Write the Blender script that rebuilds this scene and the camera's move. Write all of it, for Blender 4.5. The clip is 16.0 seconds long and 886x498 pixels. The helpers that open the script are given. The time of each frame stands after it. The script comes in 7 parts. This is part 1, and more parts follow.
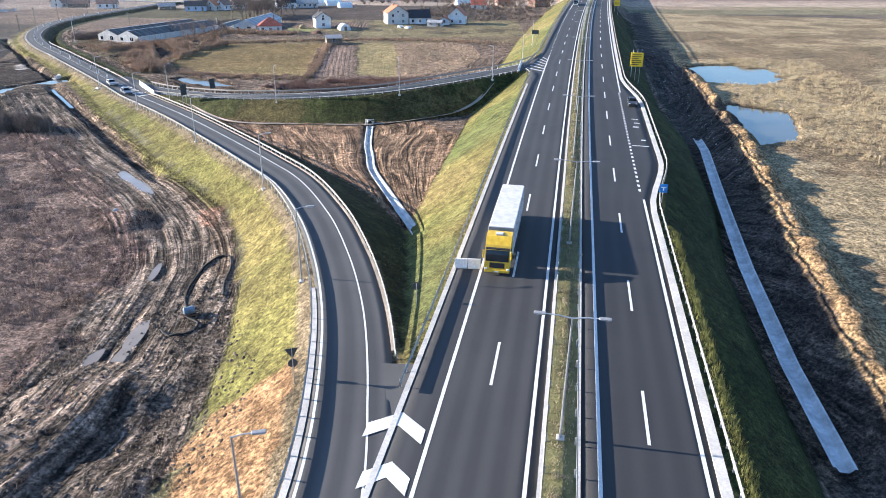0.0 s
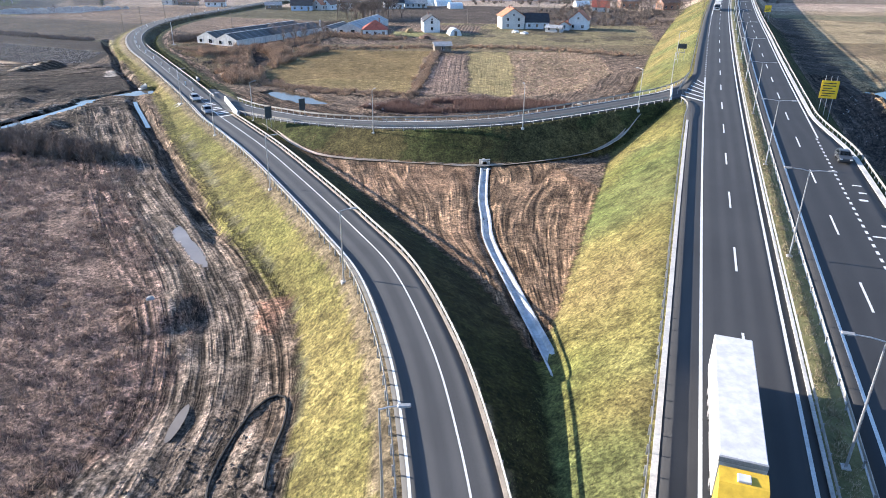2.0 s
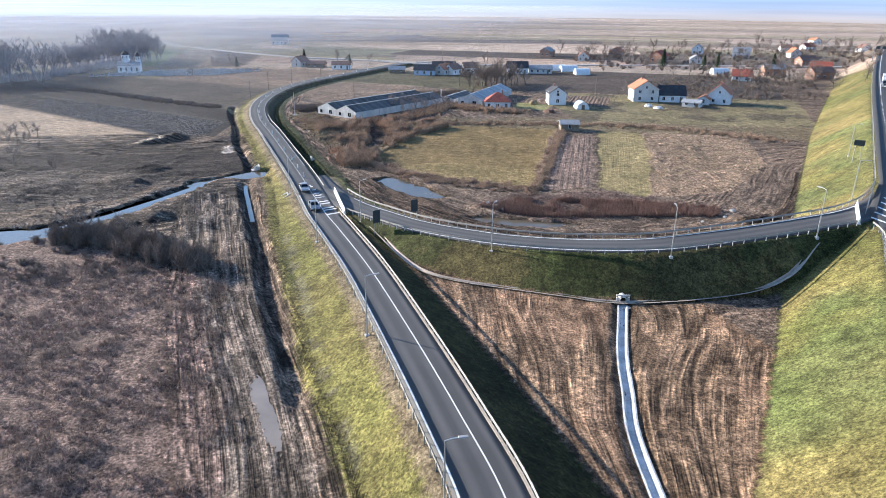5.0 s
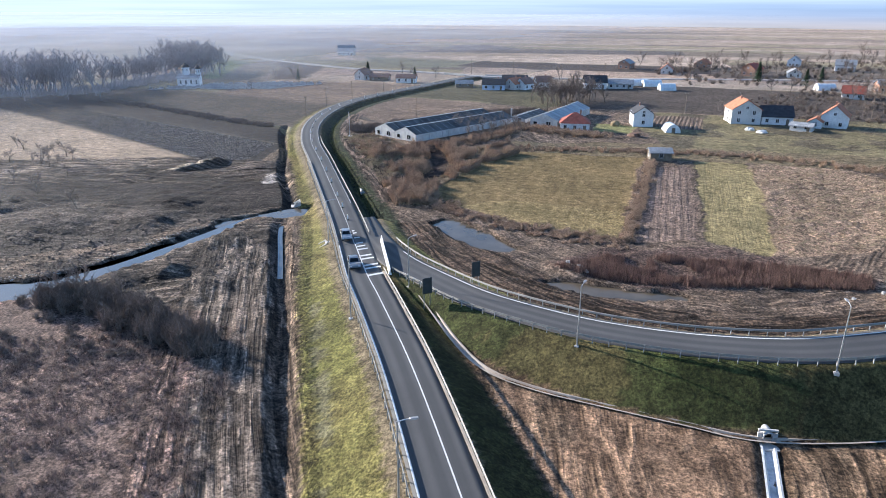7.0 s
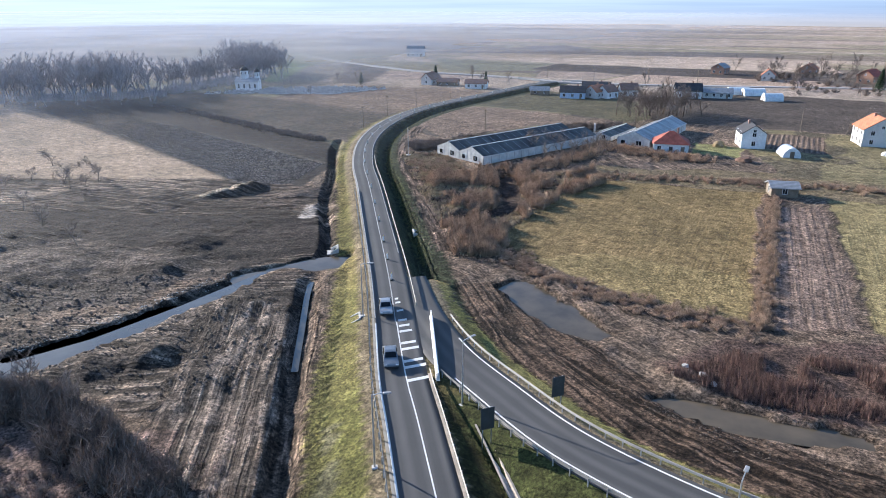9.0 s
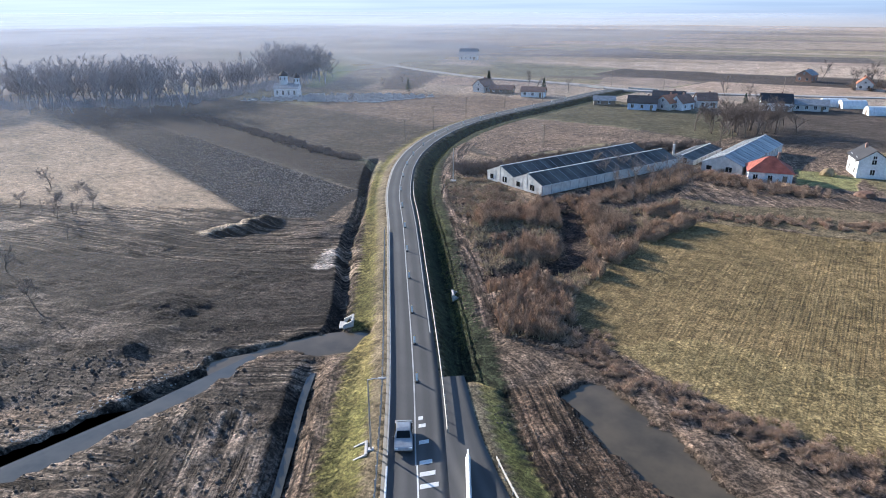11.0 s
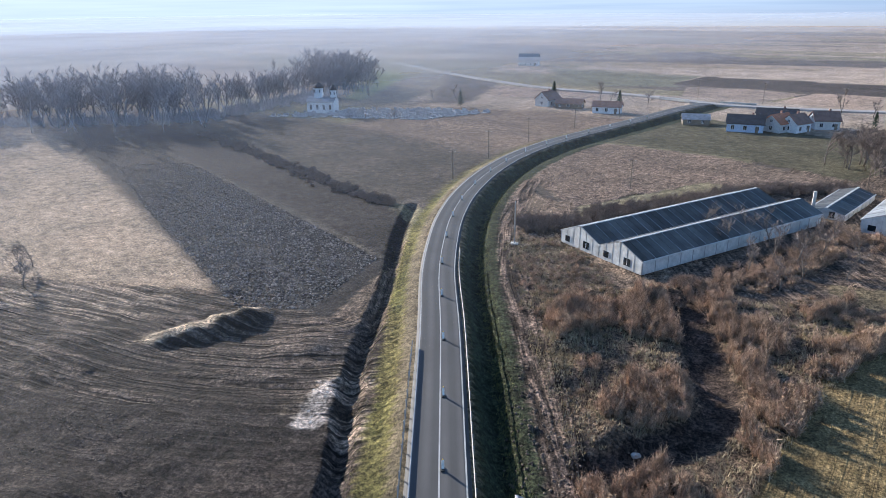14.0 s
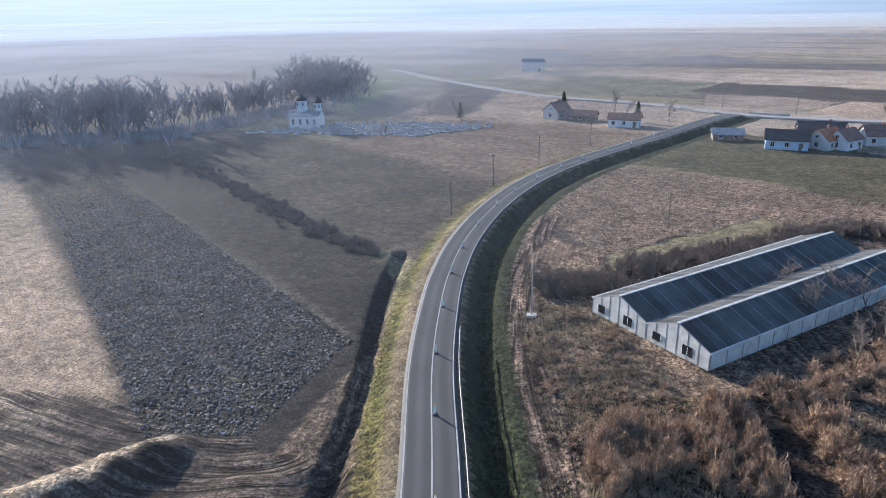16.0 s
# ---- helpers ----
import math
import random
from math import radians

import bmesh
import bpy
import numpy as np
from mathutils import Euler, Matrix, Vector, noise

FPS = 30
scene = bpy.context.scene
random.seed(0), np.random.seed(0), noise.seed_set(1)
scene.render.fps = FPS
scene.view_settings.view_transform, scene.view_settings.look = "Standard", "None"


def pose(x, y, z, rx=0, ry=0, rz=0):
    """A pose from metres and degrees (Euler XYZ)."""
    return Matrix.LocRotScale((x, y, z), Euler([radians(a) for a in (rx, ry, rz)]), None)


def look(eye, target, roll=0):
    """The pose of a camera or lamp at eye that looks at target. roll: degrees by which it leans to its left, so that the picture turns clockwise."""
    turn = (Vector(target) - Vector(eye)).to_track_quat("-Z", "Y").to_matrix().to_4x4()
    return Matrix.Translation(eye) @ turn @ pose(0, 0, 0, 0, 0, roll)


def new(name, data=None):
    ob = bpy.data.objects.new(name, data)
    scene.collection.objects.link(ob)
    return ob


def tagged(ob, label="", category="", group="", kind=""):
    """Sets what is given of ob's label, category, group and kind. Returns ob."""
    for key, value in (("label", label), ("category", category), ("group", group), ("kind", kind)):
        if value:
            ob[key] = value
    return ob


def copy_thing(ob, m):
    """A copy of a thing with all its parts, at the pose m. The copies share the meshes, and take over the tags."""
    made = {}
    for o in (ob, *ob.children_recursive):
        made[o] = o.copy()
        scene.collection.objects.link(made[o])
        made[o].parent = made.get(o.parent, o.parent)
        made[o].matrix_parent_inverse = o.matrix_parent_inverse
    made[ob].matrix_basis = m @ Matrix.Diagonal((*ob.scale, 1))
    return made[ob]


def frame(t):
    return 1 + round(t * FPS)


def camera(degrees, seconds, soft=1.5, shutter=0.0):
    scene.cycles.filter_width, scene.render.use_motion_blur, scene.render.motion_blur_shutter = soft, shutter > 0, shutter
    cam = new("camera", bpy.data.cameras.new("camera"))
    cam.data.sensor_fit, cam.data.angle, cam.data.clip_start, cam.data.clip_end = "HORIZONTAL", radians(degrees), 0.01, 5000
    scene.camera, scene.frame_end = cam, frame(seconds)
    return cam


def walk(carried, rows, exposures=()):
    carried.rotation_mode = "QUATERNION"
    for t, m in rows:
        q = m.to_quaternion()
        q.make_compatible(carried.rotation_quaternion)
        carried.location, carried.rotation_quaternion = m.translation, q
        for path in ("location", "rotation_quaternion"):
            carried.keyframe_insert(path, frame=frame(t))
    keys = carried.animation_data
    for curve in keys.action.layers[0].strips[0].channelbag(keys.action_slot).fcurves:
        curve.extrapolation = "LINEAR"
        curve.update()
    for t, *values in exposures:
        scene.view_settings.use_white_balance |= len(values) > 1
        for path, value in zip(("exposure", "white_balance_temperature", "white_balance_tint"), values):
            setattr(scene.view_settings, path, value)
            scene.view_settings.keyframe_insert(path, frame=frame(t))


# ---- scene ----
cam = camera(66.3, 16.0, 0.9)
PATH = [
    (0, (8.88, -39.70, 35.35), (15.44, -3.74, 19.10), 0.70),
    (0.5, (8.78, -31.72, 35.42), (13.47, 4.49, 19.08), 0.64),
    (1, (8.56, -23.46, 35.38), (11.66, 12.91, 19.00), 0.58),
    (1.5, (8.64, -15.72, 35.54), (10.76, 20.69, 19.12), 0.60),
    (2, (8.32, -7.59, 35.61), (9.48, 28.84, 19.13), 0.64),
    (2.5, (7.77, 0.96, 35.48), (7.94, 37.40, 18.98), 0.69),
    (3, (7.05, 5.05, 36.77), (6.22, 41.61, 20.56), 0.71),
    (3.5, (6.92, 0.01, 40.10), (4.98, 37.02, 25.04), 0.68),
    (4, (6.51, 3.62, 41.13), (3.28, 40.70, 26.47), 0.60),
    (4.5, (6.25, 8.44, 41.49), (2.01, 45.55, 27.19), 0.53),
    (5, (5.67, 13.93, 41.73), (0.43, 51.02, 27.71), 0.44),
    (5.5, (4.82, 19.96, 41.86), (-1.38, 56.99, 28.05), 0.35),
    (6, (3.71, 26.64, 41.90), (-3.42, 63.55, 28.24), 0.26),
    (6.5, (2.40, 33.79, 41.94), (-5.63, 70.54, 28.35), 0.19),
    (7, (0.83, 41.77, 41.89), (-8.15, 78.29, 28.29), 0.10),
    (7.5, (-0.77, 49.37, 42.15), (-10.70, 85.63, 28.51), 0.06),
    (8, (-2.73, 56.99, 42.26), (-13.59, 92.98, 28.59), 0.05),
    (8.5, (-5.05, 64.72, 42.24), (-16.81, 100.42, 28.56), 0.04),
    (9, (-7.35, 72.33, 42.59), (-20.07, 107.68, 28.87), -0.05),
    (9.5, (-9.74, 79.80, 42.73), (-23.29, 114.84, 29.00), -0.11),
    (10, (-12.22, 87.15, 42.68), (-26.47, 121.91, 28.95), -0.15),
    (10.5, (-14.83, 94.41, 42.50), (-29.70, 128.92, 28.79), -0.17),
    (11, (-17.60, 101.64, 42.29), (-33.07, 135.90, 28.61), -0.19),
    (11.5, (-20.60, 108.88, 42.12), (-36.65, 142.88, 28.47), -0.23),
    (12, (-23.80, 116.14, 42.01), (-40.45, 149.86, 28.37), -0.28),
    (12.5, (-27.17, 123.22, 42.01), (-44.39, 156.66, 28.38), -0.34),
    (13, (-30.64, 130.23, 42.03), (-48.34, 163.42, 28.41), -0.42),
    (13.5, (-34.17, 137.21, 42.02), (-52.22, 170.21, 28.41), -0.52),
    (14, (-37.73, 144.19, 41.93), (-55.97, 177.09, 28.35), -0.64),
    (14.5, (-41.28, 151.18, 41.77), (-59.60, 184.07, 28.23), -0.77),
    (15, (-44.84, 158.18, 41.58), (-63.13, 191.09, 28.08), -0.90),
    (15.5, (-48.39, 165.12, 41.41), (-66.66, 198.07, 27.96), -1.01),
    (16, (-51.97, 171.96, 41.35), (-70.29, 204.89, 27.95), -1.08),
]
walk(cam, [(t, look(eye, target, roll)) for t, eye, target, roll in PATH],
     [(0.0, 1.58, 6220, 12), (3.0, 1.56, 6220, 13), (4.0, 1.52, 6220, 12), (6.5, 1.3, 6030, 11), (9.0, 1.27, 6030, 11), (11.5, 1.16, 6030, 11), (16.0, 1.09, 6030, 11)])

# ---- light: low winter sun from the west, pale hazy sky ----
SUN_EL, SUN_AZ = radians(17.5), math.atan2(-0.94, 0.34)   # azimuth from +y towards +x
world = bpy.data.worlds.new("sky")
scene.world = world
world.use_nodes = True
wn = world.node_tree.nodes
sky = wn.new("ShaderNodeTexSky")
sky.sky_type, sky.sun_disc = "NISHITA", False
sky.sun_elevation, sky.sun_rotation = SUN_EL, SUN_AZ
sky.air_density, sky.dust_density, sky.ozone_density = 1.0, 0.6, 4.0
wn["Background"].inputs["Strength"].default_value = 0.12
world.node_tree.links.new(sky.outputs[0], wn["Background"].inputs[0])
sun = new("sun", bpy.data.lights.new("sun", "SUN"))
sun.data.energy, sun.data.angle, sun.data.color = 5.0, radians(0.6), (1.0, 0.9, 0.77)
sun.matrix_world = look((-0.94 * 100, 0.34 * 100, 100 * math.tan(SUN_EL)), (0, 0, 0))

# ---- helpers ----
HC, HS = 0.93544, 0.35347          # the motorway's heading, 20.7 degrees east of +y


def hwx(u, s):
    """Plan place of a point u metres across and s metres along the motorway, which bends gently east far ahead."""
    u = u + 0.00006 * max(0.0, s - 60.0) ** 2
    return (HC * u + HS * s, -HS * u + HC * s)


def hwz(s):
    return 5.9 + 0.0143 * (min(max(s, -60.0), 245.0) - 27.0)


def vnoise(x, y, seed=0):
    """Smooth value noise, 0 to 1, on arrays."""
    xi, yi = np.floor(x).astype(np.int64), np.floor(y).astype(np.int64)
    fx, fy = x - xi, y - yi
    fx, fy = fx * fx * (3 - 2 * fx), fy * fy * (3 - 2 * fy)

    def h(a, b):
        n = (a * 374761393 + b * 668265263 + seed * 2147483647) & 0x7FFFFFFF
        n = ((n ^ (n >> 13)) * 1274126177) & 0x7FFFFFFF
        return ((n ^ (n >> 16)) & 0xFFFF) / 65535.0
    return (h(xi, yi) * (1 - fx) + h(xi + 1, yi) * fx) * (1 - fy) + (h(xi, yi + 1) * (1 - fx) + h(xi + 1, yi + 1) * fx) * fy


def fbm(x, y, scale, octaves=4, seed=0):
    total, amp, norm = 0.0, 1.0, 0.0
    for k in range(octaves):
        total, norm = total + amp * vnoise(x / scale * 2 ** k + 17.3 * k, y / scale * 2 ** k - 9.1 * k, seed + k), norm + amp
        amp *= 0.5
    return total / norm


def spline(points, step=1.0):
    """Catmull-Rom curve through points of any dimension, resampled about every step metres."""
    p = np.array(points, float)
    p = np.vstack([2 * p[0] - p[1], p, 2 * p[-1] - p[-2]])
    out = []
    for i in range(1, len(p) - 2):
        n = max(2, int(np.linalg.norm(p[i + 1][:2] - p[i][:2]) / step))
        t = np.linspace(0, 1, n, endpoint=False)[:, None]
        out.append(0.5 * (2 * p[i] + (p[i + 1] - p[i - 1]) * t + (2 * p[i - 1] - 5 * p[i] + 4 * p[i + 1] - p[i + 2]) * t ** 2
                          + (3 * p[i] - p[i - 1] - 3 * p[i + 1] + p[i + 2]) * t ** 3))
    return np.vstack(out + [p[-2:-1]])


def normals2(c):
    d = np.gradient(c[:, :2], axis=0)
    d /= np.linalg.norm(d, axis=1)[:, None] + 1e-9
    return np.stack([d[:, 1], -d[:, 0]], 1)        # to the right of travel


def offset_line(c, off, dz=0.0):
    out = c.copy()
    out[:, :2] += normals2(c) * (off if np.isscalar(off) else np.asarray(off)[:, None])
    out[:, 2] += dz
    return out


def inside(x, y, poly):
    res = np.zeros(x.shape, bool)
    n = len(poly)
    for i in range(n):
        (x1, y1), (x2, y2) = poly[i], poly[(i + 1) % n]
        hit = (y1 > y) != (y2 > y)
        res ^= hit & (x < (x2 - x1) * (y - y1) / ((y2 - y1) or 1e-9) + x1)
    return res


def mesh_from(name, verts, faces, material=None, smooth=False):
    me = bpy.data.meshes.new(name)
    me.from_pydata([tuple(map(float, v)) for v in verts], [], [tuple(map(int, f)) for f in faces])
    if material:
        me.materials.append(material)
    if smooth:
        me.shade_smooth()
    me.update()
    return me


def thing(name, label, category, at=(0, 0, 0), rz=0.0, group="", kind=""):
    """An Empty at the thing's base, which its parts are parented to."""
    ob = new(name)
    ob.empty_display_size = 0.2
    ob.matrix_basis = pose(*at, 0, 0, rz)
    return tagged(ob, label, category, group, kind)


def part(name, me, material, parent, label="", at=None):
    """One mesh object under a thing or a part. me: a mesh or a bmesh."""
    if isinstance(me, bmesh.types.BMesh):
        bm, me = me, bpy.data.meshes.new(name)
        bm.to_mesh(me)
        bm.free()
    if material and not me.materials:
        me.materials.append(material)
    ob = new(name, me)
    ob.parent = parent
    if at is not None:
        ob.matrix_basis = at
    if label:
        ob["label"] = label
    return ob


def box_bm(boxes, bevel=0.0, bm=None):
    """Boxes (x0, y0, z0, x1, y1, z1) joined in one bmesh."""
    bm = bm or bmesh.new()
    for x0, y0, z0, x1, y1, z1 in boxes:
        m = Matrix.LocRotScale(((x0 + x1) / 2, (y0 + y1) / 2, (z0 + z1) / 2), None, (x1 - x0, y1 - y0, z1 - z0))
        bmesh.ops.create_cube(bm, size=1, matrix=m)
    if bevel:
        bmesh.ops.bevel(bm, geom=bm.edges[:], offset=bevel, segments=1, affect="EDGES", clamp_overlap=True)
    return bm


def prism_bm(profile, x0, x1, bm=None):
    """A closed (y, z) profile pushed along x."""
    bm = bm or bmesh.new()
    a = [bm.verts.new((x0, y, z)) for y, z in profile]
    b = [bm.verts.new((x1, y, z)) for y, z in profile]
    n = len(profile)
    bm.faces.new(a[::-1])
    bm.faces.new(b)
    for i in range(n):
        bm.faces.new((a[i], a[(i + 1) % n], b[(i + 1) % n], b[i]))
    return bm


def tube_bm(points, radii, sides=8, bm=None):
    bm = bm or bmesh.new()
    rings = []
    pts = [Vector(p) for p in points]
    for i, p in enumerate(pts):
        d = (pts[min(i + 1, len(pts) - 1)] - pts[max(i - 1, 0)]).normalized()
        q = d.to_track_quat("Z", "Y")
        rings.append([bm.verts.new(p + q @ Vector((radii[i] * math.cos(2 * math.pi * k / sides), radii[i] * math.sin(2 * math.pi * k / sides), 0))) for k in range(sides)])
    for a, b in zip(rings, rings[1:]):
        for k in range(sides):
            bm.faces.new((a[k], a[(k + 1) % sides], b[(k + 1) % sides], b[k]))
    bm.faces.new(rings[0][::-1])
    bm.faces.new(rings[-1])
    return bm


def ribbon(line, left, right, lift=0.0, thick=0.0):
    """A strip along a line (x, y, z) between two offsets, with sides of the given thickness."""
    a, b = offset_line(line, left, lift), offset_line(line, right, lift)
    n = len(a)
    verts = list(a) + list(b)
    faces = [(i, n + i, n + i + 1, i + 1) for i in range(n - 1)]
    if thick:
        verts += [v - (0, 0, thick) for v in a] + [v - (0, 0, thick) for v in b]
        faces += [(i + 1, 2 * n + i + 1, 2 * n + i, i) for i in range(n - 1)]
        faces += [(n + i, 3 * n + i, 3 * n + i + 1, n + i + 1) for i in range(n - 1)]
        faces += [(0, 2 * n, 3 * n, n), (n - 1, 2 * n - 1, 4 * n - 1, 3 * n - 1)]
    return verts, faces


# ---- materials ----
def nodes_of(name, rough=0.8, metal=0.0, spec=0.5):
    m = bpy.data.materials.new(name)
    m.use_nodes = True
    nt = m.node_tree
    b = nt.nodes["Principled BSDF"]
    b.inputs["Roughness"].default_value, b.inputs["Metallic"].default_value = rough, metal
    b.inputs["Specular IOR Level"].default_value = spec
    return m, nt, b


def noise_node(nt, scale, detail=4.0, rough=0.6, vector=None, distort=0.0):
    n = nt.nodes.new("ShaderNodeTexNoise")
    n.inputs["Scale"].default_value, n.inputs["Detail"].default_value, n.inputs["Roughness"].default_value, n.inputs["Distortion"].default_value = scale, detail, rough, distort
    if vector is None:
        vector = nt.nodes.new("ShaderNodeNewGeometry").outputs["Position"]
    nt.links.new(vector, n.inputs["Vector"])
    return n.outputs[0]


def ramp_node(nt, fac, stops):
    r = nt.nodes.new("ShaderNodeValToRGB")
    e = r.color_ramp.elements
    while len(e) < len(stops):
        e.new(0.5)
    for el, (pos, col) in zip(e, stops):
        el.position, el.color = pos, (*col, 1) if len(col) == 3 else col
    nt.links.new(fac, r.inputs[0])
    return r.outputs[0]


def mix_node(nt, mode, fac, a, b):
    n = nt.nodes.new("ShaderNodeMix")
    n.data_type, n.blend_type = "RGBA", mode
    for key, v in ((0, fac), (6, a), (7, b)):
        if isinstance(v, (int, float)):
            n.inputs[key].default_value = v
        elif isinstance(v, tuple):
            n.inputs[key].default_value = (*v, 1)
        else:
            nt.links.new(v, n.inputs[key])
    return n.outputs[2]


def bump_node(nt, height, strength, distance, b):
    n = nt.nodes.new("ShaderNodeBump")
    n.inputs["Strength"].default_value, n.inputs["Distance"].default_value = strength, distance
    nt.links.new(height, n.inputs["Height"])
    nt.links.new(n.outputs[0], b.inputs["Normal"])


def surface(name, colour, rough=0.7, metal=0.0, fine=6.0, coarse=0.5, spread=0.25, bump=0.15, dist=0.02, jitter=0.0, spec=0.5):
    """A plain weathered surface: one colour, varied at two scales, with fine relief; jitter varies it from piece to piece."""
    m, nt, b = nodes_of(name, rough, metal, spec)
    lo, hi = tuple(c * (1 - spread) for c in colour), tuple(min(1, c * (1 + spread)) for c in colour)
    c1 = ramp_node(nt, noise_node(nt, coarse, 6), [(0.3, lo), (0.7, hi)])
    c2 = ramp_node(nt, noise_node(nt, fine, 8), [(0.25, (0.72, 0.72, 0.72)), (0.75, (1.15, 1.15, 1.15))])
    col = mix_node(nt, "MULTIPLY", 1.0, c1, c2)
    if jitter:
        info = nt.nodes.new("ShaderNodeObjectInfo")
        col = mix_node(nt, "MULTIPLY", 1.0, col, ramp_node(nt, info.outputs["Random"], [(0, (1 - jitter,) * 3), (1, (1 + jitter,) * 3)]))
    nt.links.new(col, b.inputs["Base Color"])
    if bump:
        bump_node(nt, noise_node(nt, fine * 2, 6), bump, dist, b)
    return m


def asphalt_material(name, colour, worn):
    """Asphalt with wheel-polished bands along the lanes, patches and fine grain."""
    m, nt, b = nodes_of(name, 0.75, 0, 0.35)
    at = nt.nodes.new("ShaderNodeAttribute")
    at.attribute_name = "across"
    wave = nt.nodes.new("ShaderNodeMath")
    wave.operation = "SINE"
    mul = nt.nodes.new("ShaderNodeMath")
    mul.operation = "MULTIPLY"
    mul.inputs[1].default_value = 2 * math.pi / 1.75
    nt.links.new(at.outputs["Fac"], mul.inputs[0])
    nt.links.new(mul.outputs[0], wave.inputs[0])
    mr = nt.nodes.new("ShaderNodeMapRange")
    mr.inputs[1].default_value, mr.inputs[2].default_value = -1, 1
    nt.links.new(wave.outputs[0], mr.inputs[0])
    streak = mix_node(nt, "MULTIPLY", 1.0, mr.outputs[0], noise_node(nt, 0.09, 4))
    base = ramp_node(nt, noise_node(nt, 0.12, 5), [(0.3, tuple(c * 0.85 for c in colour)), (0.7, tuple(c * 1.12 for c in colour))])
    col = mix_node(nt, "MIX", ramp_node(nt, streak, [(0.1, (0, 0, 0)), (0.65, (0.75, 0.75, 0.75))]), base, worn)
    grain = ramp_node(nt, noise_node(nt, 25, 4), [(0.3, (0.8, 0.8, 0.8)), (0.7, (1.2, 1.2, 1.2))])
    nt.links.new(mix_node(nt, "MULTIPLY", 1.0, col, grain), b.inputs["Base Color"])
    bump_node(nt, noise_node(nt, 40, 3), 0.2, 0.01, b)
    return m


M_ASPHALT = asphalt_material("asphalt_worn", (0.05, 0.05, 0.051), (0.095, 0.093, 0.09))
M_ASPHALT_MAIN = asphalt_material("asphalt_motorway", (0.038, 0.038, 0.039), (0.06, 0.059, 0.058))
M_ASPHALT_NEW = asphalt_material("asphalt_dark", (0.028, 0.029, 0.031), (0.038, 0.038, 0.04))
M_PAINT = surface("road_paint", (0.66, 0.66, 0.64), 0.6, fine=9, coarse=0.8, spread=0.1, bump=0.05)
M_CONCRETE = surface("pale_concrete", (0.5, 0.48, 0.45), 0.85, fine=5, coarse=0.4, spread=0.2)
M_PAINT_WORN = surface("worn_road_paint", (0.36, 0.36, 0.35), 0.7, fine=6, coarse=0.5, spread=0.25, bump=0.05)
M_CONCRETE_WET = surface("ditch_concrete", (0.5, 0.51, 0.51), 0.6, fine=2.5, coarse=0.5, spread=0.35)
M_STEEL = surface("galvanised_steel", (0.45, 0.455, 0.46), 0.45, 0.7, fine=8, coarse=0.6, spread=0.12, bump=0.03)
M_RAIL = surface("rail_steel", (0.31, 0.297, 0.27), 0.65, 0.15, fine=8, coarse=0.6, spread=0.15, bump=0.03, spec=0.2)
M_STEEL_DULL = surface("weathered_steel", (0.33, 0.33, 0.33), 0.6, 0.4, fine=8, coarse=0.6, spread=0.15, bump=0.03)
M_DUSTY = surface("dusty_kerb", (0.36, 0.3, 0.235), 0.9, fine=4, coarse=0.3, spread=0.3)
M_RUST = surface("rust_brown_metal", (0.16, 0.09, 0.06), 0.8, 0.2, fine=8, coarse=1.2, spread=0.3)


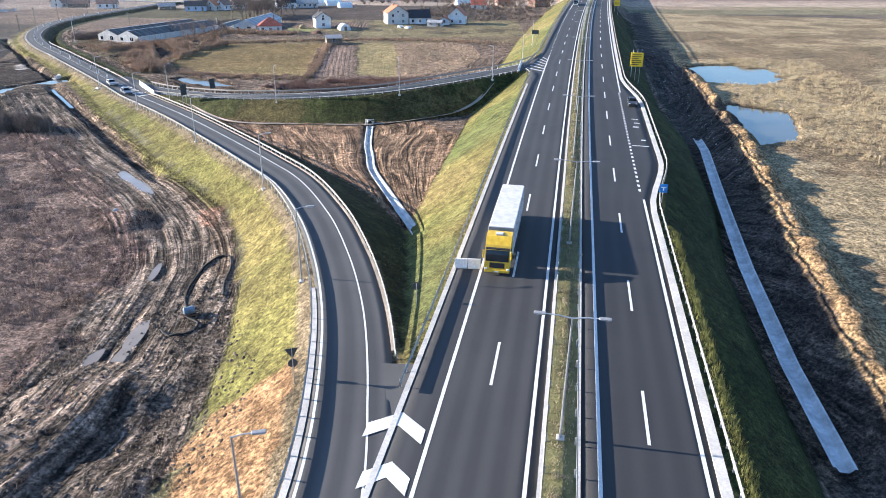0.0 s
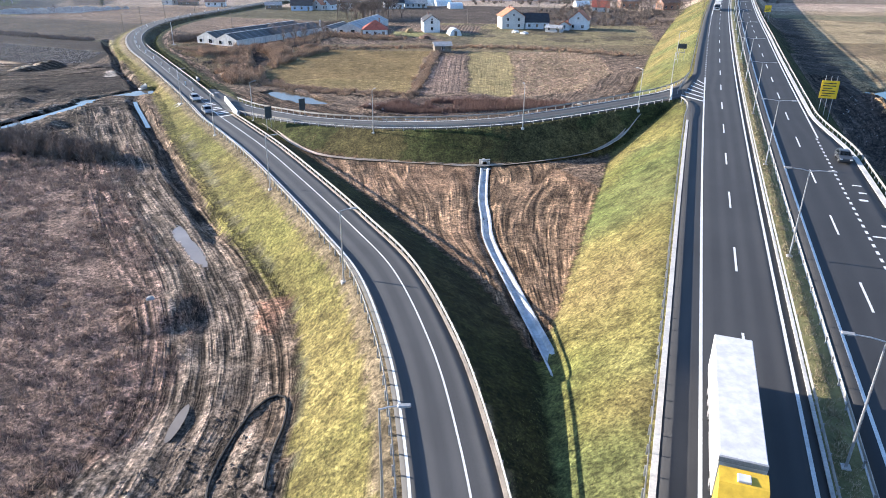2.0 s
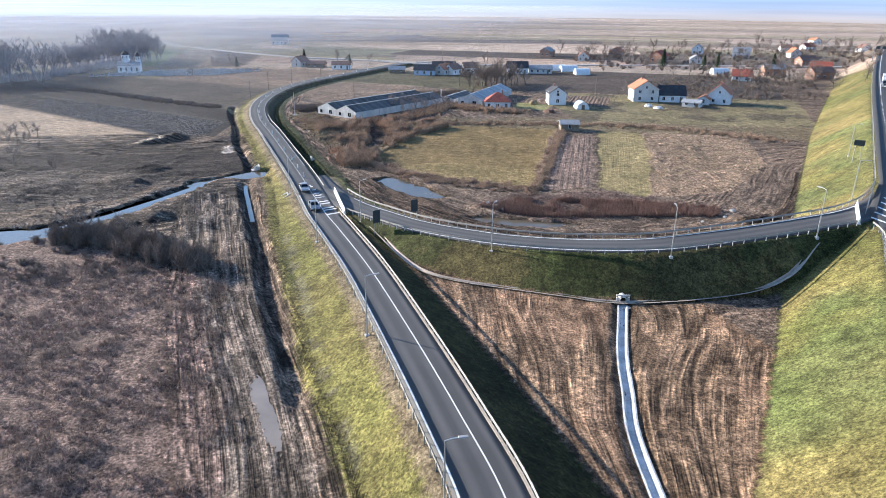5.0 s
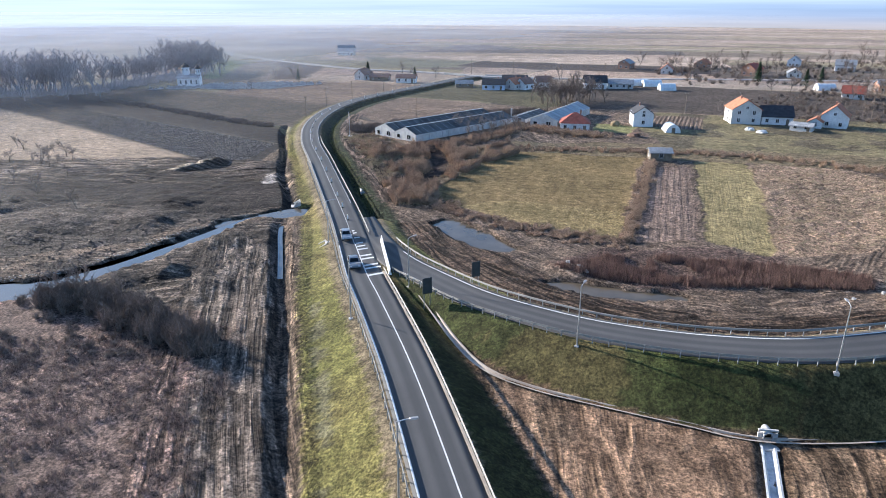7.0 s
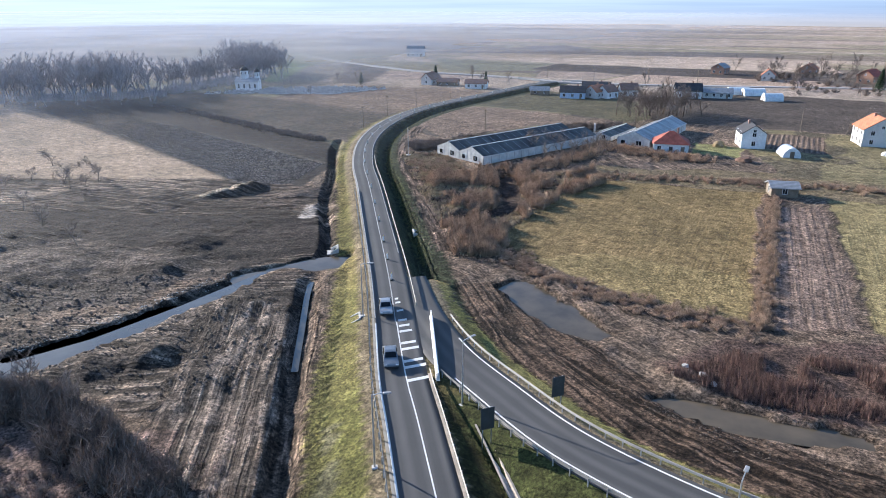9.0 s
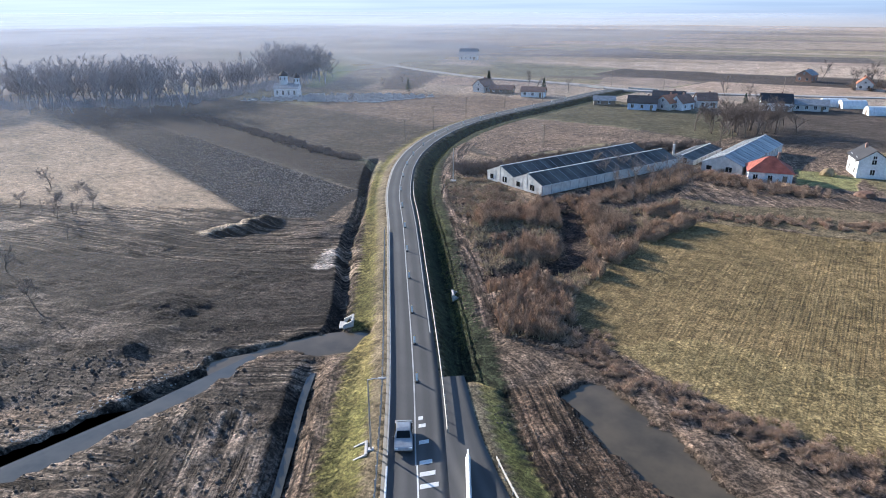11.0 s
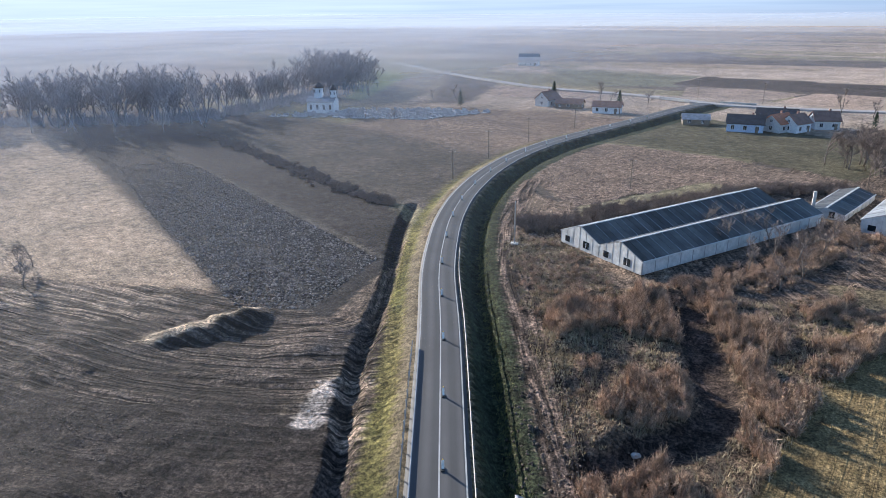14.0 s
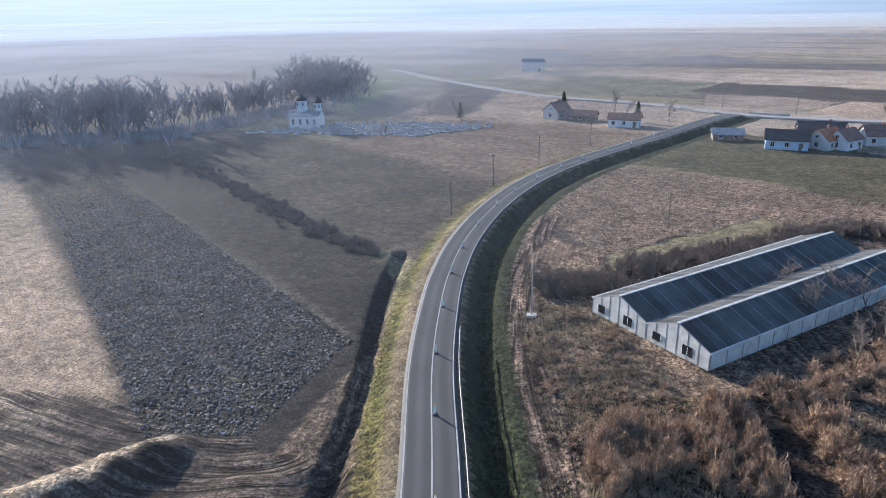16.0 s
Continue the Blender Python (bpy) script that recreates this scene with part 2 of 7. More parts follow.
def ground_material():
    """Soil, grass and fields: the cover colour, some shade, sheen and haze put into it, broken up by grain, stains,
    ruts along the tracks and crop rows.
    """
    m, nt, b = nodes_of("ground_cover", 0.95, 0, 0.15)

    def attr(name, socket="Fac"):
        a = nt.nodes.new("ShaderNodeAttribute")
        a.attribute_name = name
        return a.outputs[socket]

    def math_node(op, a, bb=0.0):
        n = nt.nodes.new("ShaderNodeMath")
        n.operation = op
        for k, v in ((0, a), (1, bb)):
            if isinstance(v, (int, float)):
                n.inputs[k].default_value = v
            else:
                nt.links.new(v, n.inputs[k])
        return n.outputs[0]
    cover, rough, rows, rut = attr("cover", "Color"), attr("rough"), attr("rows"), attr("rut")

    def vector(x, y, sx, sy):
        n = nt.nodes.new("ShaderNodeCombineXYZ")
        nt.links.new(math_node("MULTIPLY", x, sx), n.inputs[0])
        nt.links.new(math_node("MULTIPLY", y, sy), n.inputs[1])
        return n.outputs[0]
    n1, n2, n3, n4 = noise_node(nt, 0.07, 6), noise_node(nt, 0.5, 8, 0.7), noise_node(nt, 3.0, 8, 0.75), noise_node(nt, 11.0, 5, 0.7)
    col = mix_node(nt, "MULTIPLY", 1.0, cover, ramp_node(nt, n1, [(0.34, (0.74, 0.75, 0.74)), (0.66, (1.25, 1.22, 1.2))]))
    col = mix_node(nt, "MULTIPLY", 1.0, col, ramp_node(nt, n2, [(0.36, (0.55, 0.54, 0.53)), (0.64, (1.45, 1.45, 1.45))]))
    col = mix_node(nt, "MULTIPLY", 1.0, col, ramp_node(nt, n3, [(0.36, (0.42, 0.42, 0.42)), (0.64, (1.62, 1.62, 1.62))]))
    col = mix_node(nt, "MULTIPLY", 1.0, col, ramp_node(nt, n4, [(0.36, (0.7, 0.7, 0.7)), (0.64, (1.28, 1.28, 1.28))]))
    crumb = ramp_node(nt, noise_node(nt, 1.5, 9, 0.72), [(0.42, (0.3, 0.3, 0.3)), (0.5, (1, 1, 1)), (0.6, (1.9, 1.85, 1.8))])
    col = mix_node(nt, "MULTIPLY", math_node("MINIMUM", math_node("MULTIPLY", rough, 0.6), 0.8), col, crumb)
    # ruts are streaks drawn out along the haul tracks; rows are streaks along the plough's way
    t1 = noise_node(nt, 1.0, 3, 0.5, vector(attr("track"), attr("way"), 0.3, 0.028), 0.35)
    tyre = math_node("PINGPONG", math_node("MULTIPLY", t1, 13.0), 1.0)
    patchy = ramp_node(nt, noise_node(nt, 0.16, 3), [(0.4, (0.4, 0.4, 0.4)), (0.58, (1, 1, 1))])
    t2 = noise_node(nt, 1.0, 4, 0.6, vector(attr("track"), attr("way"), 3.4, 0.06), 0.4)
    lines = math_node("SUBTRACT", math_node("ADD", math_node("MULTIPLY", tyre, 0.62), math_node("MULTIPLY", t2, 1.1)), 0.9)
    lines = math_node("MULTIPLY", math_node("MULTIPLY", math_node("MULTIPLY", lines, 5.2), rut), patchy)
    # mud tones of the ruts, stretched in colour to hold low-sun contrast too
    col = mix_node(nt, "MULTIPLY", 1.0, col, ramp_node(nt, math_node("ADD", math_node("MULTIPLY", lines, 0.5), 0.5), [(0.08, (0.34, 0.33, 0.32)), (0.5, (1, 1, 1)), (0.95, (2.2, 2.12, 2.04))]))
    r1 = noise_node(nt, 1.0, 4, 0.65, vector(attr("rowpos"), attr("rowway"), 2.6, 0.05), 0.3)
    r2 = math_node("SINE", math_node("MULTIPLY", attr("rowpos"), 6.28 / 1.5))
    rs = math_node("ADD", math_node("MULTIPLY", math_node("SUBTRACT", r1, 0.5), 4.0), math_node("MULTIPLY", r2, attr("drill")))
    rs = math_node("MULTIPLY", rs, rows)
    col = mix_node(nt, "MULTIPLY", 1.0, col, ramp_node(nt, math_node("ADD", math_node("MULTIPLY", rs, 0.5), 0.5), [(0.05, (0.6, 0.6, 0.6)), (0.5, (1, 1, 1)), (0.95, (1.4, 1.4, 1.4))]))
    nt.links.new(col, b.inputs["Base Color"])
    h = math_node("ADD", math_node("ADD", math_node("MULTIPLY", n3, 0.42), math_node("MULTIPLY", n4, 0.12)), math_node("MULTIPLY", n2, 1.0))
    h = math_node("MULTIPLY", h, rough)
    h = math_node("ADD", h, math_node("MULTIPLY", math_node("ADD", lines, rs), 0.24))
    bump_node(nt, h, 1.0, 0.8, b)
    return m


M_GROUND = ground_material()


def water_material(name, lo, hi, rough, spec):
    m, nt, b = nodes_of(name, rough, 0, spec)
    nt.links.new(ramp_node(nt, noise_node(nt, 0.15, 4), [(0.3, lo), (0.7, hi)]), b.inputs["Base Color"])
    bump_node(nt, noise_node(nt, 1.5, 3), 0.04, 0.05, b)
    return m


M_WATER = water_material("still_water", (0.035, 0.035, 0.028), (0.09, 0.08, 0.06), 0.06, 0.5)
M_MURKY = water_material("muddy_pond_water", (0.055, 0.046, 0.032), (0.12, 0.094, 0.062), 0.12, 0.22)
M_PUDDLE = water_material("pale_puddle", (0.16, 0.135, 0.11), (0.26, 0.22, 0.18), 0.1, 0.5)

# ---- the lines of the roads: x, y, height ----
WEST = spline([(*hwx(13.3, -85), 4.6), (*hwx(13.2, -50), 4.85), (2.7, -27.7, 5.1), (7.5, -12, 5.35), (9.4, -2.5, 5.5), (10.3, 8.8, 5.4), (10.35, 18.5, 5.2), (9.6, 29, 5.0),
               (7.9, 41, 4.75), (4.2, 56, 4.35), (-1.3, 69, 3.95), (-9.2, 86, 3.4), (-19.5, 107, 2.7), (-29.3, 125, 2.1), (-35.2, 135.5, 1.8), (-42.5, 150, 1.6), (-50.5, 165.4, 1.5),
               (-65, 192, 1.35), (-77.5, 214.8, 1.25), (-87.3, 232, 1.2), (-94.2, 246, 1.2), (-100.6, 261, 1.2), (-106.3, 279, 1.2), (-110.3, 300, 1.2), (-111.6, 322, 1.2),
               (-109.4, 345, 1.2), (-103.6, 370, 1.2), (-96.3, 397, 1.2), (-88.3, 430, 1.2), (-84, 446, 1.0), (-80.5, 457, 0.75)], 1.5)
LOOP = spline([(-46.5, 164, 1.5), (-39.5, 152.5, 1.6), (-32, 143, 1.75), (-24, 135.6, 2.15), (-14.5, 127.6, 2.9), (-3, 121.4, 3.7), (5.2, 118.7, 4.2), (14.2, 117.3, 4.75), (24, 117.4, 5.4),
               (33, 120, 5.95), (41.5, 123.5, 6.4), (51, 128, 6.9), (59.5, 132.8, 7.3), (66.5, 139.5, 7.55), (72.6, 149, 7.7), (80.5, 166, 7.95), (89, 188, 8.3)], 1.5)
S_ALL = np.arange(-85.0, 640.0, 4.0)


def hw_line(u, s0=-85.0, s1=640.0, step=4.0):
    out = []
    for s in np.arange(s0, s1 + 0.01, step):
        k = u(s) if callable(u) else u
        out.append((*hwx(k, s), hwz(s)))
    return np.array(out)


def east_u(s):
    """How far across the motorway the eastern ditch lies."""
    return float(np.interp(s, [-40, 11, 25, 47, 72, 102, 144, 190, 240], [45.6, 45.2, 44.9, 45.5, 47.0, 49.0, 48.6, 48.0, 48.0]))


def layby(s):
    """How far the eastern kerb swings out beside the parking bay."""
    a = min(max((s - 47.0) / 22.0, 0), 1)
    b = min(max((136.0 - s) / 30.0, 0), 1)
    a, b = a * a * (3 - 2 * a), b * b * (3 - 2 * b)
    return 2.9 * min(a, b)


# ---- ponds, canals and ditches ----
POND_A = [(-33, 169), (-30.5, 173.5), (-25, 171.5), (-18.5, 164), (-13.5, 158), (-15.5, 155.5), (-21, 157), (-26.5, 161)]
POND_B = [(-8, 144), (-3, 145), (4, 144.6), (11, 144), (15, 143), (14.5, 141.2), (8, 140.2), (2, 139.8), (-4, 140.8)]
POND_E = [(121, 160), (129, 176), (146, 180), (156, 162), (146, 146), (133, 140), (122, 146)]
POND_F = [(103, 112), (112, 118), (121, 108), (114, 94), (105, 82), (95, 80), (96, 92)]
CANAL = [(-250, 90), (-150, 102), (-110, 107), (-92, 111), (-81.5, 119), (-77, 131), (-73.4, 144), (-70.8, 158.5), (-74.5, 160), (-78, 145.5), (-82, 133), (-86.5, 125), (-95, 121), (-110, 118), (-150, 113), (-250, 102)]
POND_W = [(-70.5, 166), (-66, 171.5), (-61.5, 174.5), (-60, 172), (-61, 167), (-65.5, 164)]
LINK = [(-76, 158.5), (-72.5, 162.5), (-70, 168), (-67.5, 170.5), (-66, 168.5), (-68, 165.5), (-70.2, 160.5), (-73, 156)]
PUDDLES = [(-23.5, 75.3, 3.6, 0.75, -28), (-20.2, 70.2, 4.6, 0.8, -32), (-11.6, 37.2, 1.9, 0.35, 3), (-10.5, 22.6, 2.6, 0.6, 8), (-11.2, 18.2, 2.2, 0.5, 10), (-13.6, 18.6, 1.6, 0.5, 15)]
HOLLOW = spline([(-51, 243, 0), (-50, 240, 0), (-45.6, 226, 0), (-42.2, 213, 0), (-48.2, 202, 0), (-51.3, 198, 0)], 2)
DITCH_W = spline([(-16, 70, 0), (-18, 74, 0), (-25.8, 88.5, 0), (-33, 102, 0), (-39.7, 116, 0), (-48, 132, 0), (-56, 148, 0), (-61, 158, 0), (-65, 167.5, 0)], 2)
DITCH_W2 = spline([(-65, 170, 0), (-70, 181, 0), (-83, 203.5, 0), (-94.5, 228.5, 0), (-101, 240.5, 0), (-107.5, 253, 0), (-114, 268, 0)], 2)
CHANNEL = spline([(20.2, 41.0, 0.3), (20.4, 43, 0.15), (19.8, 50, 0), (18.6, 60, 0), (17.0, 74, 0), (17.2, 82, 0), (17.5, 91, 0), (19.0, 105.5, 0.1)], 1.5)
GUTTER_N = spline([(-24, 129.5, 0.6), (-17, 119.5, 0.3), (-11.5, 113.5, 0.12), (-5, 110.6, 0.05), (3, 108.8, 0), (11, 107.4, 0), (18.9, 106.4, 0), (31.5, 109.2, 0.1), (43, 114.4, 0.7), (49, 121, 2.0), (53.5, 127.3, 4.2)], 1.5)
DITCH_E = hw_line(east_u, -40, 230, 4)
DITCH_E[:, 2] = 0


SITE_TRACK = spline([(-76, 172, 0), (-66, 156, 0), (-59, 142, 0), (-52, 127, 0), (-38.5, 100, 0), (-24.4, 76, 0), (-15.8, 59.6, 0), (-11.6, 49, 0), (-9.6, 40, 0), (-9.7, 33, 0), (-10.4, 25, 0), (-11.3, 18, 0), (-12.4, 12, 0), (-16, 2, 0), (-24, -9, 0)], 1.5)


HAUL = spline([(-190, 196, 0), (-150, 203, 0), (-122, 205, 0), (-104, 207, 0), (-92, 214, 0), (-98, 232, 0), (-110, 254, 0)], 1.5)


def dist_line(x, y, line, extra=None):
    """Distance to a line, signed (right positive), the index along it, for arrays of points."""
    best, idx = np.full(x.shape, 1e9), np.zeros(x.shape, int)
    for i, p in enumerate(line):
        d = (x - p[0]) ** 2 + (y - p[1]) ** 2
        k = d < best
        best[k], idx[k] = d[k], i
    n = normals2(line)
    side = (x - line[idx, 0]) * n[idx, 0] + (y - line[idx, 1]) * n[idx, 1]
    end = (idx == 0) | (idx == len(line) - 1)
    d = np.sqrt(best)
    return np.where(end, np.where(side < 0, -d, d), side), idx, d


def toe_west_left(y):
    return np.interp(y, [-60, 0, 40, 55, 65, 89, 118, 145, 170, 213, 300], [17, 14.0, 11.0, 9.8, 9.9, 11.8, 10.8, 9.0, 7.2, 6.6, 6.2])


def terrain(x, y):
    """Heights and the ground cover over the whole plan. Returns z and the attributes."""
    z = 0.35 * (fbm(x, y, 35, 4, 3) - 0.5) + 0.0 * x
    near = (np.abs(x) < 170) & (y > -90) & (y < 560)
    u0, s = HC * x - HS * y, HS * x + HC * y
    u = u0 - 0.00006 * np.maximum(0, s - 60.0) ** 2
    far = np.hypot(x, y)
    # --- embankments
    hz = 5.9 + 0.0143 * (np.clip(s, -60, 245) - 27)
    lay = 2.9 * np.minimum(np.clip((s - 47) / 22, 0, 1), np.clip((136 - s) / 30, 0, 1))
    wtoe = np.interp(s, [-60, 20, 60, 100, 145, 260], [10, 9.5, 10.0, 11.0, 12.5, 15.0])
    hl = hz - 0.12 - (11.4 - u) / wtoe * hz
    hr = hz - 0.12 - (u - 35.0 - lay) / 9.5 * (hz + 0.6)
    h_hw = np.where((s > -90) & (s < 660), np.minimum(np.minimum(hl, hr), hz - 0.12), -9)
    d, i, dist = dist_line(np.where(near, x, 1e4), np.where(near, y, 1e4), WEST)
    wz, wy = WEST[i, 2], WEST[i, 1]
    tl, tr = toe_west_left(wy), np.interp(wy, [0, 60, 100, 135, 165, 230, 400], [12.0, 12.0, 9.5, 7.5, 8.0, 8.0, 8.0])
    right_base = np.interp(wy, [130, 150, 175], [0.0, -0.7, -1.2])
    w_l = wz - 0.12 - (-d - 3.6) / (tl - 3.6) * (wz + 0.1)
    w_r = wz - 0.12 - (d - 3.5) / (tr - 3.5) * (wz - right_base)
    h_w = np.where(near, np.where(d < 0, np.minimum(w_l, wz - 0.12), np.minimum(w_r, wz - 0.12)), -9)
    d2, i2, dist2 = dist_line(np.where(near, x, 1e4), np.where(near, y, 1e4), LOOP)
    lz = LOOP[i2, 2]
    l_o = lz - 0.12 - (-d2 - 3.7) / (2.5 + lz * 1.0) * lz
    l_i = lz - 0.12 - (d2 - 3.6) / np.interp(LOOP[i2, 0], [-40, -20, 0, 40, 60], [3.5, 4.5, 6.6, 6.8, 8]) * lz
    end2 = (i2 == 0) | (i2 == len(LOOP) - 1)
    h_l = np.where(near & ~end2, np.minimum(np.minimum(l_o, l_i), lz - 0.12), -9)
    h = np.maximum(np.maximum(h_hw, h_w), h_l)
    emb = h > 0.05
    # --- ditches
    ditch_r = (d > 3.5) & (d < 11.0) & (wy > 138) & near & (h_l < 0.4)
    prof = np.where(d < tr - 1, wz - 0.12 - (d - 3.5) / 2.5 * (wz + 1.3), -1.3 + np.clip(d - tr + 0.8, 0, 3) * 1.3)
    base = np.maximum(z, h)
    base = np.where(ditch_r, np.minimum(base, np.maximum(prof, -1.3)), base)
    for line, half, deep in ((DITCH_W, 1.15, 1.35), (DITCH_W2, 0.9, 1.4), (CHANNEL, 0.85, 0.6), (DITCH_E, 2.4, 1.5), (HOLLOW, 2.2, 1.0)):
        dd, ii, di = dist_line(np.where(near, x, 1e4), np.where(near, y, 1e4), line)
        fade = np.clip(np.minimum(ii, len(line) - 1 - ii) / 5.0, 0, 1) if line is DITCH_W else 1.0
        dip = fade * deep * np.clip(1.6 - np.where(di < 4, np.abs(dd), di) / half, 0, 1) ** 0.8
        base = np.where(near, base - dip, base)
    water = np.zeros(x.shape, bool)
    jx, jy = x + 2.2 * (fbm(x, y, 6, 3, 11) - 0.5), y + 2.2 * (fbm(x, y, 6, 3, 12) - 0.5)
    for poly in (POND_A, POND_B, POND_E, POND_F, CANAL, POND_W, LINK):
        water |= inside(jx, jy, poly)
    base = np.where(water, np.minimum(base, -0.75), base)
    # --- cover
    cov = np.zeros(x.shape + (3,))
    rough, rows, rut = np.full(x.shape, 0.5), np.zeros(x.shape), np.zeros(x.shape)
    rowpos, rowway, drill = np.zeros(x.shape), np.zeros(x.shape), np.zeros(x.shape)

    def put(mask, colour, ro=0.5, rw=0.0, ru=0.0, heading=None, dr=0.0):
        cov[mask] = colour
        rough[mask], rows[mask], rut[mask] = ro, rw, ru
        if heading is not None:
            a = radians(heading)
            rowpos[mask], rowway[mask] = (x * math.cos(a) - y * math.sin(a))[mask], (x * math.sin(a) + y * math.cos(a))[mask]
        drill[mask] = dr
    MUD, DARKMUD, CLAY = (0.15, 0.112, 0.084), (0.034, 0.028, 0.025), (0.225, 0.145, 0.093)
    GRASS, DRY, MEADOW, BRUSH = (0.185, 0.19, 0.06), (0.3, 0.25, 0.15), (0.275, 0.2, 0.095), (0.172, 0.122, 0.102)
    # far patchwork of long strips
    gen = np.random.default_rng(11)
    edges = np.cumsum(gen.uniform(9, 60, 160)) - 400
    band = np.searchsorted(edges, y + 0.07 * x + 3 * (fbm(x, y, 120, 2, 91) - 0.5))
    cuts = np.cumsum(gen.uniform(120, 520, 60)) - 6000
    seg = np.searchsorted(cuts, x + 0.35 * y + 137.0 * (band % 7))
    pick = ((band * 7349 + seg * 9151) % 101) / 101.0
    pal = np.array([(0.3, 0.23, 0.17), (0.34, 0.27, 0.21), (0.1, 0.082, 0.066), (0.26, 0.2, 0.135), (0.31, 0.23, 0.18), (0.17, 0.15, 0.09), (0.36, 0.28, 0.21), (0.13, 0.105, 0.08), (0.22, 0.185, 0.11)])
    cov[:] = pal[np.clip((pick * 9).astype(int), 0, 8)]
    # distance haze is put into the cover: strips grow paler with range
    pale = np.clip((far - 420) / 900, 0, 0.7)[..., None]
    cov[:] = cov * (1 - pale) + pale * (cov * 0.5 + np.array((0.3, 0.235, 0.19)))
    rows[:] = 0.25
    rowpos[:], rowway[:] = y + 0.07 * x, x
    for poly, c in (([(-206, 599), (-103, 579), (-110, 532), (-102, 521), (-160, 503), (-175, 540)], (0.19, 0.175, 0.12)), ([(-101, 579), (60, 560), (60, 505), (-28, 519), (-110, 532)], (0.075, 0.06, 0.052)),
                    ([(-198, 625), (-22, 646), (80, 660), (80, 564), (-25, 572), (-103, 579)], (0.44, 0.34, 0.26)), ([(-316, 653), (-17, 734), (60, 740), (60, 690), (-20, 678), (-152, 672), (-303, 629)], (0.13, 0.11, 0.1)),
                    ([(-173, 770), (-135, 798), (-85, 725), (-145, 699)], (0.17, 0.145, 0.14)), ([(-402, 811), (-274, 811), (-229, 737), (-356, 726)], (0.2, 0.18, 0.18)),
                    ([(-101, 524), (-65, 522), (-45, 512), (-60, 477), (-96, 482)], (0.3, 0.23, 0.18)), ([(-56, 478), (-41, 517), (60, 512), (60, 467), (-32, 467)], (0.38, 0.28, 0.21)),
                    ([(-255, 541), (-198, 501), (-177, 421), (-194, 414)], (0.11, 0.092, 0.08)), ([(-239, 411), (-310, 543), (-270, 522), (-226, 406)], (0.22, 0.24, 0.11)), ([(-225, 406), (-270, 522), (-259, 549), (-220, 478), (-204, 405)], (0.2, 0.165, 0.125))):
        k = inside(x, y, poly)
        cov[k] = c
    jit = lambda k, sc, sd: (x + k * (fbm(x, y, sc, 4, sd) - 0.5), y + k * (fbm(x, y, sc, 4, sd + 7) - 0.5))
    mx, my = jit(6, 9, 21)
    sx, sy = jit(2.5, 5, 31)
    zone = lambda poly: inside(mx, my, poly)
    tidy = lambda poly: inside(sx, sy, poly)
    put(zone([(-300, -120), (300, -120), (300, 250), (160, 420), (-40, 350), (-60, 300), (-95, 250), (-130, 240), (-180, 190), (-300, 180)]), MUD, 1.0, 0, 0.35)
    # west: weeds, churned mud, ploughland and stubble
    put(zone([(-300, -120), (-6, -120), (-2, 20), (-10, 52), (-30, 88), (-45, 122), (-58, 118), (-80, 122), (-300, 90)]), BRUSH, 0.9, 0, 0.12)
    # churned mud, its wet sheen towards the sun put into a lighter colour
    put(zone([(-22, -60), (0, -60), (4, 10), (-2, 34), (-9, 40), (-18, 30)]), (0.155, 0.128, 0.108), 1.5, 0, 0.6)
    fine = lambda poly: inside(x + 0.6 * (fbm(x, y, 3, 3, 33) - 0.5), y + 0.6 * (fbm(x, y, 3, 3, 34) - 0.5), poly)
    put(fine([(-288, 298), (-280, 291.5), (-201, 254.5), (-161, 235.3), (-117, 213), (-108, 208.5), (-94.5, 212), (-98.5, 235), (-108.5, 258), (-118, 266), (-168, 285), (-236, 314), (-262, 330)]), (0.034, 0.03, 0.028), 0.75, 0.3, 0, 115)
    put(fine([(-262, 326), (-250, 300), (-192, 276.8), (-98.5, 236), (-108.5, 258), (-118, 266), (-168, 285), (-236, 314)]), (0.034, 0.029, 0.026), 0.7, 0.3, 0, 115)
    for p0, p1, w in (((-250, 299.6), (-101.5, 237.2), 0.55), ((-199.8, 270.1), (-101, 218), 0.45)):
        e = np.array(p1) - p0
        t = ((x - p0[0]) * e[0] + (y - p0[1]) * e[1]) / (e @ e)
        k = (np.abs((x - p0[0]) * e[1] - (y - p0[1]) * e[0]) / np.hypot(*e) < w) & (t > 0) & (t < 1)
        cov[k] = (0.1, 0.085, 0.07)
    put(tidy([(-236, 316), (-168, 288), (-118, 268), (-117, 285), (-120, 322), (-190, 345), (-250, 350)]), (0.075, 0.062, 0.048), 0.6, 0.35, 0, 115)
    put(fine([(-420, 240), (-260, 200), (-167, 196), (-117, 213), (-161, 235.3), (-201, 254.5), (-280, 291), (-420, 330)]), (0.33, 0.245, 0.17), 0.5, 0.35, 0, 115)
    put(zone([(-300, 120), (-72, 160), (-64, 180), (-86, 215), (-112, 214), (-160, 196), (-300, 205)]), (0.066, 0.053, 0.044), 0.8, 0, 1.0)
    put(zone([(-300, 120), (-72, 160), (-64, 180), (-86, 215), (-112, 214), (-160, 196), (-300, 205)]) & (fbm(x, y, 26, 4, 97) > 0.55), (0.17, 0.135, 0.105), 0.8, 0, 1.0)
    put(zone([(-150, 150), (-78, 158), (-66, 178), (-80, 192), (-104, 184), (-125, 178), (-150, 172)]), DARKMUD, 1.0, 0, 0.3)
    put(fine([(-84.5, 198.5), (-82, 190), (-79, 190.5), (-80, 194.5), (-82.5, 198.8)]), (0.38, 0.33, 0.29), 0.9, 0, 0.3)
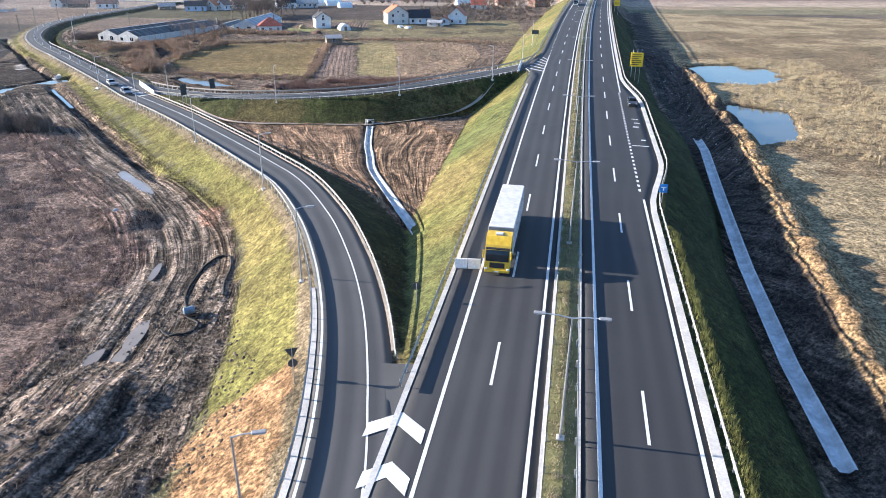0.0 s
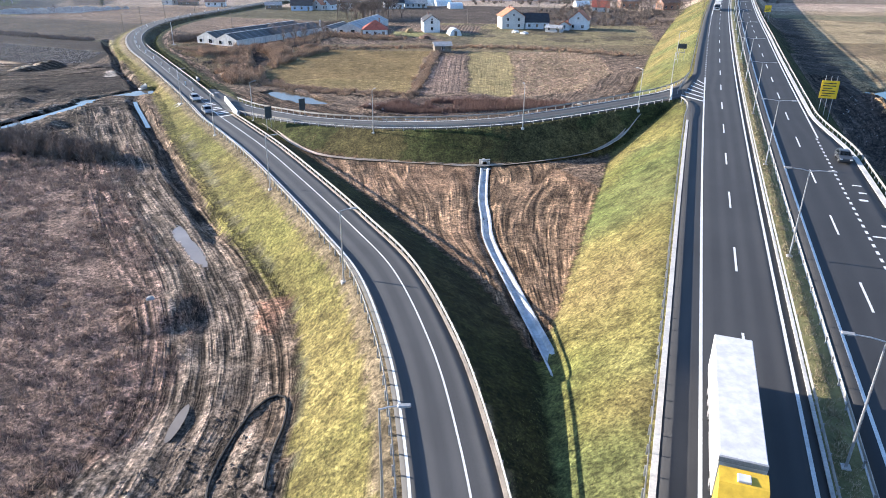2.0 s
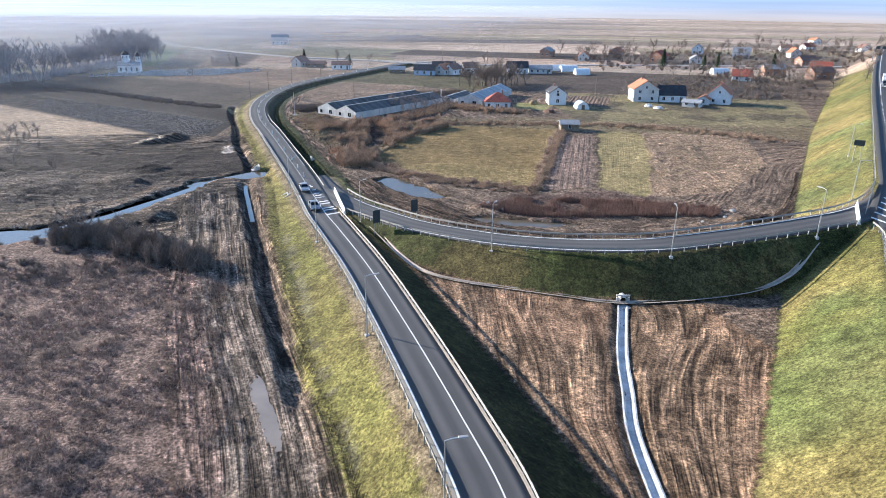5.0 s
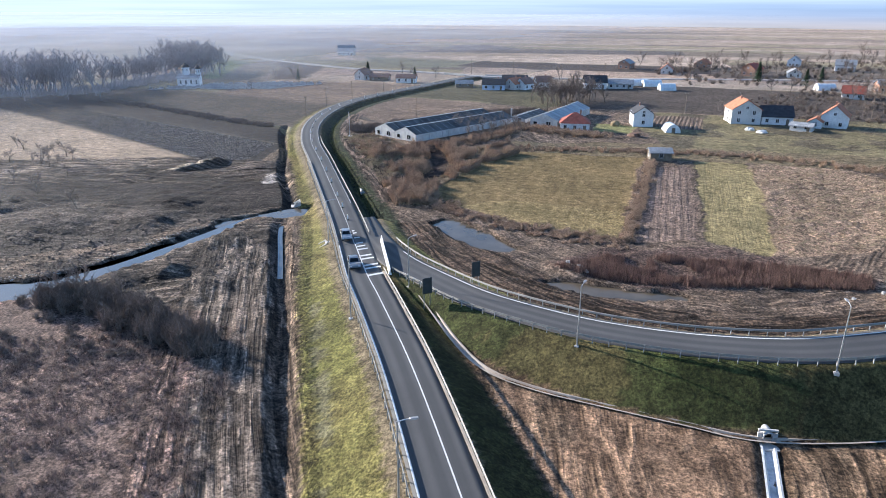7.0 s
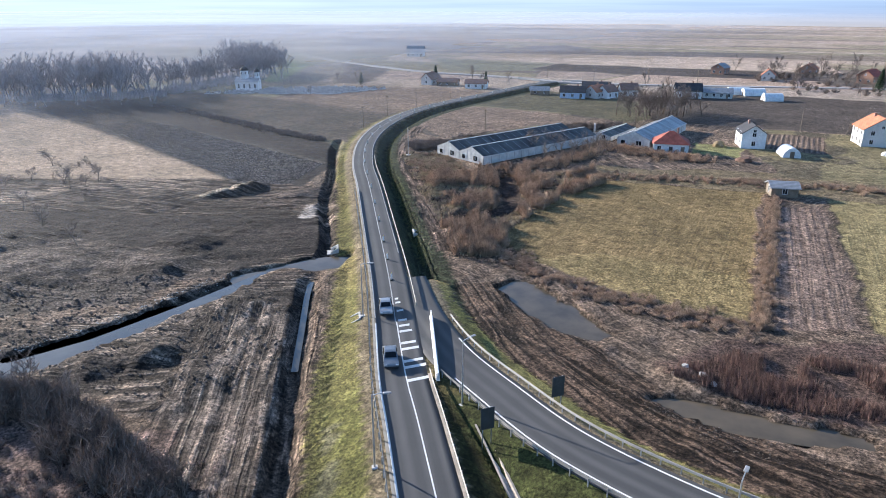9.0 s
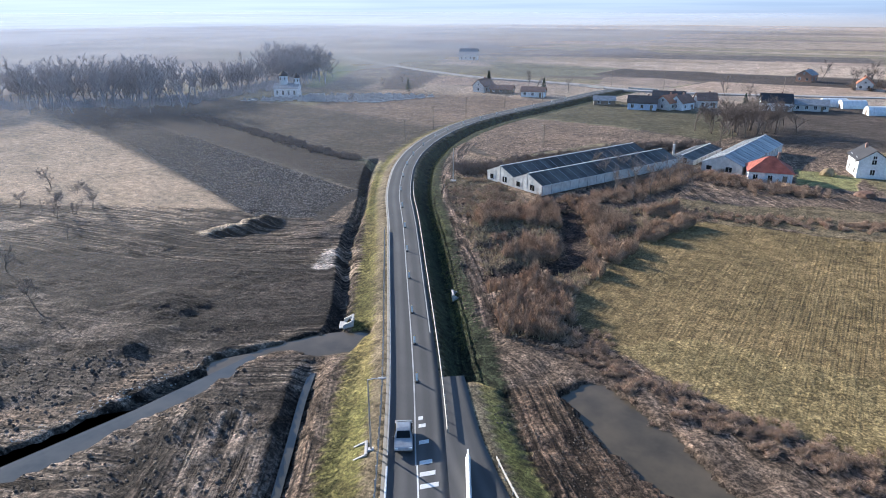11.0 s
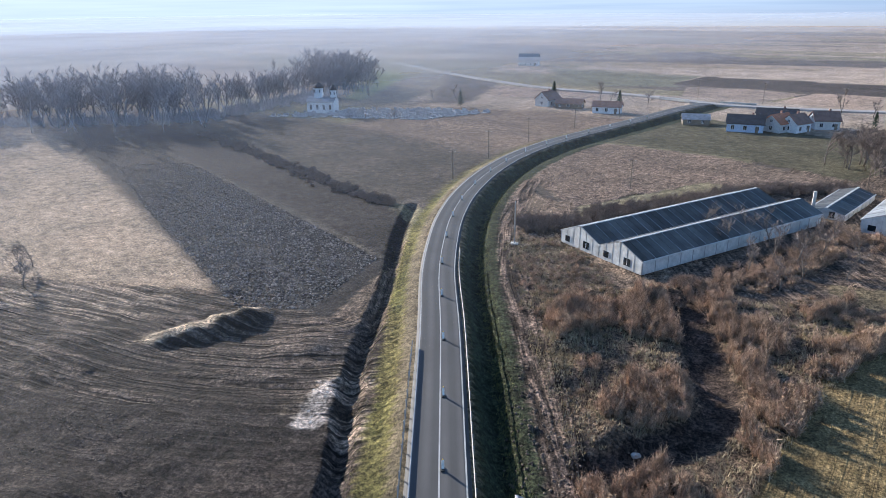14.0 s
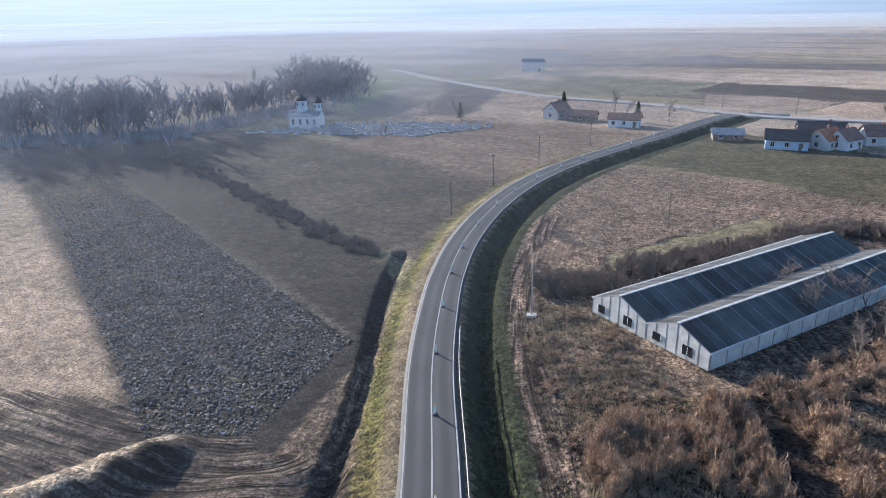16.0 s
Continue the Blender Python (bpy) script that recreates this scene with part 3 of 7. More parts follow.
    # spoil ridge: its sunlit west side is put in as pale soil
    put(fine([(-113, 195.5), (-109.5, 194.5), (-106, 203), (-104, 209.5), (-106.5, 210.5), (-110, 203)]), (0.34, 0.275, 0.2), 1.2, 0, 0.3)
    put(zone([(-74, 158), (-66, 166), (-60, 160), (-50, 138), (-44, 124), (-54, 119), (-70, 124), (-84, 124), (-94, 128), (-84, 142)]), (0.075, 0.06, 0.05), 1.1, 0, 0.6)
    put(zone([(-74, 158), (-66, 166), (-60, 160), (-50, 138), (-44, 124), (-54, 119), (-70, 124), (-84, 124), (-94, 128), (-84, 142)]) & (fbm(x, y, 9, 4, 99) > 0.56), (0.13, 0.105, 0.085), 1.1, 0, 0.8)
    put(zone([(-300, 118), (-150, 121), (-100, 131), (-86, 143), (-77, 158), (-80, 166), (-150, 158), (-300, 162)]), (0.085, 0.07, 0.06), 1.1, 0, 0.4)
    # beyond the bend
    put(tidy([(-122, 326), (-118, 340), (-108, 372), (-98, 402), (-130, 412), (-180, 405), (-205, 380), (-190, 350)]), (0.2, 0.145, 0.105), 0.7, 0.35, 0, 112)
    put(tidy([(-98, 300), (-104, 330), (-98, 356), (-60, 350), (-30, 330), (-44, 312), (-60, 318), (-82, 282)]), (0.19, 0.14, 0.105), 1.1, 0.1, 0.1)
    put(tidy([(-98, 358), (-88, 392), (-79, 420), (-40, 400), (-5, 372), (-28, 334), (-60, 352)]), (0.095, 0.085, 0.052), 0.4, 0.3, 0, 60)
    put(tidy([(-20, 340), (110, 330), (130, 420), (10, 440), (-30, 410)]), (0.085, 0.067, 0.054), 0.6, 0.2, 0, 90)
    # the scrub strip and the meadows inside the bend
    put(zone([(-45, 176), (-62, 200), (-86, 240), (-98, 262), (-104, 300), (-85, 285), (-74, 262), (-40, 240), (-40, 190)]), (0.19, 0.14, 0.1), 1.0, 0, 0.2)
    put(zone([(-58, 204), (-72, 236), (-56, 246), (-38, 240), (-28, 240), (-33, 220), (-38, 194), (-30, 180), (-42, 178)]), (0.16, 0.115, 0.08), 1.2, 0, 0.1)
    put(tidy([(-39, 191), (-29, 181), (-10, 170), (4, 168), (12, 244), (-31, 243), (-34, 225)]), tuple(0.72 * c for c in MEADOW), 0.4, 0.5, 0, 8)
    put(tidy([(-30, 182), (-10, 170), (4, 168), (6, 186), (-20, 190)]), (0.23, 0.175, 0.082), 0.6, 0.35, 0, 8)
    put(tidy([(4, 168), (7, 167), (14, 240), (10.5, 243)]), (0.14, 0.1, 0.075), 0.9)
    put(tidy([(7, 167), (19.2, 170), (23, 235), (12.5, 232)]), (0.2, 0.145, 0.115), 0.9, 0.6, 0, 4, 0.5)
    put(tidy([(20.5, 170), (31, 164), (37.5, 212), (38, 243), (25, 243)]), (0.23, 0.185, 0.09), 0.45, 0.3, 0, 5)
    put(tidy([(31.5, 164), (50, 172), (66, 200), (70, 232), (63, 242), (38.5, 243), (38, 212)]), (0.29, 0.205, 0.145), 1.3, 0.2, 0, 20)
    put(zone([(-32, 244), (64, 243), (90, 236), (100, 262), (20, 268), (-32, 258)]), (0.16, 0.125, 0.075), 0.8)
    put(tidy([(-6, 284), (8, 284), (10, 298), (-4, 302)]), (0.2, 0.19, 0.08), 0.3)
    put(tidy([(18, 262), (100, 262), (115, 330), (10, 335), (10, 300)]), (0.185, 0.155, 0.085), 0.7)
    put(tidy([(18, 262), (100, 262), (115, 330), (10, 335), (10, 300)]) & (fbm(x, y, 11, 4, 95) > 0.53), (0.12, 0.1, 0.065), 0.9)
    put(tidy([(14, 300), (32, 296), (36, 325), (14, 328)]), (0.15, 0.11, 0.085), 0.5, 0.8, 0, 8, 1.0)
    put(zone([(-9, 151), (2, 163), (20, 168), (32, 164), (30, 152), (14, 145), (-2, 147)]), (0.1, 0.068, 0.055), 1.0)
    # east side
    eside = (u > 45) & (s > -120) & (s < 420)
    crest = u - np.interp(s, [20, 62, 122, 190], [51.5, 54, 58, 57]) + 2 * (fbm(x, y, 8, 3, 41) - 0.5)
    put(eside & (crest < -1.4), (0.075, 0.06, 0.05), 0.9, 0, 0.4)
    put(eside & (crest >= -1.4), (0.3, 0.235, 0.14), 0.9)
    put(eside & (crest >= -1.4) & (crest < 3), (0.36, 0.24, 0.13), 1.3)
    wet = fbm(x, y, 22, 4, 47)
    put(eside & (u > 58) & (wet > 0.53), (0.2, 0.15, 0.09), 1.0)
    # earth in the triangle between the ramps
    tri = near & (s > 20) & (u < 11) & (dist < 45) & (d > 3) & (d2 > 3) & (y > 25) & (y < 128)
    put(tri & ~emb, CLAY, 0.6, 0, 0.42)
    put(tri & ~emb & (fbm(x, y, 12, 4, 51) > 0.55), (0.19, 0.128, 0.083), 0.8, 0, 0.55)
    # verges
    verge = emb & near & ~water
    g1, g2 = fbm(x, y, 14, 5, 61)[..., None], fbm(x, y, 3.5, 4, 63)[..., None]
    green = np.array((0.125, 0.145, 0.035)) * (1 - g1) + np.array((0.3, 0.235, 0.095)) * g1
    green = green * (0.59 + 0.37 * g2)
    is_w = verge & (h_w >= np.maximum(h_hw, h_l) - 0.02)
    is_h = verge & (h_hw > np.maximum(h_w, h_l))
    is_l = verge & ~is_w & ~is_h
    cov[verge] = green[verge]
    rough[verge], rows[verge], rut[verge] = 0.45, 0, 0
    k = is_h & (u < 12)
    cov[k] = (green * (0.92, 0.9, 0.95) * (1.0 - np.clip(fbm(x, y, 16, 3, 66) * 5 - 2.4, 0, 1)[..., None] * np.array((0.3, 0.12, 0.12))))[k]
    ext = near & (d < 0) & (-d >= tl - 1.5) & (-d < tl + 0.9 + 0.8 * (g2[..., 0] - 0.5)) & (wy > 60) & (wy < 380) & ~water
    cov[ext] = (green * 0.85)[ext]
    rut[ext] = 0
    bare = is_w & (y < 8 + 6 * (g1[..., 0] - 0.5)) & (d < -3)
    cov[bare] = (0.33, 0.2, 0.105)
    rough[bare] = 0.8
    shoulder = (is_w & (np.abs(d) < 4.9)) | (is_l & (np.abs(d2) < 4.6))
    cov[shoulder] = (0.17, 0.135, 0.085)
    raw = (is_w & (h < 0.7) & (d < 0) & (wy < 130)) & (g2[..., 0] > 0.5)
    cov[raw] = (0.12, 0.11, 0.06)
    # link road's inner bank: its half shade is put into darker, browner grass
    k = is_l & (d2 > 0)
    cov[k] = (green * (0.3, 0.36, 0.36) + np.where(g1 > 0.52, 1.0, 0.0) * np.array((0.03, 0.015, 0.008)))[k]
    # inner slope of the slip road: shadow side, put into the grass colour
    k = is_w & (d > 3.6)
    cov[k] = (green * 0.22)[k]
    # eastern motorway slope: turned from the sun, its shade coloured into the grass
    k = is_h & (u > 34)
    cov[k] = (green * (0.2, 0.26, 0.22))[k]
    strip = near & (d > tr + 0.3) & (d < tr + 1.7 + 1.5 * (g2[..., 0] - 0.5)) & (wy > 170) & (wy < 420)
    cov[strip] = (green * (1.2, 1.75, 0.9))[strip]
    rut[strip] = 0
    # dark ditch growth, with the bank's shade put into its near-black green
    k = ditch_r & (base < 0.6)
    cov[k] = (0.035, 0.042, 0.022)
    cov[water] = (0.06, 0.05, 0.04)
    track, way = np.where(dist < dist2, d, d2), np.where(dist < dist2, i, i2) * 1.5
    # wheel ways that fan out over the clay, and the churned ground west of the canal
    k = tri & ~emb
    ang, rad_ = np.arctan2(x - 17.5, y - 22), np.hypot(x - 17.5, y - 22)
    track[k], way[k] = (ang * 45 + 5 * fbm(x, y, 25, 2, 88))[k], rad_[k]
    dh, ih, dih = dist_line(np.where(near, x, 1e4), np.where(near, y, 1e4), HAUL)
    k = near & (y > 120) & (x < -60) & (d < -6)
    track[k], way[k] = (dh + 4 * fbm(x, y, 30, 2, 89))[k], ih[k] * 1.5
    red = inside(sx, sy, [(-12.5, 50), (-6.5, 51), (-6, 57.5), (-8.2, 58.5), (-11, 57)])
    cov[red & near] = (0.2, 0.12, 0.085)
    # the site track west of the slip road
    dt, it, di = dist_line(np.where(near, x, 1e4), np.where(near, y, 1e4), SITE_TRACK)
    k = near & (di < 9 + 4 * (g2[..., 0] - 0.5)) & ~emb & ~water & (y < 150 + 8 * (g2[..., 0] - 0.5))
    track[k], way[k], rut[k] = dt[k], it[k] * 1.5, 0.7
    k &= di < 4.2 + 3 * (g2[..., 0] - 0.5)
    # track mud, lifted in colour to hold the sheen of wet ground
    cov[k] = (0.2, 0.16, 0.13)
    rough[k] = 0.8
    haul = near & (d2 < -4.5) & (d2 > -19) & ~emb & ~water & ~end2
    rut[haul] = np.maximum(rut[haul], 0.9)
    cov[haul] = cov[haul] * (0.52, 0.49, 0.47)
    side = near & (d > tr + 2.0) & (d < tr + 6.5) & (wy > 176) & (wy < 300) & ~water
    cov[side] = (0.12, 0.09, 0.072)
    rut[side], track[side], way[side] = 1.0, d[side], i[side] * 1.5
    dl, il, dil = dist_line(np.where(near, x, 1e4), np.where(near, y, 1e4), HOLLOW)
    cov[dil < 2.4] = (0.07, 0.052, 0.042)
    # two deep wheel ruts of the site track, with pushed-up ridges between them
    for off, wide in ((-1.05, 0.5), (1.05, 0.5), (-3.1, 0.35)):
        o = dt - off - 0.7 * (vnoise(it * 0.06, it * 0.0 + off, 74) - 0.5)
        k = near & (np.abs(o) < 0.95) & (di < 6) & ~emb & ~water & (y < 150)
        sink = np.clip(1 - np.abs(o) / 0.95, 0, 1)
        base = np.where(k, base - wide * 0.6 * sink, base)
        cov[k] = cov[k] * (1 - 0.5 * sink[k])[:, None]
    # wheel ruts pressed into the soil
    groove = (vnoise(track * 0.85, way * 0.03, 72) - 0.5) + 0.7 * (vnoise(track * 0.42 + 9, way * 0.02, 73) - 0.5)
    base = base + np.where(near & ~emb & ~water, 0.5 * groove * np.clip(rut - 0.3, 0, 1), 0)
    # small relief of churned soil
    lumps = (fbm(x, y, 2.4, 3, 71) - 0.5) * np.clip(rough - 0.4, 0, 1.2) * np.where(emb | water, 0.15, 1.0)
    base = base + np.where(far < 330, 1.15 * lumps, 0)
    for cx, cy, ln, wd, hd in PUDDLES:
        a = radians(hd)
        al, ac = (x - cx) * math.sin(a) + (y - cy) * math.cos(a), (x - cx) * math.cos(a) - (y - cy) * math.sin(a)
        q = (al / ln) ** 2 + (ac / wd) ** 2 + 1.2 * (fbm(x, y, 1.6, 3, 83) - 0.5)
        base = np.where(q < 2.2, base * np.clip((q - 1.2) / 1.0, 0, 1) - 0.16 * np.clip(1.6 - q, 0, 1), base)
    for cx, cy, r, hh in MOUNDS:
        r, hh = r * 1.25, hh * 0.85
        q = np.clip(1 - ((x - cx) ** 2 + (y - cy) ** 2) / r ** 2, 0, 1)
        base = base + hh * q ** 1.3 * (0.6 + 0.8 * fbm(x, y, 3, 3, 81))
    return base, cov, rough, rows, rut, track, way, rowpos, rowway, drill


# spoil heaps: x, y, radius, height
MOUNDS = [(*hwx(np.interp(s, [20, 62, 122, 190], [51.5, 54, 58, 57]) + 0.8 * math.sin(s), s), 2.4, 1.9 + 0.5 * math.sin(s * 1.7)) for s in range(16, 200, 3)]
MOUNDS += [(-19, 55, 3.6, 1.6), (-73, 128, 3.2, 1.2), (-68.5, 131, 3.4, 1.3), (-98, 162, 12, 1.0), (-118, 190, 7, 0.8), (-110.4, 196, 2.6, 1.0), (-108.6, 199.3, 2.8, 1.3), (-107, 202.4, 3.0, 1.5), (-105.6, 205.6, 3.0, 1.6), (-104.4, 208.6, 2.6, 1.3), (-92, 205, 5, 1.1), (46, 148, 4, 1.8), (51, 150, 3.5, 1.6), (52, 141, 3, 1.4),
          (-60, 214, 3, 1.3), (-63, 222, 3.4, 1.5), (-52, 205, 3, 1.3), (-44, 198, 3.2, 1.4), (-66, 230, 3, 1.2), (-48, 190, 3, 1.4), (-110, 148, 10, 1.5), (-128, 156, 9, 1.8), (-5.5, 150, 2.5, 0.9), (-2.5, 148.6, 2.2, 0.8),
          (-12, 12, 5, 1.4), (-16, 4, 6, 1.6), (-7, 0, 4, 1.1), (-40, 60, 6, 0.7), (-60, 130, 5, 0.7), (-68, 148, 4, 0.8), (-69.2, 131, 2.6, 1.0), (-66.6, 133.5, 2.6, 1.0), (-92.4, 169.5, 5, 1.2), (-89, 156.5, 5, 1.2)]


def steps(*spans):
    return [v for a, b, st in spans for v in np.arange(a, b - 1e-6, st)]


def axis(spans, mstep, far):
    mid0, mid1 = spans[0][0], spans[-1][1]
    grow = lambda a, sgn: [a + sgn * (mstep * (1.32 ** k - 1) / 0.32) for k in range(1, 40) if mstep * (1.32 ** k - 1) / 0.32 < far]
    return np.array(sorted(grow(mid0, -1)) + steps(*spans) + grow(mid1, 1))


def build_ground():
    xs, ys = axis([(-440, -260, 5), (-260, -130, 1.3), (-130, 142, 0.7), (142, 330, 5)], 5.0, 4300), axis([(-100, -45, 5), (-45, 300, 0.7), (300, 560, 2), (560, 1450, 6)], 6.0, 4300)
    gx, gy = np.meshgrid(xs, ys)
    base, cov, rough, rows, rut, track, way, rowpos, rowway, drill = terrain(gx, gy)
    ny, nx = gx.shape
    me = bpy.data.meshes.new("ground")
    me.vertices.add(nx * ny)
    me.vertices.foreach_set("co", np.stack([gx, gy, base], -1).astype(np.float32).ravel())
    idx = np.arange(nx * ny).reshape(ny, nx)
    quads = np.stack([idx[:-1, :-1], idx[:-1, 1:], idx[1:, 1:], idx[1:, :-1]], -1).reshape(-1, 4)
    me.loops.add(quads.size)
    me.loops.foreach_set("vertex_index", quads.ravel().astype(np.int32))
    me.polygons.add(len(quads))
    me.polygons.foreach_set("loop_start", (np.arange(len(quads)) * 4).astype(np.int32))
    me.update(calc_edges=True)
    me.shade_smooth()
    for name, data in (("rough", rough), ("rows", rows), ("rut", rut), ("track", np.clip(track, -300, 300)), ("way", way), ("rowpos", rowpos), ("rowway", rowway), ("drill", drill)):
        me.attributes.new(name, "FLOAT", "POINT").data.foreach_set("value", data.astype(np.float32).ravel())
    soft = cov.copy()
    for _ in range(3):
        soft[1:-1] = 0.25 * soft[:-2] + 0.5 * soft[1:-1] + 0.25 * soft[2:]
        soft[:, 1:-1] = 0.25 * soft[:, :-2] + 0.5 * soft[:, 1:-1] + 0.25 * soft[:, 2:]
    cov = np.where(((gx < -112) & (gy > 195))[..., None], soft, cov)
    rgba = np.concatenate([cov, np.ones(cov.shape[:2] + (1,))], -1)
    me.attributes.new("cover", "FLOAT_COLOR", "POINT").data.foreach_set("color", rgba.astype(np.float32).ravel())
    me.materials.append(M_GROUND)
    return tagged(new("ground", me), "flat winter farmland with mud, dry grass and ploughed strips", "ground", kind="structure"), (xs, ys, base)


GROUND, GRID = build_ground()


def ground_z(x, y):
    xs, ys, b = GRID
    i, j = min(max(int(np.searchsorted(xs, x)) - 1, 0), len(xs) - 2), min(max(int(np.searchsorted(ys, y)) - 1, 0), len(ys) - 2)
    fx, fy = (x - xs[i]) / (xs[i + 1] - xs[i]), (y - ys[j]) / (ys[j + 1] - ys[j])
    return float((b[j, i] * (1 - fx) + b[j, i + 1] * fx) * (1 - fy) + (b[j + 1, i] * (1 - fx) + b[j + 1, i + 1] * fx) * fy)


def build_water(name, poly, z, label, material=None):
    """A water sheet a little wider than its basin, so that the banks cut its outline."""
    p = np.array(poly)
    c = p.mean(0)
    p = c + (p - c) * 1.06
    bm = bmesh.new()
    f = bm.faces.new([bm.verts.new((a, b, z)) for a, b in p])
    bmesh.ops.triangulate(bm, faces=[f])
    bm.normal_update()
    for f in bm.faces:
        if f.normal.z < 0:
            f.normal_flip()
    me = bpy.data.meshes.new(name)
    bm.to_mesh(me)
    bm.free()
    me.materials.append(material or M_WATER)
    return tagged(new(name, me), label, "water", kind="structure")


build_water("water_1", POND_A, -0.42, "still brown flood pond beside a mud track", M_MURKY)
build_water("water_2", POND_B, -0.42, "long muddy puddle along the haul track", M_MURKY)
build_water("water_3", POND_E, -0.42, "pale flooded hollow in the reed field")
build_water("water_4", POND_F, -0.42, "shallow pool in the reed field")
build_water("water_5", CANAL, -0.4, "pale drainage canal through churned earth")
build_water("water_6", POND_W, -0.4, "pool at the culvert below the road verge", M_MURKY)


def ditch_water(name, line, half, z, label):
    l2 = line.copy()
    l2[:, 2] = z
    v, f = ribbon(l2, -half, half)
    return tagged(new(name, mesh_from(name, v, f, M_WATER)), label, "water", kind="structure")


ditch_water("water_7", DITCH_W[DITCH_W[:, 1] > 136], 0.45, -0.98, "narrow water-filled ditch at the foot of the bank")
build_water("water_8", LINK, -0.42, "murky cut between canal and culvert pool", M_MURKY)
for k, (cx, cy, ln, wd, hd) in enumerate(PUDDLES):
    a = radians(hd)
    ring = [(cx + 1.2 * (ln * math.cos(q) * math.sin(a) + wd * math.sin(q) * math.cos(a)), cy + 1.2 * (ln * math.cos(q) * math.cos(a) - wd * math.sin(q) * math.sin(a))) for q in np.linspace(0, 2 * math.pi, 20, endpoint=False)]
    build_water(f"water_{9 + k}", ring, -0.04 - 0.005 * k, "shallow pale puddle lying in a wheel rut", M_PUDDLE)


# ---- roads ----
def road(name, line, left, right, material, label, lift=0.0, thick=0.5, across0=0.0):
    n = 9
    cuts = [offset_line(line, (np.asarray(left) + (np.asarray(right) - np.asarray(left)) * k / (n - 1)), lift) for k in range(n)]
    m = len(line)
    verts = np.concatenate(cuts)
    faces = [(k * m + i, (k + 1) * m + i, (k + 1) * m + i + 1, k * m + i + 1) for k in range(n - 1) for i in range(m - 1)]
    low = [cuts[0] - (0, 0, thick), cuts[-1] - (0, 0, thick)]
    verts = np.concatenate([verts, *low])
    a, b = n * m, (n + 1) * m
    faces += [(i + 1, a + i + 1, a + i, i) for i in range(m - 1)] + [((n - 1) * m + i, b + i, b + i + 1, (n - 1) * m + i + 1) for i in range(m - 1)]
    me = mesh_from(name, verts, faces, material, True)
    acr = np.concatenate([np.repeat(np.linspace(0, float(np.mean(right) - np.mean(left)), n), m), np.zeros(2 * m)]) + across0
    me.attributes.new("across", "FLOAT", "POINT").data.foreach_set("value", acr.astype(np.float32))
    return tagged(new(name, me), label, "road", kind="structure")


HW0 = hw_line(0.0)
lay_arr = np.array([layby(s) for s in S_ALL])
lay_arr = np.interp(np.arange(len(HW0)), np.arange(len(S_ALL)), lay_arr)
merge = np.array([np.interp(s, [118, 137, 150, 170, 230, 330], [12.3, 11.8, 10.4, 12.4, 12.4, 12.4]) for s in np.arange(-85, 640.01, 4)])
MOTORWAY_W = road("road_motorway_west", HW0, merge[:len(HW0)], 22.4, M_ASPHALT_MAIN, "worn grey asphalt carriageway of a motorway", across0=0.6)
MOTORWAY_E = road("road_motorway_east", HW0, 25.0, 33.3 + lay_arr, M_ASPHALT_NEW, "dark new asphalt carriageway with a parking bay", across0=0.2)
RAMP = road("road_ramp", WEST, -3.05, 3.05, M_ASPHALT, "curving asphalt slip road and country road", lift=0.006, across0=0.3)
LOOP_ROAD = road("road_loop", LOOP, -3.1, 3.1, M_ASPHALT, "closed curving asphalt link road between barriers", lift=-0.006, across0=0.3)
GORE = []
for y in np.arange(-40, 6.5, 2.0):
    wc = WEST[np.argmin(np.abs(WEST[:, 1] - y))]
    ss = (HS * wc[0] + HC * wc[1])
    hx = hwx(14, ss + 1.0)
    GORE.append(((wc[0] + 1.5, wc[1], wc[2]), (hx[0], hx[1], hwz(ss))))
gv = [np.array(a) - (0, 0, 0.02) for a, b in GORE] + [np.array(b) - (0, 0, 0.02) for a, b in GORE]
ng = len(GORE)
gme = mesh_from("road_gore", gv, [(i, ng + i, ng + i + 1, i + 1) for i in range(ng - 1)], M_ASPHALT)
gme.attributes.new("across", "FLOAT", "POINT").data.foreach_set("value", np.full(2 * ng, 0.4, np.float32))
tagged(new("road_gore", gme), "asphalt wedge where the slip road leaves the motorway", "road", kind="structure")


def strip(name, line, left, right, lift, material, label, thick=0.12, parent=None):
    v, f = ribbon(line, left, right, lift, thick)
    ob = new(name, mesh_from(name, v, f, material))
    if parent:
        ob.parent = parent
        return ob
    return tagged(ob, label, "kerb", kind="structure")


# concrete gutters, kerbs and the grassed median
strip("kerb_west", hw_line(12.2, -85, 126), 0, 0.42, 0.05, M_CONCRETE, "pale concrete gutter beside the hard shoulder", 0.3)
kerb_e = hw_line(lambda s: 33.3 + layby(s), -85, 640)
strip("kerb_east", kerb_e, 0.0, 0.7, 0.1, M_CONCRETE, "broad pale concrete kerb along the motorway", 0.4)
strip("kerb_ramp", WEST[(WEST[:, 1] > -85) & (WEST[:, 1] < 20)], -3.5, -3.05, 0.05, M_CONCRETE, "pale concrete gutter of the slip road", 0.3)
strip("kerb_ramp_inner", WEST[(WEST[:, 1] > 6) & (WEST[:, 1] < 136)], 3.05, 3.35, 0.06, M_DUSTY, "low dusty concrete edge of the slip road", 0.3)
strip("kerb_median_west", hw_line(22.4), 0.0, 0.25, 0.1, M_CONCRETE, "concrete edge of the central reserve", 0.3)
strip("kerb_median_east", hw_line(24.75), 0.0, 0.25, 0.1, M_CONCRETE, "concrete edge of the central reserve", 0.3)
M_VERGE = surface("median_grass", (0.15, 0.14, 0.055), 0.95, fine=3, coarse=0.35, spread=0.45, bump=0.8, dist=0.15)
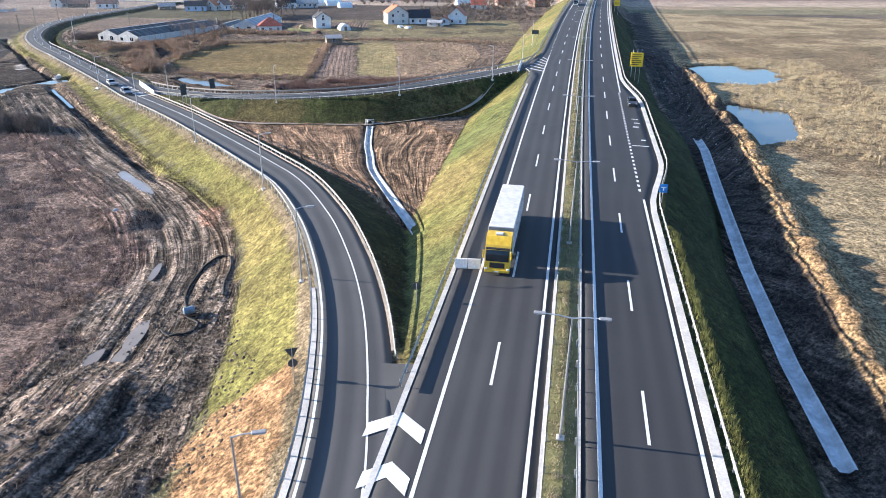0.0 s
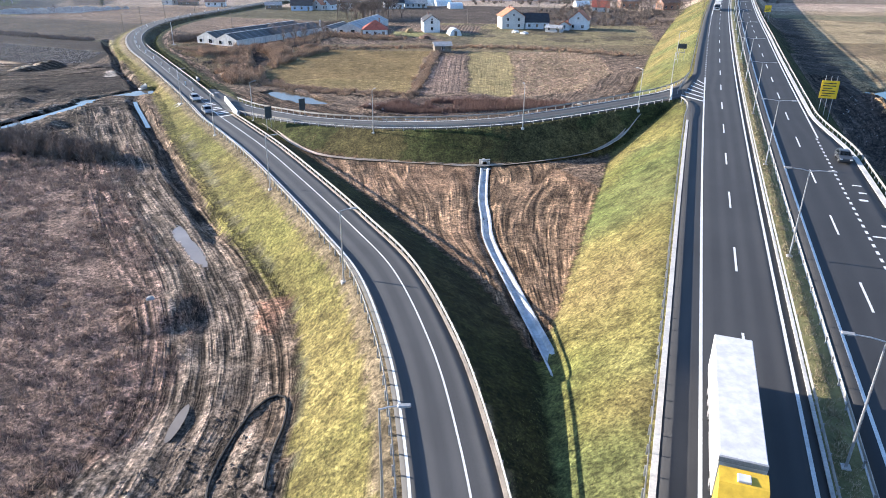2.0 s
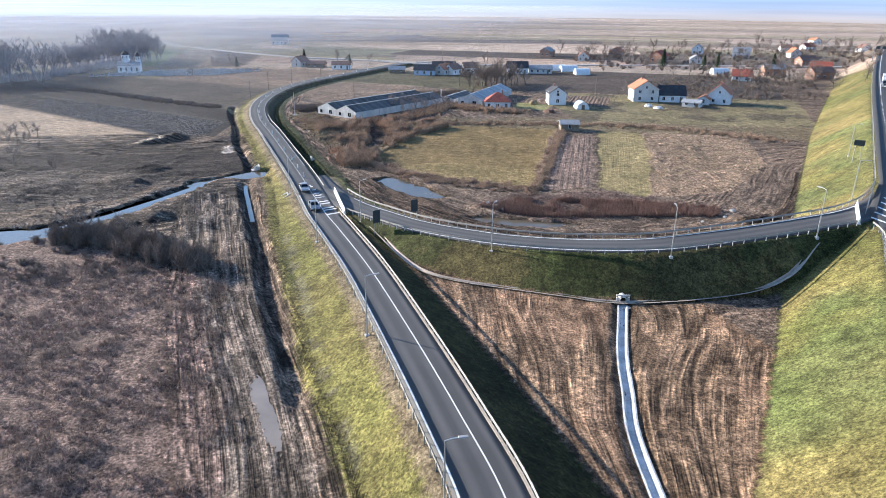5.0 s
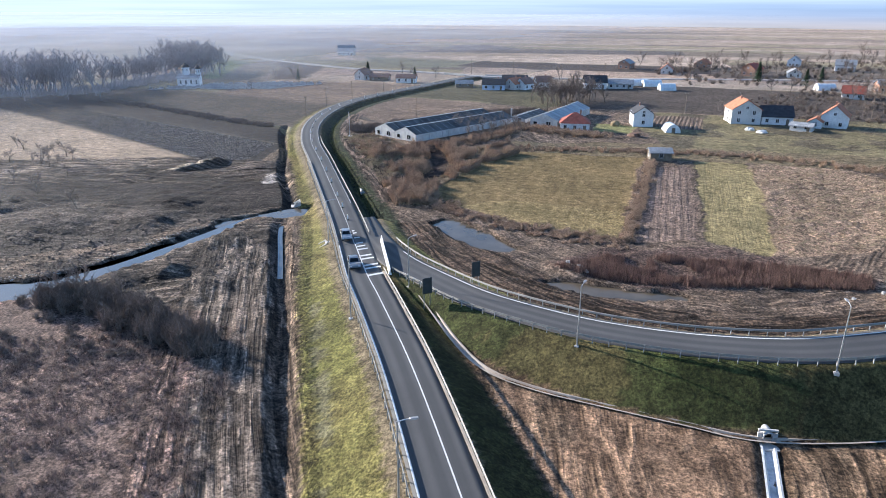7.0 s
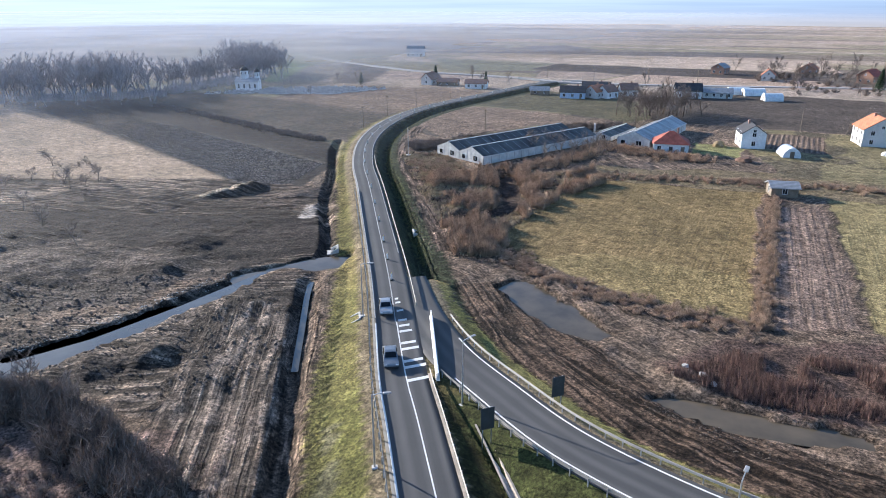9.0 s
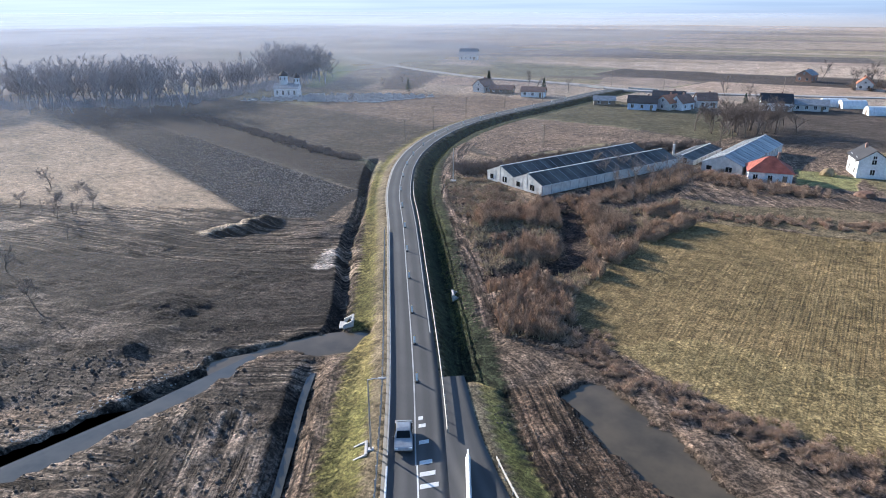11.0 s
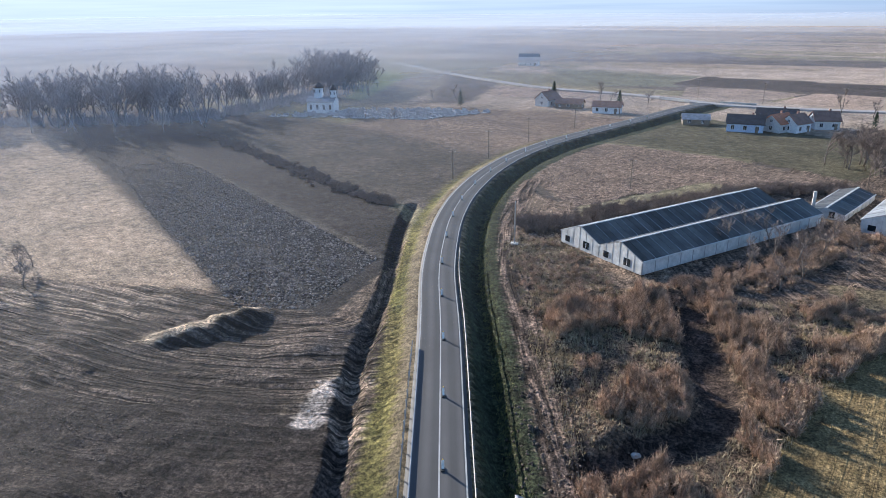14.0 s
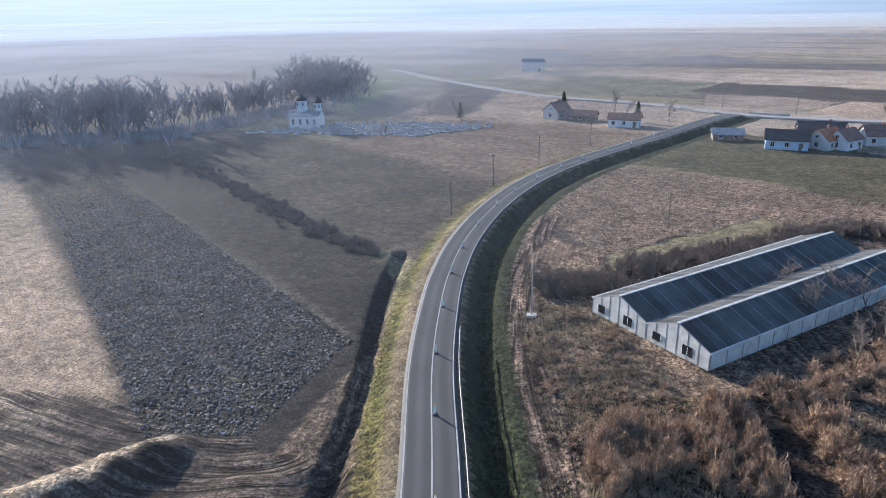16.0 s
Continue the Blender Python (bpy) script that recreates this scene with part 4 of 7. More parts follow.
strip("median", hw_line(22.65), 0.0, 2.1, 0.06, M_VERGE, "rough grass strip of the central reserve", 0.3)
M_CHANNEL = M_CONCRETE_WET
M_GUTTER = surface("dusty_concrete", (0.4, 0.335, 0.27), 0.9, fine=4, coarse=0.3, spread=0.3)


def channel(name, line, half, depth, material, label):
    """A trapezoid channel lining with raised lips."""
    cuts = [(-half - 0.2, 0.1), (-half, 0.12), (-half * 0.5, -depth), (half * 0.5, -depth), (half, 0.12), (half + 0.2, 0.1)]
    lines = [offset_line(line, o, dz) for o, dz in cuts]
    n = len(line)
    v = np.concatenate(lines)
    f = [(k * n + i, (k + 1) * n + i, (k + 1) * n + i + 1, k * n + i + 1) for k in range(len(cuts) - 1) for i in range(n - 1)]
    return tagged(new(name, mesh_from(name, v, f, material)), label, "ditch", kind="structure")


for line, pick in ((CHANNEL, min), (GUTTER_N, np.mean)):
    line[:, 2] = [pick([ground_z(p[0] + o, p[1]) for o in (-1.2, 1.2)]) + 0.04 for p in line]
    line[:, 2] = np.convolve(np.pad(line[:, 2], 4, mode="edge"), np.ones(9) / 9, "valid")
channel("channel_triangle", CHANNEL, 0.55, 0.32, M_CHANNEL, "pale concrete drain channel through brown earth")
channel("channel_foot", GUTTER_N, 0.3, 0.12, M_GUTTER, "slim concrete gutter at the foot of a grass bank")
chan_e = hw_line(east_u, 11, 112, 2.0)
chan_e[:, 2] = -0.32
channel("channel_east", chan_e, 0.7, 0.3, M_CHANNEL, "concrete-lined ditch below the motorway bank")

M_GRAVEL = surface("pale_road", (0.36, 0.33, 0.3), 0.85, fine=4, coarse=0.2, spread=0.2)
CROSS = spline([(-330, 600, 0.3), (-251, 538, 0.4), (-173, 490, 0.5), (-127, 478, 0.6), (-99.5, 468.5, 0.7), (-84, 460.5, 0.75), (-66, 456.5, 0.7), (-23, 461, 0.5), (60, 478, 0.4), (200, 500, 0.3)], 3)
road("road_crossing", CROSS, -2.6, 2.6, M_GRAVEL, "pale country road crossing far fields", thick=0.8)
strip("kerb_far", CROSS[(CROSS[:, 0] > -104) & (CROSS[:, 0] < -86)], 2.8, 3.1, 0.7, M_CONCRETE, "white parapet at the far junction", 1.2)
strip("kerb_far_east", CROSS[(CROSS[:, 0] > -79) & (CROSS[:, 0] < -60)], -3.1, -2.8, 0.7, M_CONCRETE, "white parapet at the far junction", 1.2)

# ---- road markings ----
DASH = mesh_from("dash", *ribbon(np.array([(0, 0, 0), (0, 6, 0)], float), -0.11, 0.11, 0, 0.0), M_PAINT)
DOT = mesh_from("dash_short", *ribbon(np.array([(0, 0, 0), (0, 1, 0)], float), -0.16, 0.16, 0, 0.0), M_PAINT)


def dash_at(me, x, y, z, heading, parent, name="dash", pitch=0.0):
    ob = new(name, me)
    ob.parent = parent
    ob.matrix_basis = pose(x, y, z, pitch, 0, -heading)


def line_mark(name, line, off, width, parent, lift=0.012, paint=None):
    v, f = ribbon(line, off - width / 2, off + width / 2, lift)
    ob = new(name, mesh_from(name, v, f, paint or M_PAINT))
    ob.parent = parent


for u, par in ((18.4, MOTORWAY_W), (29.45, MOTORWAY_E)):
    for k in range(-4, 34):
        s = 18.0 * k + (8.0 if u < 20 else 3.5)
        x, y = hwx(u, s)
        bend = math.degrees(math.atan(2 * 0.00006 * max(0, s - 57)))
        dash_at(DASH, x, y, hwz(s) + 0.012, 20.7 + bend, par, pitch=math.degrees(math.atan(0.0143)) if s < 240 else 0)
for k in range(0, 34):
    s = 54 + 1.9 * k
    dash_at(DOT, *hwx(32.5, s), hwz(s) + 0.014, 20.7, MOTORWAY_E, "dash_short")
for k in range(0, 46):
    s = 168 + 3.0 * k
    dash_at(DOT, *hwx(15.1, s), hwz(s) + 0.014, 20.7 + 0.5, MOTORWAY_W, "dash_short")
    if k < 24:
        dash_at(DOT, *hwx(14.55, s + 1.5), hwz(s) + 0.014, 20.7 + 0.5, MOTORWAY_W, "dash_short")
line_mark("edge_line", hw_line(15.1, -6, 168), 0, 0.26, MOTORWAY_W)
line_mark("edge_line", hw_line(15.1, 310, 640), 0, 0.26, MOTORWAY_W)
line_mark("edge_line", hw_line(21.7), 0, 0.26, MOTORWAY_W)
line_mark("edge_line", hw_line(26.2), 0, 0.26, MOTORWAY_E)
line_mark("edge_line", hw_line(32.75, -85, 54), 0, 0.28, MOTORWAY_E)
line_mark("edge_line", hw_line(32.75, 118, 640), 0, 0.28, MOTORWAY_E)
line_mark("edge_line", WEST[(WEST[:, 1] < 150)], -2.6, 0.2, RAMP)
line_mark("edge_line", WEST[(WEST[:, 1] >= 149) & (WEST[:, 1] < 500)], -2.6, 0.15, RAMP, paint=M_PAINT_WORN)
south = WEST[WEST[:, 1] < 150]
line_mark("centre_line", south, np.interp(south[:, 1], [-60, -12, 0, 60, 130, 150], [1.8, 1.6, 1.1, 1.0, 0.6, 0.2]), 0.15, RAMP, 0.014)
line_mark("centre_line", WEST[(WEST[:, 1] >= 147) & (WEST[:, 1] < 470)], 0.1, 0.15, RAMP, paint=M_PAINT_WORN)
line_mark("edge_line", WEST[(WEST[:, 1] > 172) & (WEST[:, 1] < 500)], 2.6, 0.15, RAMP, paint=M_PAINT_WORN)
line_mark("edge_line", LOOP[(LOOP[:, 0] > -34) & (LOOP[:, 0] < 64)], -2.55, 0.2, LOOP_ROAD)
line_mark("edge_line", LOOP[(LOOP[:, 0] > -28) & (LOOP[:, 0] < 56)], 2.4, 0.2, LOOP_ROAD)


def quad_mark(name, corners, parent, z=None):
    me = mesh_from(name, corners, [tuple(range(len(corners)))], M_PAINT)
    if me.polygons[0].normal.z < 0:
        me.flip_normals()
    ob = new(name, me)
    ob.parent = parent


# arrow-shaped hatching in the southern wedge
for k in range(7):
    s0 = 2.1 - 4.6 * k
    uL, uR = 10.9 + 0.21 * (1.1 - s0), 14.7
    if uR - uL < 0.7:
        break
    mid, up, t = (uL + uR) / 2 + 0.05, 1.25 * (uR - uL) / 3.8, 1.5
    pts = [(uL, s0 - t), (mid, s0 + up - t * 0.8), (uR, s0 - t), (uR, s0), (mid, s0 + up + 0.25), (uL, s0)]
    z = hwz(s0) + 0.012 - 0.02 * 0
    me = mesh_from("chevron", [(*hwx(u, s), z - 0.02 + 0.03) for u, s in pts], [(0, 1, 4, 5), (1, 2, 3, 4)], M_PAINT)
    ob = new("chevron", me)
    ob.parent = MOTORWAY_W
# slanted bars in the northern wedge of the motorway
for k in range(6):
    s0 = 139 + 3.6 * k
    x0, x1 = 10.6 + 0.55 * k, 14.9
    quad_mark("hatch_bar", [(*hwx(x0, s0 + 4.5), hwz(s0) + 0.075), (*hwx(x1, s0), hwz(s0) + 0.075), (*hwx(x1, s0 + 0.9), hwz(s0) + 0.075), (*hwx(x0, s0 + 5.4), hwz(s0) + 0.075)], MOTORWAY_W)
# bars in the western wedge
for k in range(11):
    y0 = 134.5 + 2.1 * k
    i = int(np.argmin(np.abs(WEST[:, 1] - y0)))
    n = normals2(WEST)[i]
    wid = np.interp(k, [0, 10], [3.0, 0.5])
    a = WEST[i, :2] + n * 0.45
    b = WEST[i, :2] + n * (0.45 + wid) + np.array((0.25, -0.35)) * wid * -0.5
    d = np.array((-0.43, 0.9)) * 0.62
    quad_mark("hatch_bar", [(*a, WEST[i, 2] + 0.02), (*b, WEST[i, 2] + 0.02), (*(b + d), WEST[i, 2] + 0.02), (*(a + d), WEST[i, 2] + 0.02)], RAMP)
# painted symbols in the parking bay
for k, (u, s, w, l) in enumerate(((34.2, 88, 1.0, 1.4), (34.6, 91, 0.9, 0.5), (34.4, 94, 1.1, 0.4), (34.9, 79.5, 0.8, 0.6), (34.2, 76, 2.6, 0.35))):
    quad_mark("bay_mark", [(*hwx(u - w / 2, s), hwz(s) + 0.012), (*hwx(u + w / 2, s), hwz(s) + 0.012), (*hwx(u + w / 2, s + l), hwz(s) + 0.012), (*hwx(u - w / 2, s + l), hwz(s) + 0.012)], MOTORWAY_E)

# ---- guard rails ----
POST = bpy.data.meshes.new("post")
bm = box_bm([(-0.06, -0.05, -0.6, 0.06, 0.05, 0.68)], 0.01)
bm.to_mesh(POST)
bm.free()
POST.materials.append(M_STEEL_DULL)


def guard_rail(line, label, every=2.0, posts=True, face=1, cap=300, steel=None):
    """A corrugated steel beam on posts. face: the side, right (1) or left (-1), on which the beam stands proud."""
    prof = [(0.0, 0.76), (0.07, 0.71), (0.07, 0.65), (0.0, 0.61), (0.07, 0.56), (0.07, 0.5), (0.0, 0.45)]
    t = thing("guard_rail", label, "guard rail", group="guard rails", kind="structure")
    lines = [offset_line(line, face * (0.07 + o), dz) for o, dz in prof] + [offset_line(line, face * 0.06, dz) for o, dz in reversed(prof)]
    n, m = len(line), len(lines)
    v = np.concatenate(lines)
    f = [(k * n + i, ((k + 1) % m) * n + i, ((k + 1) % m) * n + i + 1, k * n + i + 1) for k in range(m) for i in range(n - 1)]
    part("rail", mesh_from("rail", v, f, steel or M_RAIL), None, t)
    seg = np.r_[0, np.cumsum(np.linalg.norm(np.diff(line[:, :2], axis=0), axis=1))]
    nn = normals2(line)
    if posts:
        for d in np.arange(0.5, seg[-1], every)[:cap]:
            x, y, z = (np.interp(d, seg, line[:, k]) for k in range(3))
            i = int(np.searchsorted(seg, d)) - 1
            part("post", POST, None, t, at=pose(x, y, z, 0, 0, math.degrees(math.atan2(nn[i, 1], nn[i, 0]))))
    return t


wl = lambda lo, hi: WEST[(WEST[:, 1] >= lo) & (WEST[:, 1] <= hi)]
guard_rail(offset_line(wl(-60, 212), -3.55), "galvanised crash barrier on the outer edge of the slip road", 2.0, face=1)
guard_rail(offset_line(wl(5, 136), 3.4), "galvanised crash barrier on the inner edge of the slip road", 2.0, face=-1)
LO = LOOP[(LOOP[:, 0] >= -38) & (LOOP[:, 1] <= 152)]
guard_rail(offset_line(LO, -3.55), "galvanised crash barrier outside the link road", 2.0, face=1)
guard_rail(offset_line(LOOP[(LOOP[:, 0] >= -29) & (LOOP[:, 0] <= 57.5)], 3.5), "galvanised crash barrier above the grass bank", 2.0, face=-1)
guard_rail(offset_line(wl(152, 242), 3.4), "galvanised crash barrier beside the deep ditch", 2.0, face=-1)
nose = [(*hwx(11.85, s), hwz(s)) for s in np.arange(6, 126, 2.0)] + [(*hwx(u, s), hwz(s)) for u, s in ((12.0, 128), (12.15, 131), (12.0, 134), (11.4, 137), (10.6, 139))]
guard_rail(np.array(nose), "galvanised crash barrier beside the hard shoulder", 2.0, face=1)
guard_rail(np.array([(*hwx(np.interp(s, [146, 170, 230, 640], [9.8, 11.6, 12.0, 12.0]), s), hwz(s)) for s in np.arange(146, 480, 4.0)]), "galvanised crash barrier on the far motorway edge", 2.6, face=1)
guard_rail(hw_line(22.75, -85, 560), "galvanised crash barrier of the central reserve", 3.0, face=-1, cap=180)
guard_rail(hw_line(24.65, -85, 560), "galvanised crash barrier of the central reserve", 3.0, face=1, cap=180)
guard_rail(hw_line(lambda s: 34.45 + layby(s), -60, 480), "galvanised crash barrier on top of the eastern kerb", 2.2, face=-1, cap=200)

# ---- road furniture ----
M_WHITE = surface("white_plastic", (0.78, 0.78, 0.76), 0.5, fine=4, coarse=0.7, spread=0.1, bump=0.04)
M_RED = surface("red_plastic", (0.5, 0.06, 0.04), 0.5, fine=4, coarse=0.7, spread=0.1, bump=0.04)
M_RUBBER = surface("black_rubber", (0.02, 0.02, 0.02), 0.8, fine=6, coarse=1, spread=0.2)
M_SIGN_BACK = surface("dark_sign_board", (0.045, 0.055, 0.06), 0.55, 0.3, fine=3, coarse=0.8, spread=0.2, bump=0.03)
M_SIGN_YELLOW = surface("yellow_sign_board", (0.85, 0.55, 0.02), 0.5, fine=3, coarse=0.5, spread=0.08, bump=0.02)
M_SIGN_BLUE = surface("blue_sign_board", (0.02, 0.2, 0.55), 0.45, fine=3, coarse=0.5, spread=0.08, bump=0.02)
M_INK = surface("dark_lettering", (0.03, 0.03, 0.03), 0.6, fine=4, coarse=1, spread=0.1, bump=0)
M_GLASS_LAMP = surface("lamp_glass", (0.6, 0.62, 0.62), 0.25, 0, fine=4, coarse=1, spread=0.1, bump=0)


def street_lamp(x, y, z, heading, height=7.8, arm=1.1, double=False, label="slim galvanised street lamp on a concrete foot", group="street lamps"):
    """heading: degrees, the way the arm points, from +x."""
    t = thing("street_lamp", label, "street lamp", (x, y, z), heading, group)
    part("foot", box_bm([(-0.28, -0.28, -0.7, 0.28, 0.28, 0.12)], 0.03), M_CONCRETE, t, "square concrete foot")
    part("pole", tube_bm([(0, 0, 0), (0, 0, height * 0.5), (0, 0, height)], [0.1, 0.08, 0.055], 8), M_STEEL, t)
    for sgn in ((1, -1) if double else (1,)):
        part("arm", tube_bm([(0, 0, height - 0.06), (sgn * arm * 0.5, 0, height + 0.08), (sgn * arm, 0, height + 0.1)], [0.05, 0.045, 0.04], 6), M_STEEL, t)
        head = part("lamp_head", box_bm([(min(sgn * (arm - 0.1), sgn * (arm + 0.65)), -0.16, height + 0.05, max(sgn * (arm - 0.1), sgn * (arm + 0.65)), 0.16, height + 0.17)], 0.04), M_STEEL_DULL, t)
        part("lens", box_bm([(min(sgn * (arm + 0.05), sgn * (arm + 0.55)), -0.11, height + 0.03, max(sgn * (arm + 0.05), sgn * (arm + 0.55)), 0.11, height + 0.05)]), M_GLASS_LAMP, head)
    return t


for x, y, dz, head in ((4.2, -10.5, 0, 0), (6.3, 22.4, 0, 5), (0.5, 54.4, 0, 20), (-13.4, 86.2, 0, 28), (-30.3, 119.2, 0, 28), (-46.5, 150, 0, 28)):
    i = int(np.argmin(np.hypot(WEST[:, 0] - x, WEST[:, 1] - y)))
    p = offset_line(WEST, -4.25)[i]
    street_lamp(p[0], p[1], max(ground_z(p[0], p[1]), WEST[i, 2] - 0.75), head)
for x, head in ((-27, 60), (-1.6, 75), (25.6, 92), (50.3, 118)):
    off = offset_line(LOOP, 4.2)
    i = int(np.argmin(np.abs(off[:, 0] - x)))
    street_lamp(off[i, 0], off[i, 1], LOOP[i, 2] - 0.6, head)
for u, s in ((8.0, 160), (7.2, 205)):
    x, y = hwx(u, s)
    street_lamp(x, y, ground_z(x, y), -20)
for k in range(-1, 11):
    s = 3.0 + 32.2 * k
    x, y = hwx(23.65, s)
    street_lamp(x, y, hwz(s) + 0.05, -20.7, 9.2, 1.7, True, "tall double-armed street lamp in the central reserve", "motorway lamps")


def wall_barrier(p, q, z0, z1, height, label):
    """White site barrier of joined moulded blocks, across a closed road."""
    p, q = np.array(p, float), np.array(q, float)
    length = float(np.linalg.norm(q - p))
    t = thing("site_barrier", label, "barrier", (p[0], p[1], z0), math.degrees(math.atan2(q[1] - p[1], q[0] - p[0])), "site barriers")
    n = max(1, round(length / 1.5))
    step = length / n
    w = 0.24
    prof = [(-w, 0), (w, 0), (w, 0.12), (w * 0.45, height * 0.45), (w * 0.3, height), (-w * 0.3, height), (-w * 0.45, height * 0.45), (-w, 0.12)]
    bm = prism_bm(prof, 0.02, step - 0.02)
    me = bpy.data.meshes.new("block")
    bm.to_mesh(me)
    bm.free()
    me.materials.append(M_WHITE)
    tilt = math.degrees(math.atan2(z1 - z0, length))
    for k in range(n):
        part("block", me, None, t, at=pose(k * step, 0, (z1 - z0) * k / n, 0, -tilt, 0))
    return t


wall_barrier((-30.8, 135.8), (-37.6, 151.5), 1.78, 1.62, 1.05, "white moulded barrier closing the link road")
wall_barrier((57.9, 127.2), (61.6, 137.6), 7.3, 7.45, 1.1, "white moulded barrier closing the link road")
wall_barrier(hwx(12.4, 27), hwx(15.0, 27.3), hwz(27), hwz(27), 1.0, "white moulded barrier across the hard shoulder")


def delineator(x, y, z, rz=0.0, label="white plastic lane post on a black rubber foot"):
    t = thing("lane_post", label, "traffic post", (x, y, z), rz, "lane posts")
    part("foot", box_bm([(-0.35, -0.2, 0, 0.35, 0.2, 0.12)], 0.04), M_RUBBER, t, "black rubber foot")
    part("blade", prism_bm([(-0.13, 0.1), (0.13, 0.1), (0.13, 0.85), (0.1, 1.02), (0.04, 1.1), (-0.04, 1.1), (-0.1, 1.02), (-0.13, 0.85)], -0.035, 0.035), M_WHITE, t)
    part("reflector", box_bm([(-0.045, -0.05, 1.1, 0.045, 0.05, 1.2)], 0.01), M_SIGN_YELLOW, t, "yellow reflector")
    return t


proto = None
ws = np.r_[0, np.cumsum(np.linalg.norm(np.diff(WEST[:, :2], axis=0), axis=1))]
s0 = float(np.interp(153.0, WEST[:, 1], ws))
for k in range(27):
    d = s0 + (9.0 if k < 3 else 0) + 13.4 * k - (4.4 * min(k, 3) if k < 4 else 13.2)
    if d > ws[-1] - 45:
        break
    i = int(np.searchsorted(ws, d))
    n = normals2(WEST)[i]
    x, y = WEST[i, :2] + n * 0.45
    rz = math.degrees(math.atan2(n[1], n[0])) + 90
    if proto is None:
        proto = delineator(x, y, WEST[i, 2] + 0.012, rz)
    else:
        copy_thing(proto, pose(x, y, WEST[i, 2] + 0.012, 0, 0, rz))


def board_sign(x, y, z, rz, w, h, low, board, label, posts=2, marks=(), post_over=0.0, name="road_sign", post_mat=None):
    """A board facing local -y, on posts; marks: plain shapes on its face (x0, z0, x1, z1, material)."""
    t = thing(name, label, "sign", (x, y, z), rz)
    part("board", box_bm([(-w / 2, -0.03, low, w / 2, 0.03, low + h)], 0.01), board, t)
    for k in range(posts):
        px = 0 if posts == 1 else -w * 0.32 + k * w * 0.64 / (posts - 1)
        part("post", tube_bm([(px, 0.08, -1.2), (px, 0.08, low + h + post_over)], [0.06, 0.06], 6), post_mat or M_STEEL, t)
    for x0, z0, x1, z1, m in marks:
        part("mark", box_bm([(x0, -0.04, low + z0, x1, -0.03, low + z1)]), m, t)
    return t


bars = tuple((-1.2 + 0.1 * (k % 2), 0.4 + 0.48 * k, (1.1 if k % 3 else 0.5), 0.4 + 0.48 * k + 0.17, M_INK) for k in range(6))
bx, by = hwx(37.6, 146)
board_sign(bx, by, ground_z(bx, by), -20.7, 3.1, 3.4, hwz(146) - ground_z(bx, by) + 1.0, M_SIGN_YELLOW, "tall yellow works information board on three posts", 3, bars, 0.9, "information_board")
bx, by = hwx(37.0, 330)
board_sign(bx, by, ground_z(bx, by), -20.7, 2.6, 2.6, hwz(330) - ground_z(bx, by) + 1.0, M_SIGN_YELLOW, "far yellow works information board on posts", 2, bars[:3], 0.6, "information_board")
bx, by = hwx(34.9, 50.5)
arrow = ((-0.08, 0.25, 0.08, 0.75, M_WHITE), (-0.3, 0.6, 0.3, 0.75, M_WHITE))
board_sign(bx, by, hwz(50.5) - 0.2, -20.7, 0.95, 1.1, 1.5, M_SIGN_BLUE, "small blue parking sign with a white shape", 1, arrow)
board_sign(-22.3, 126.6, 1.5, 40, 1.45, 2.4, 1.9, M_SIGN_BACK, "tall dark direction board on two steel posts", 2)
board_sign(-17.0, 135.0, 1.3, 40, 1.45, 2.4, 1.9, M_SIGN_BACK, "tall dark direction board on two lattice posts", 2)
bx, by = hwx(8.6, 196)
board_sign(bx, by, ground_z(bx, by), -20.7, 2.2, 1.3, 3.6, M_SIGN_BACK, "dark traffic sign board high on the grass bank", 2)


def give_way_pair(x, y, z, rz):
    """Back of a triangular and a round sign on one post."""
    t = thing("give_way_sign", "backs of a triangular and a round sign on one post", "sign", (x, y, z), rz)
    part("post", tube_bm([(0, 0, -0.6), (0, 0, 2.9)], [0.04, 0.04], 6), M_STEEL, t)
    bm = bmesh.new()
    a = [bm.verts.new(v) for v in ((-0.5, 0, 2.9), (0.5, 0, 2.9), (0, 0, 2.05))]
    f = bm.faces.new(a)
    ext = bmesh.ops.extrude_face_region(bm, geom=[f])
    bmesh.ops.translate(bm, vec=(0, 0.03, 0), verts=[v for v in ext["geom"] if isinstance(v, bmesh.types.BMVert)])
    part("triangle", bm, M_SIGN_BACK, t)
    part("disc", tube_bm([(0, 0.0, 1.62), (0, 0.03, 1.62)], [0.36, 0.36], 20), M_SIGN_BACK, t)


give_way_pair(5.6, 4.6, 5.1, 10)


def round_sign(x, y, z, rz):
    t = thing("round_sign", "back of a round sign on a slim post", "sign", (x, y, z), rz)
    part("post", tube_bm([(0, 0, -0.8), (0, 0, 2.6)], [0.04, 0.04], 6), M_STEEL, t)
    part("disc", tube_bm([(0, 0.0, 2.3), (0, 0.03, 2.3)], [0.38, 0.38], 20), M_SIGN_BACK, t)


round_sign(16.4, 14.8, ground_z(16.4, 14.8), 0)


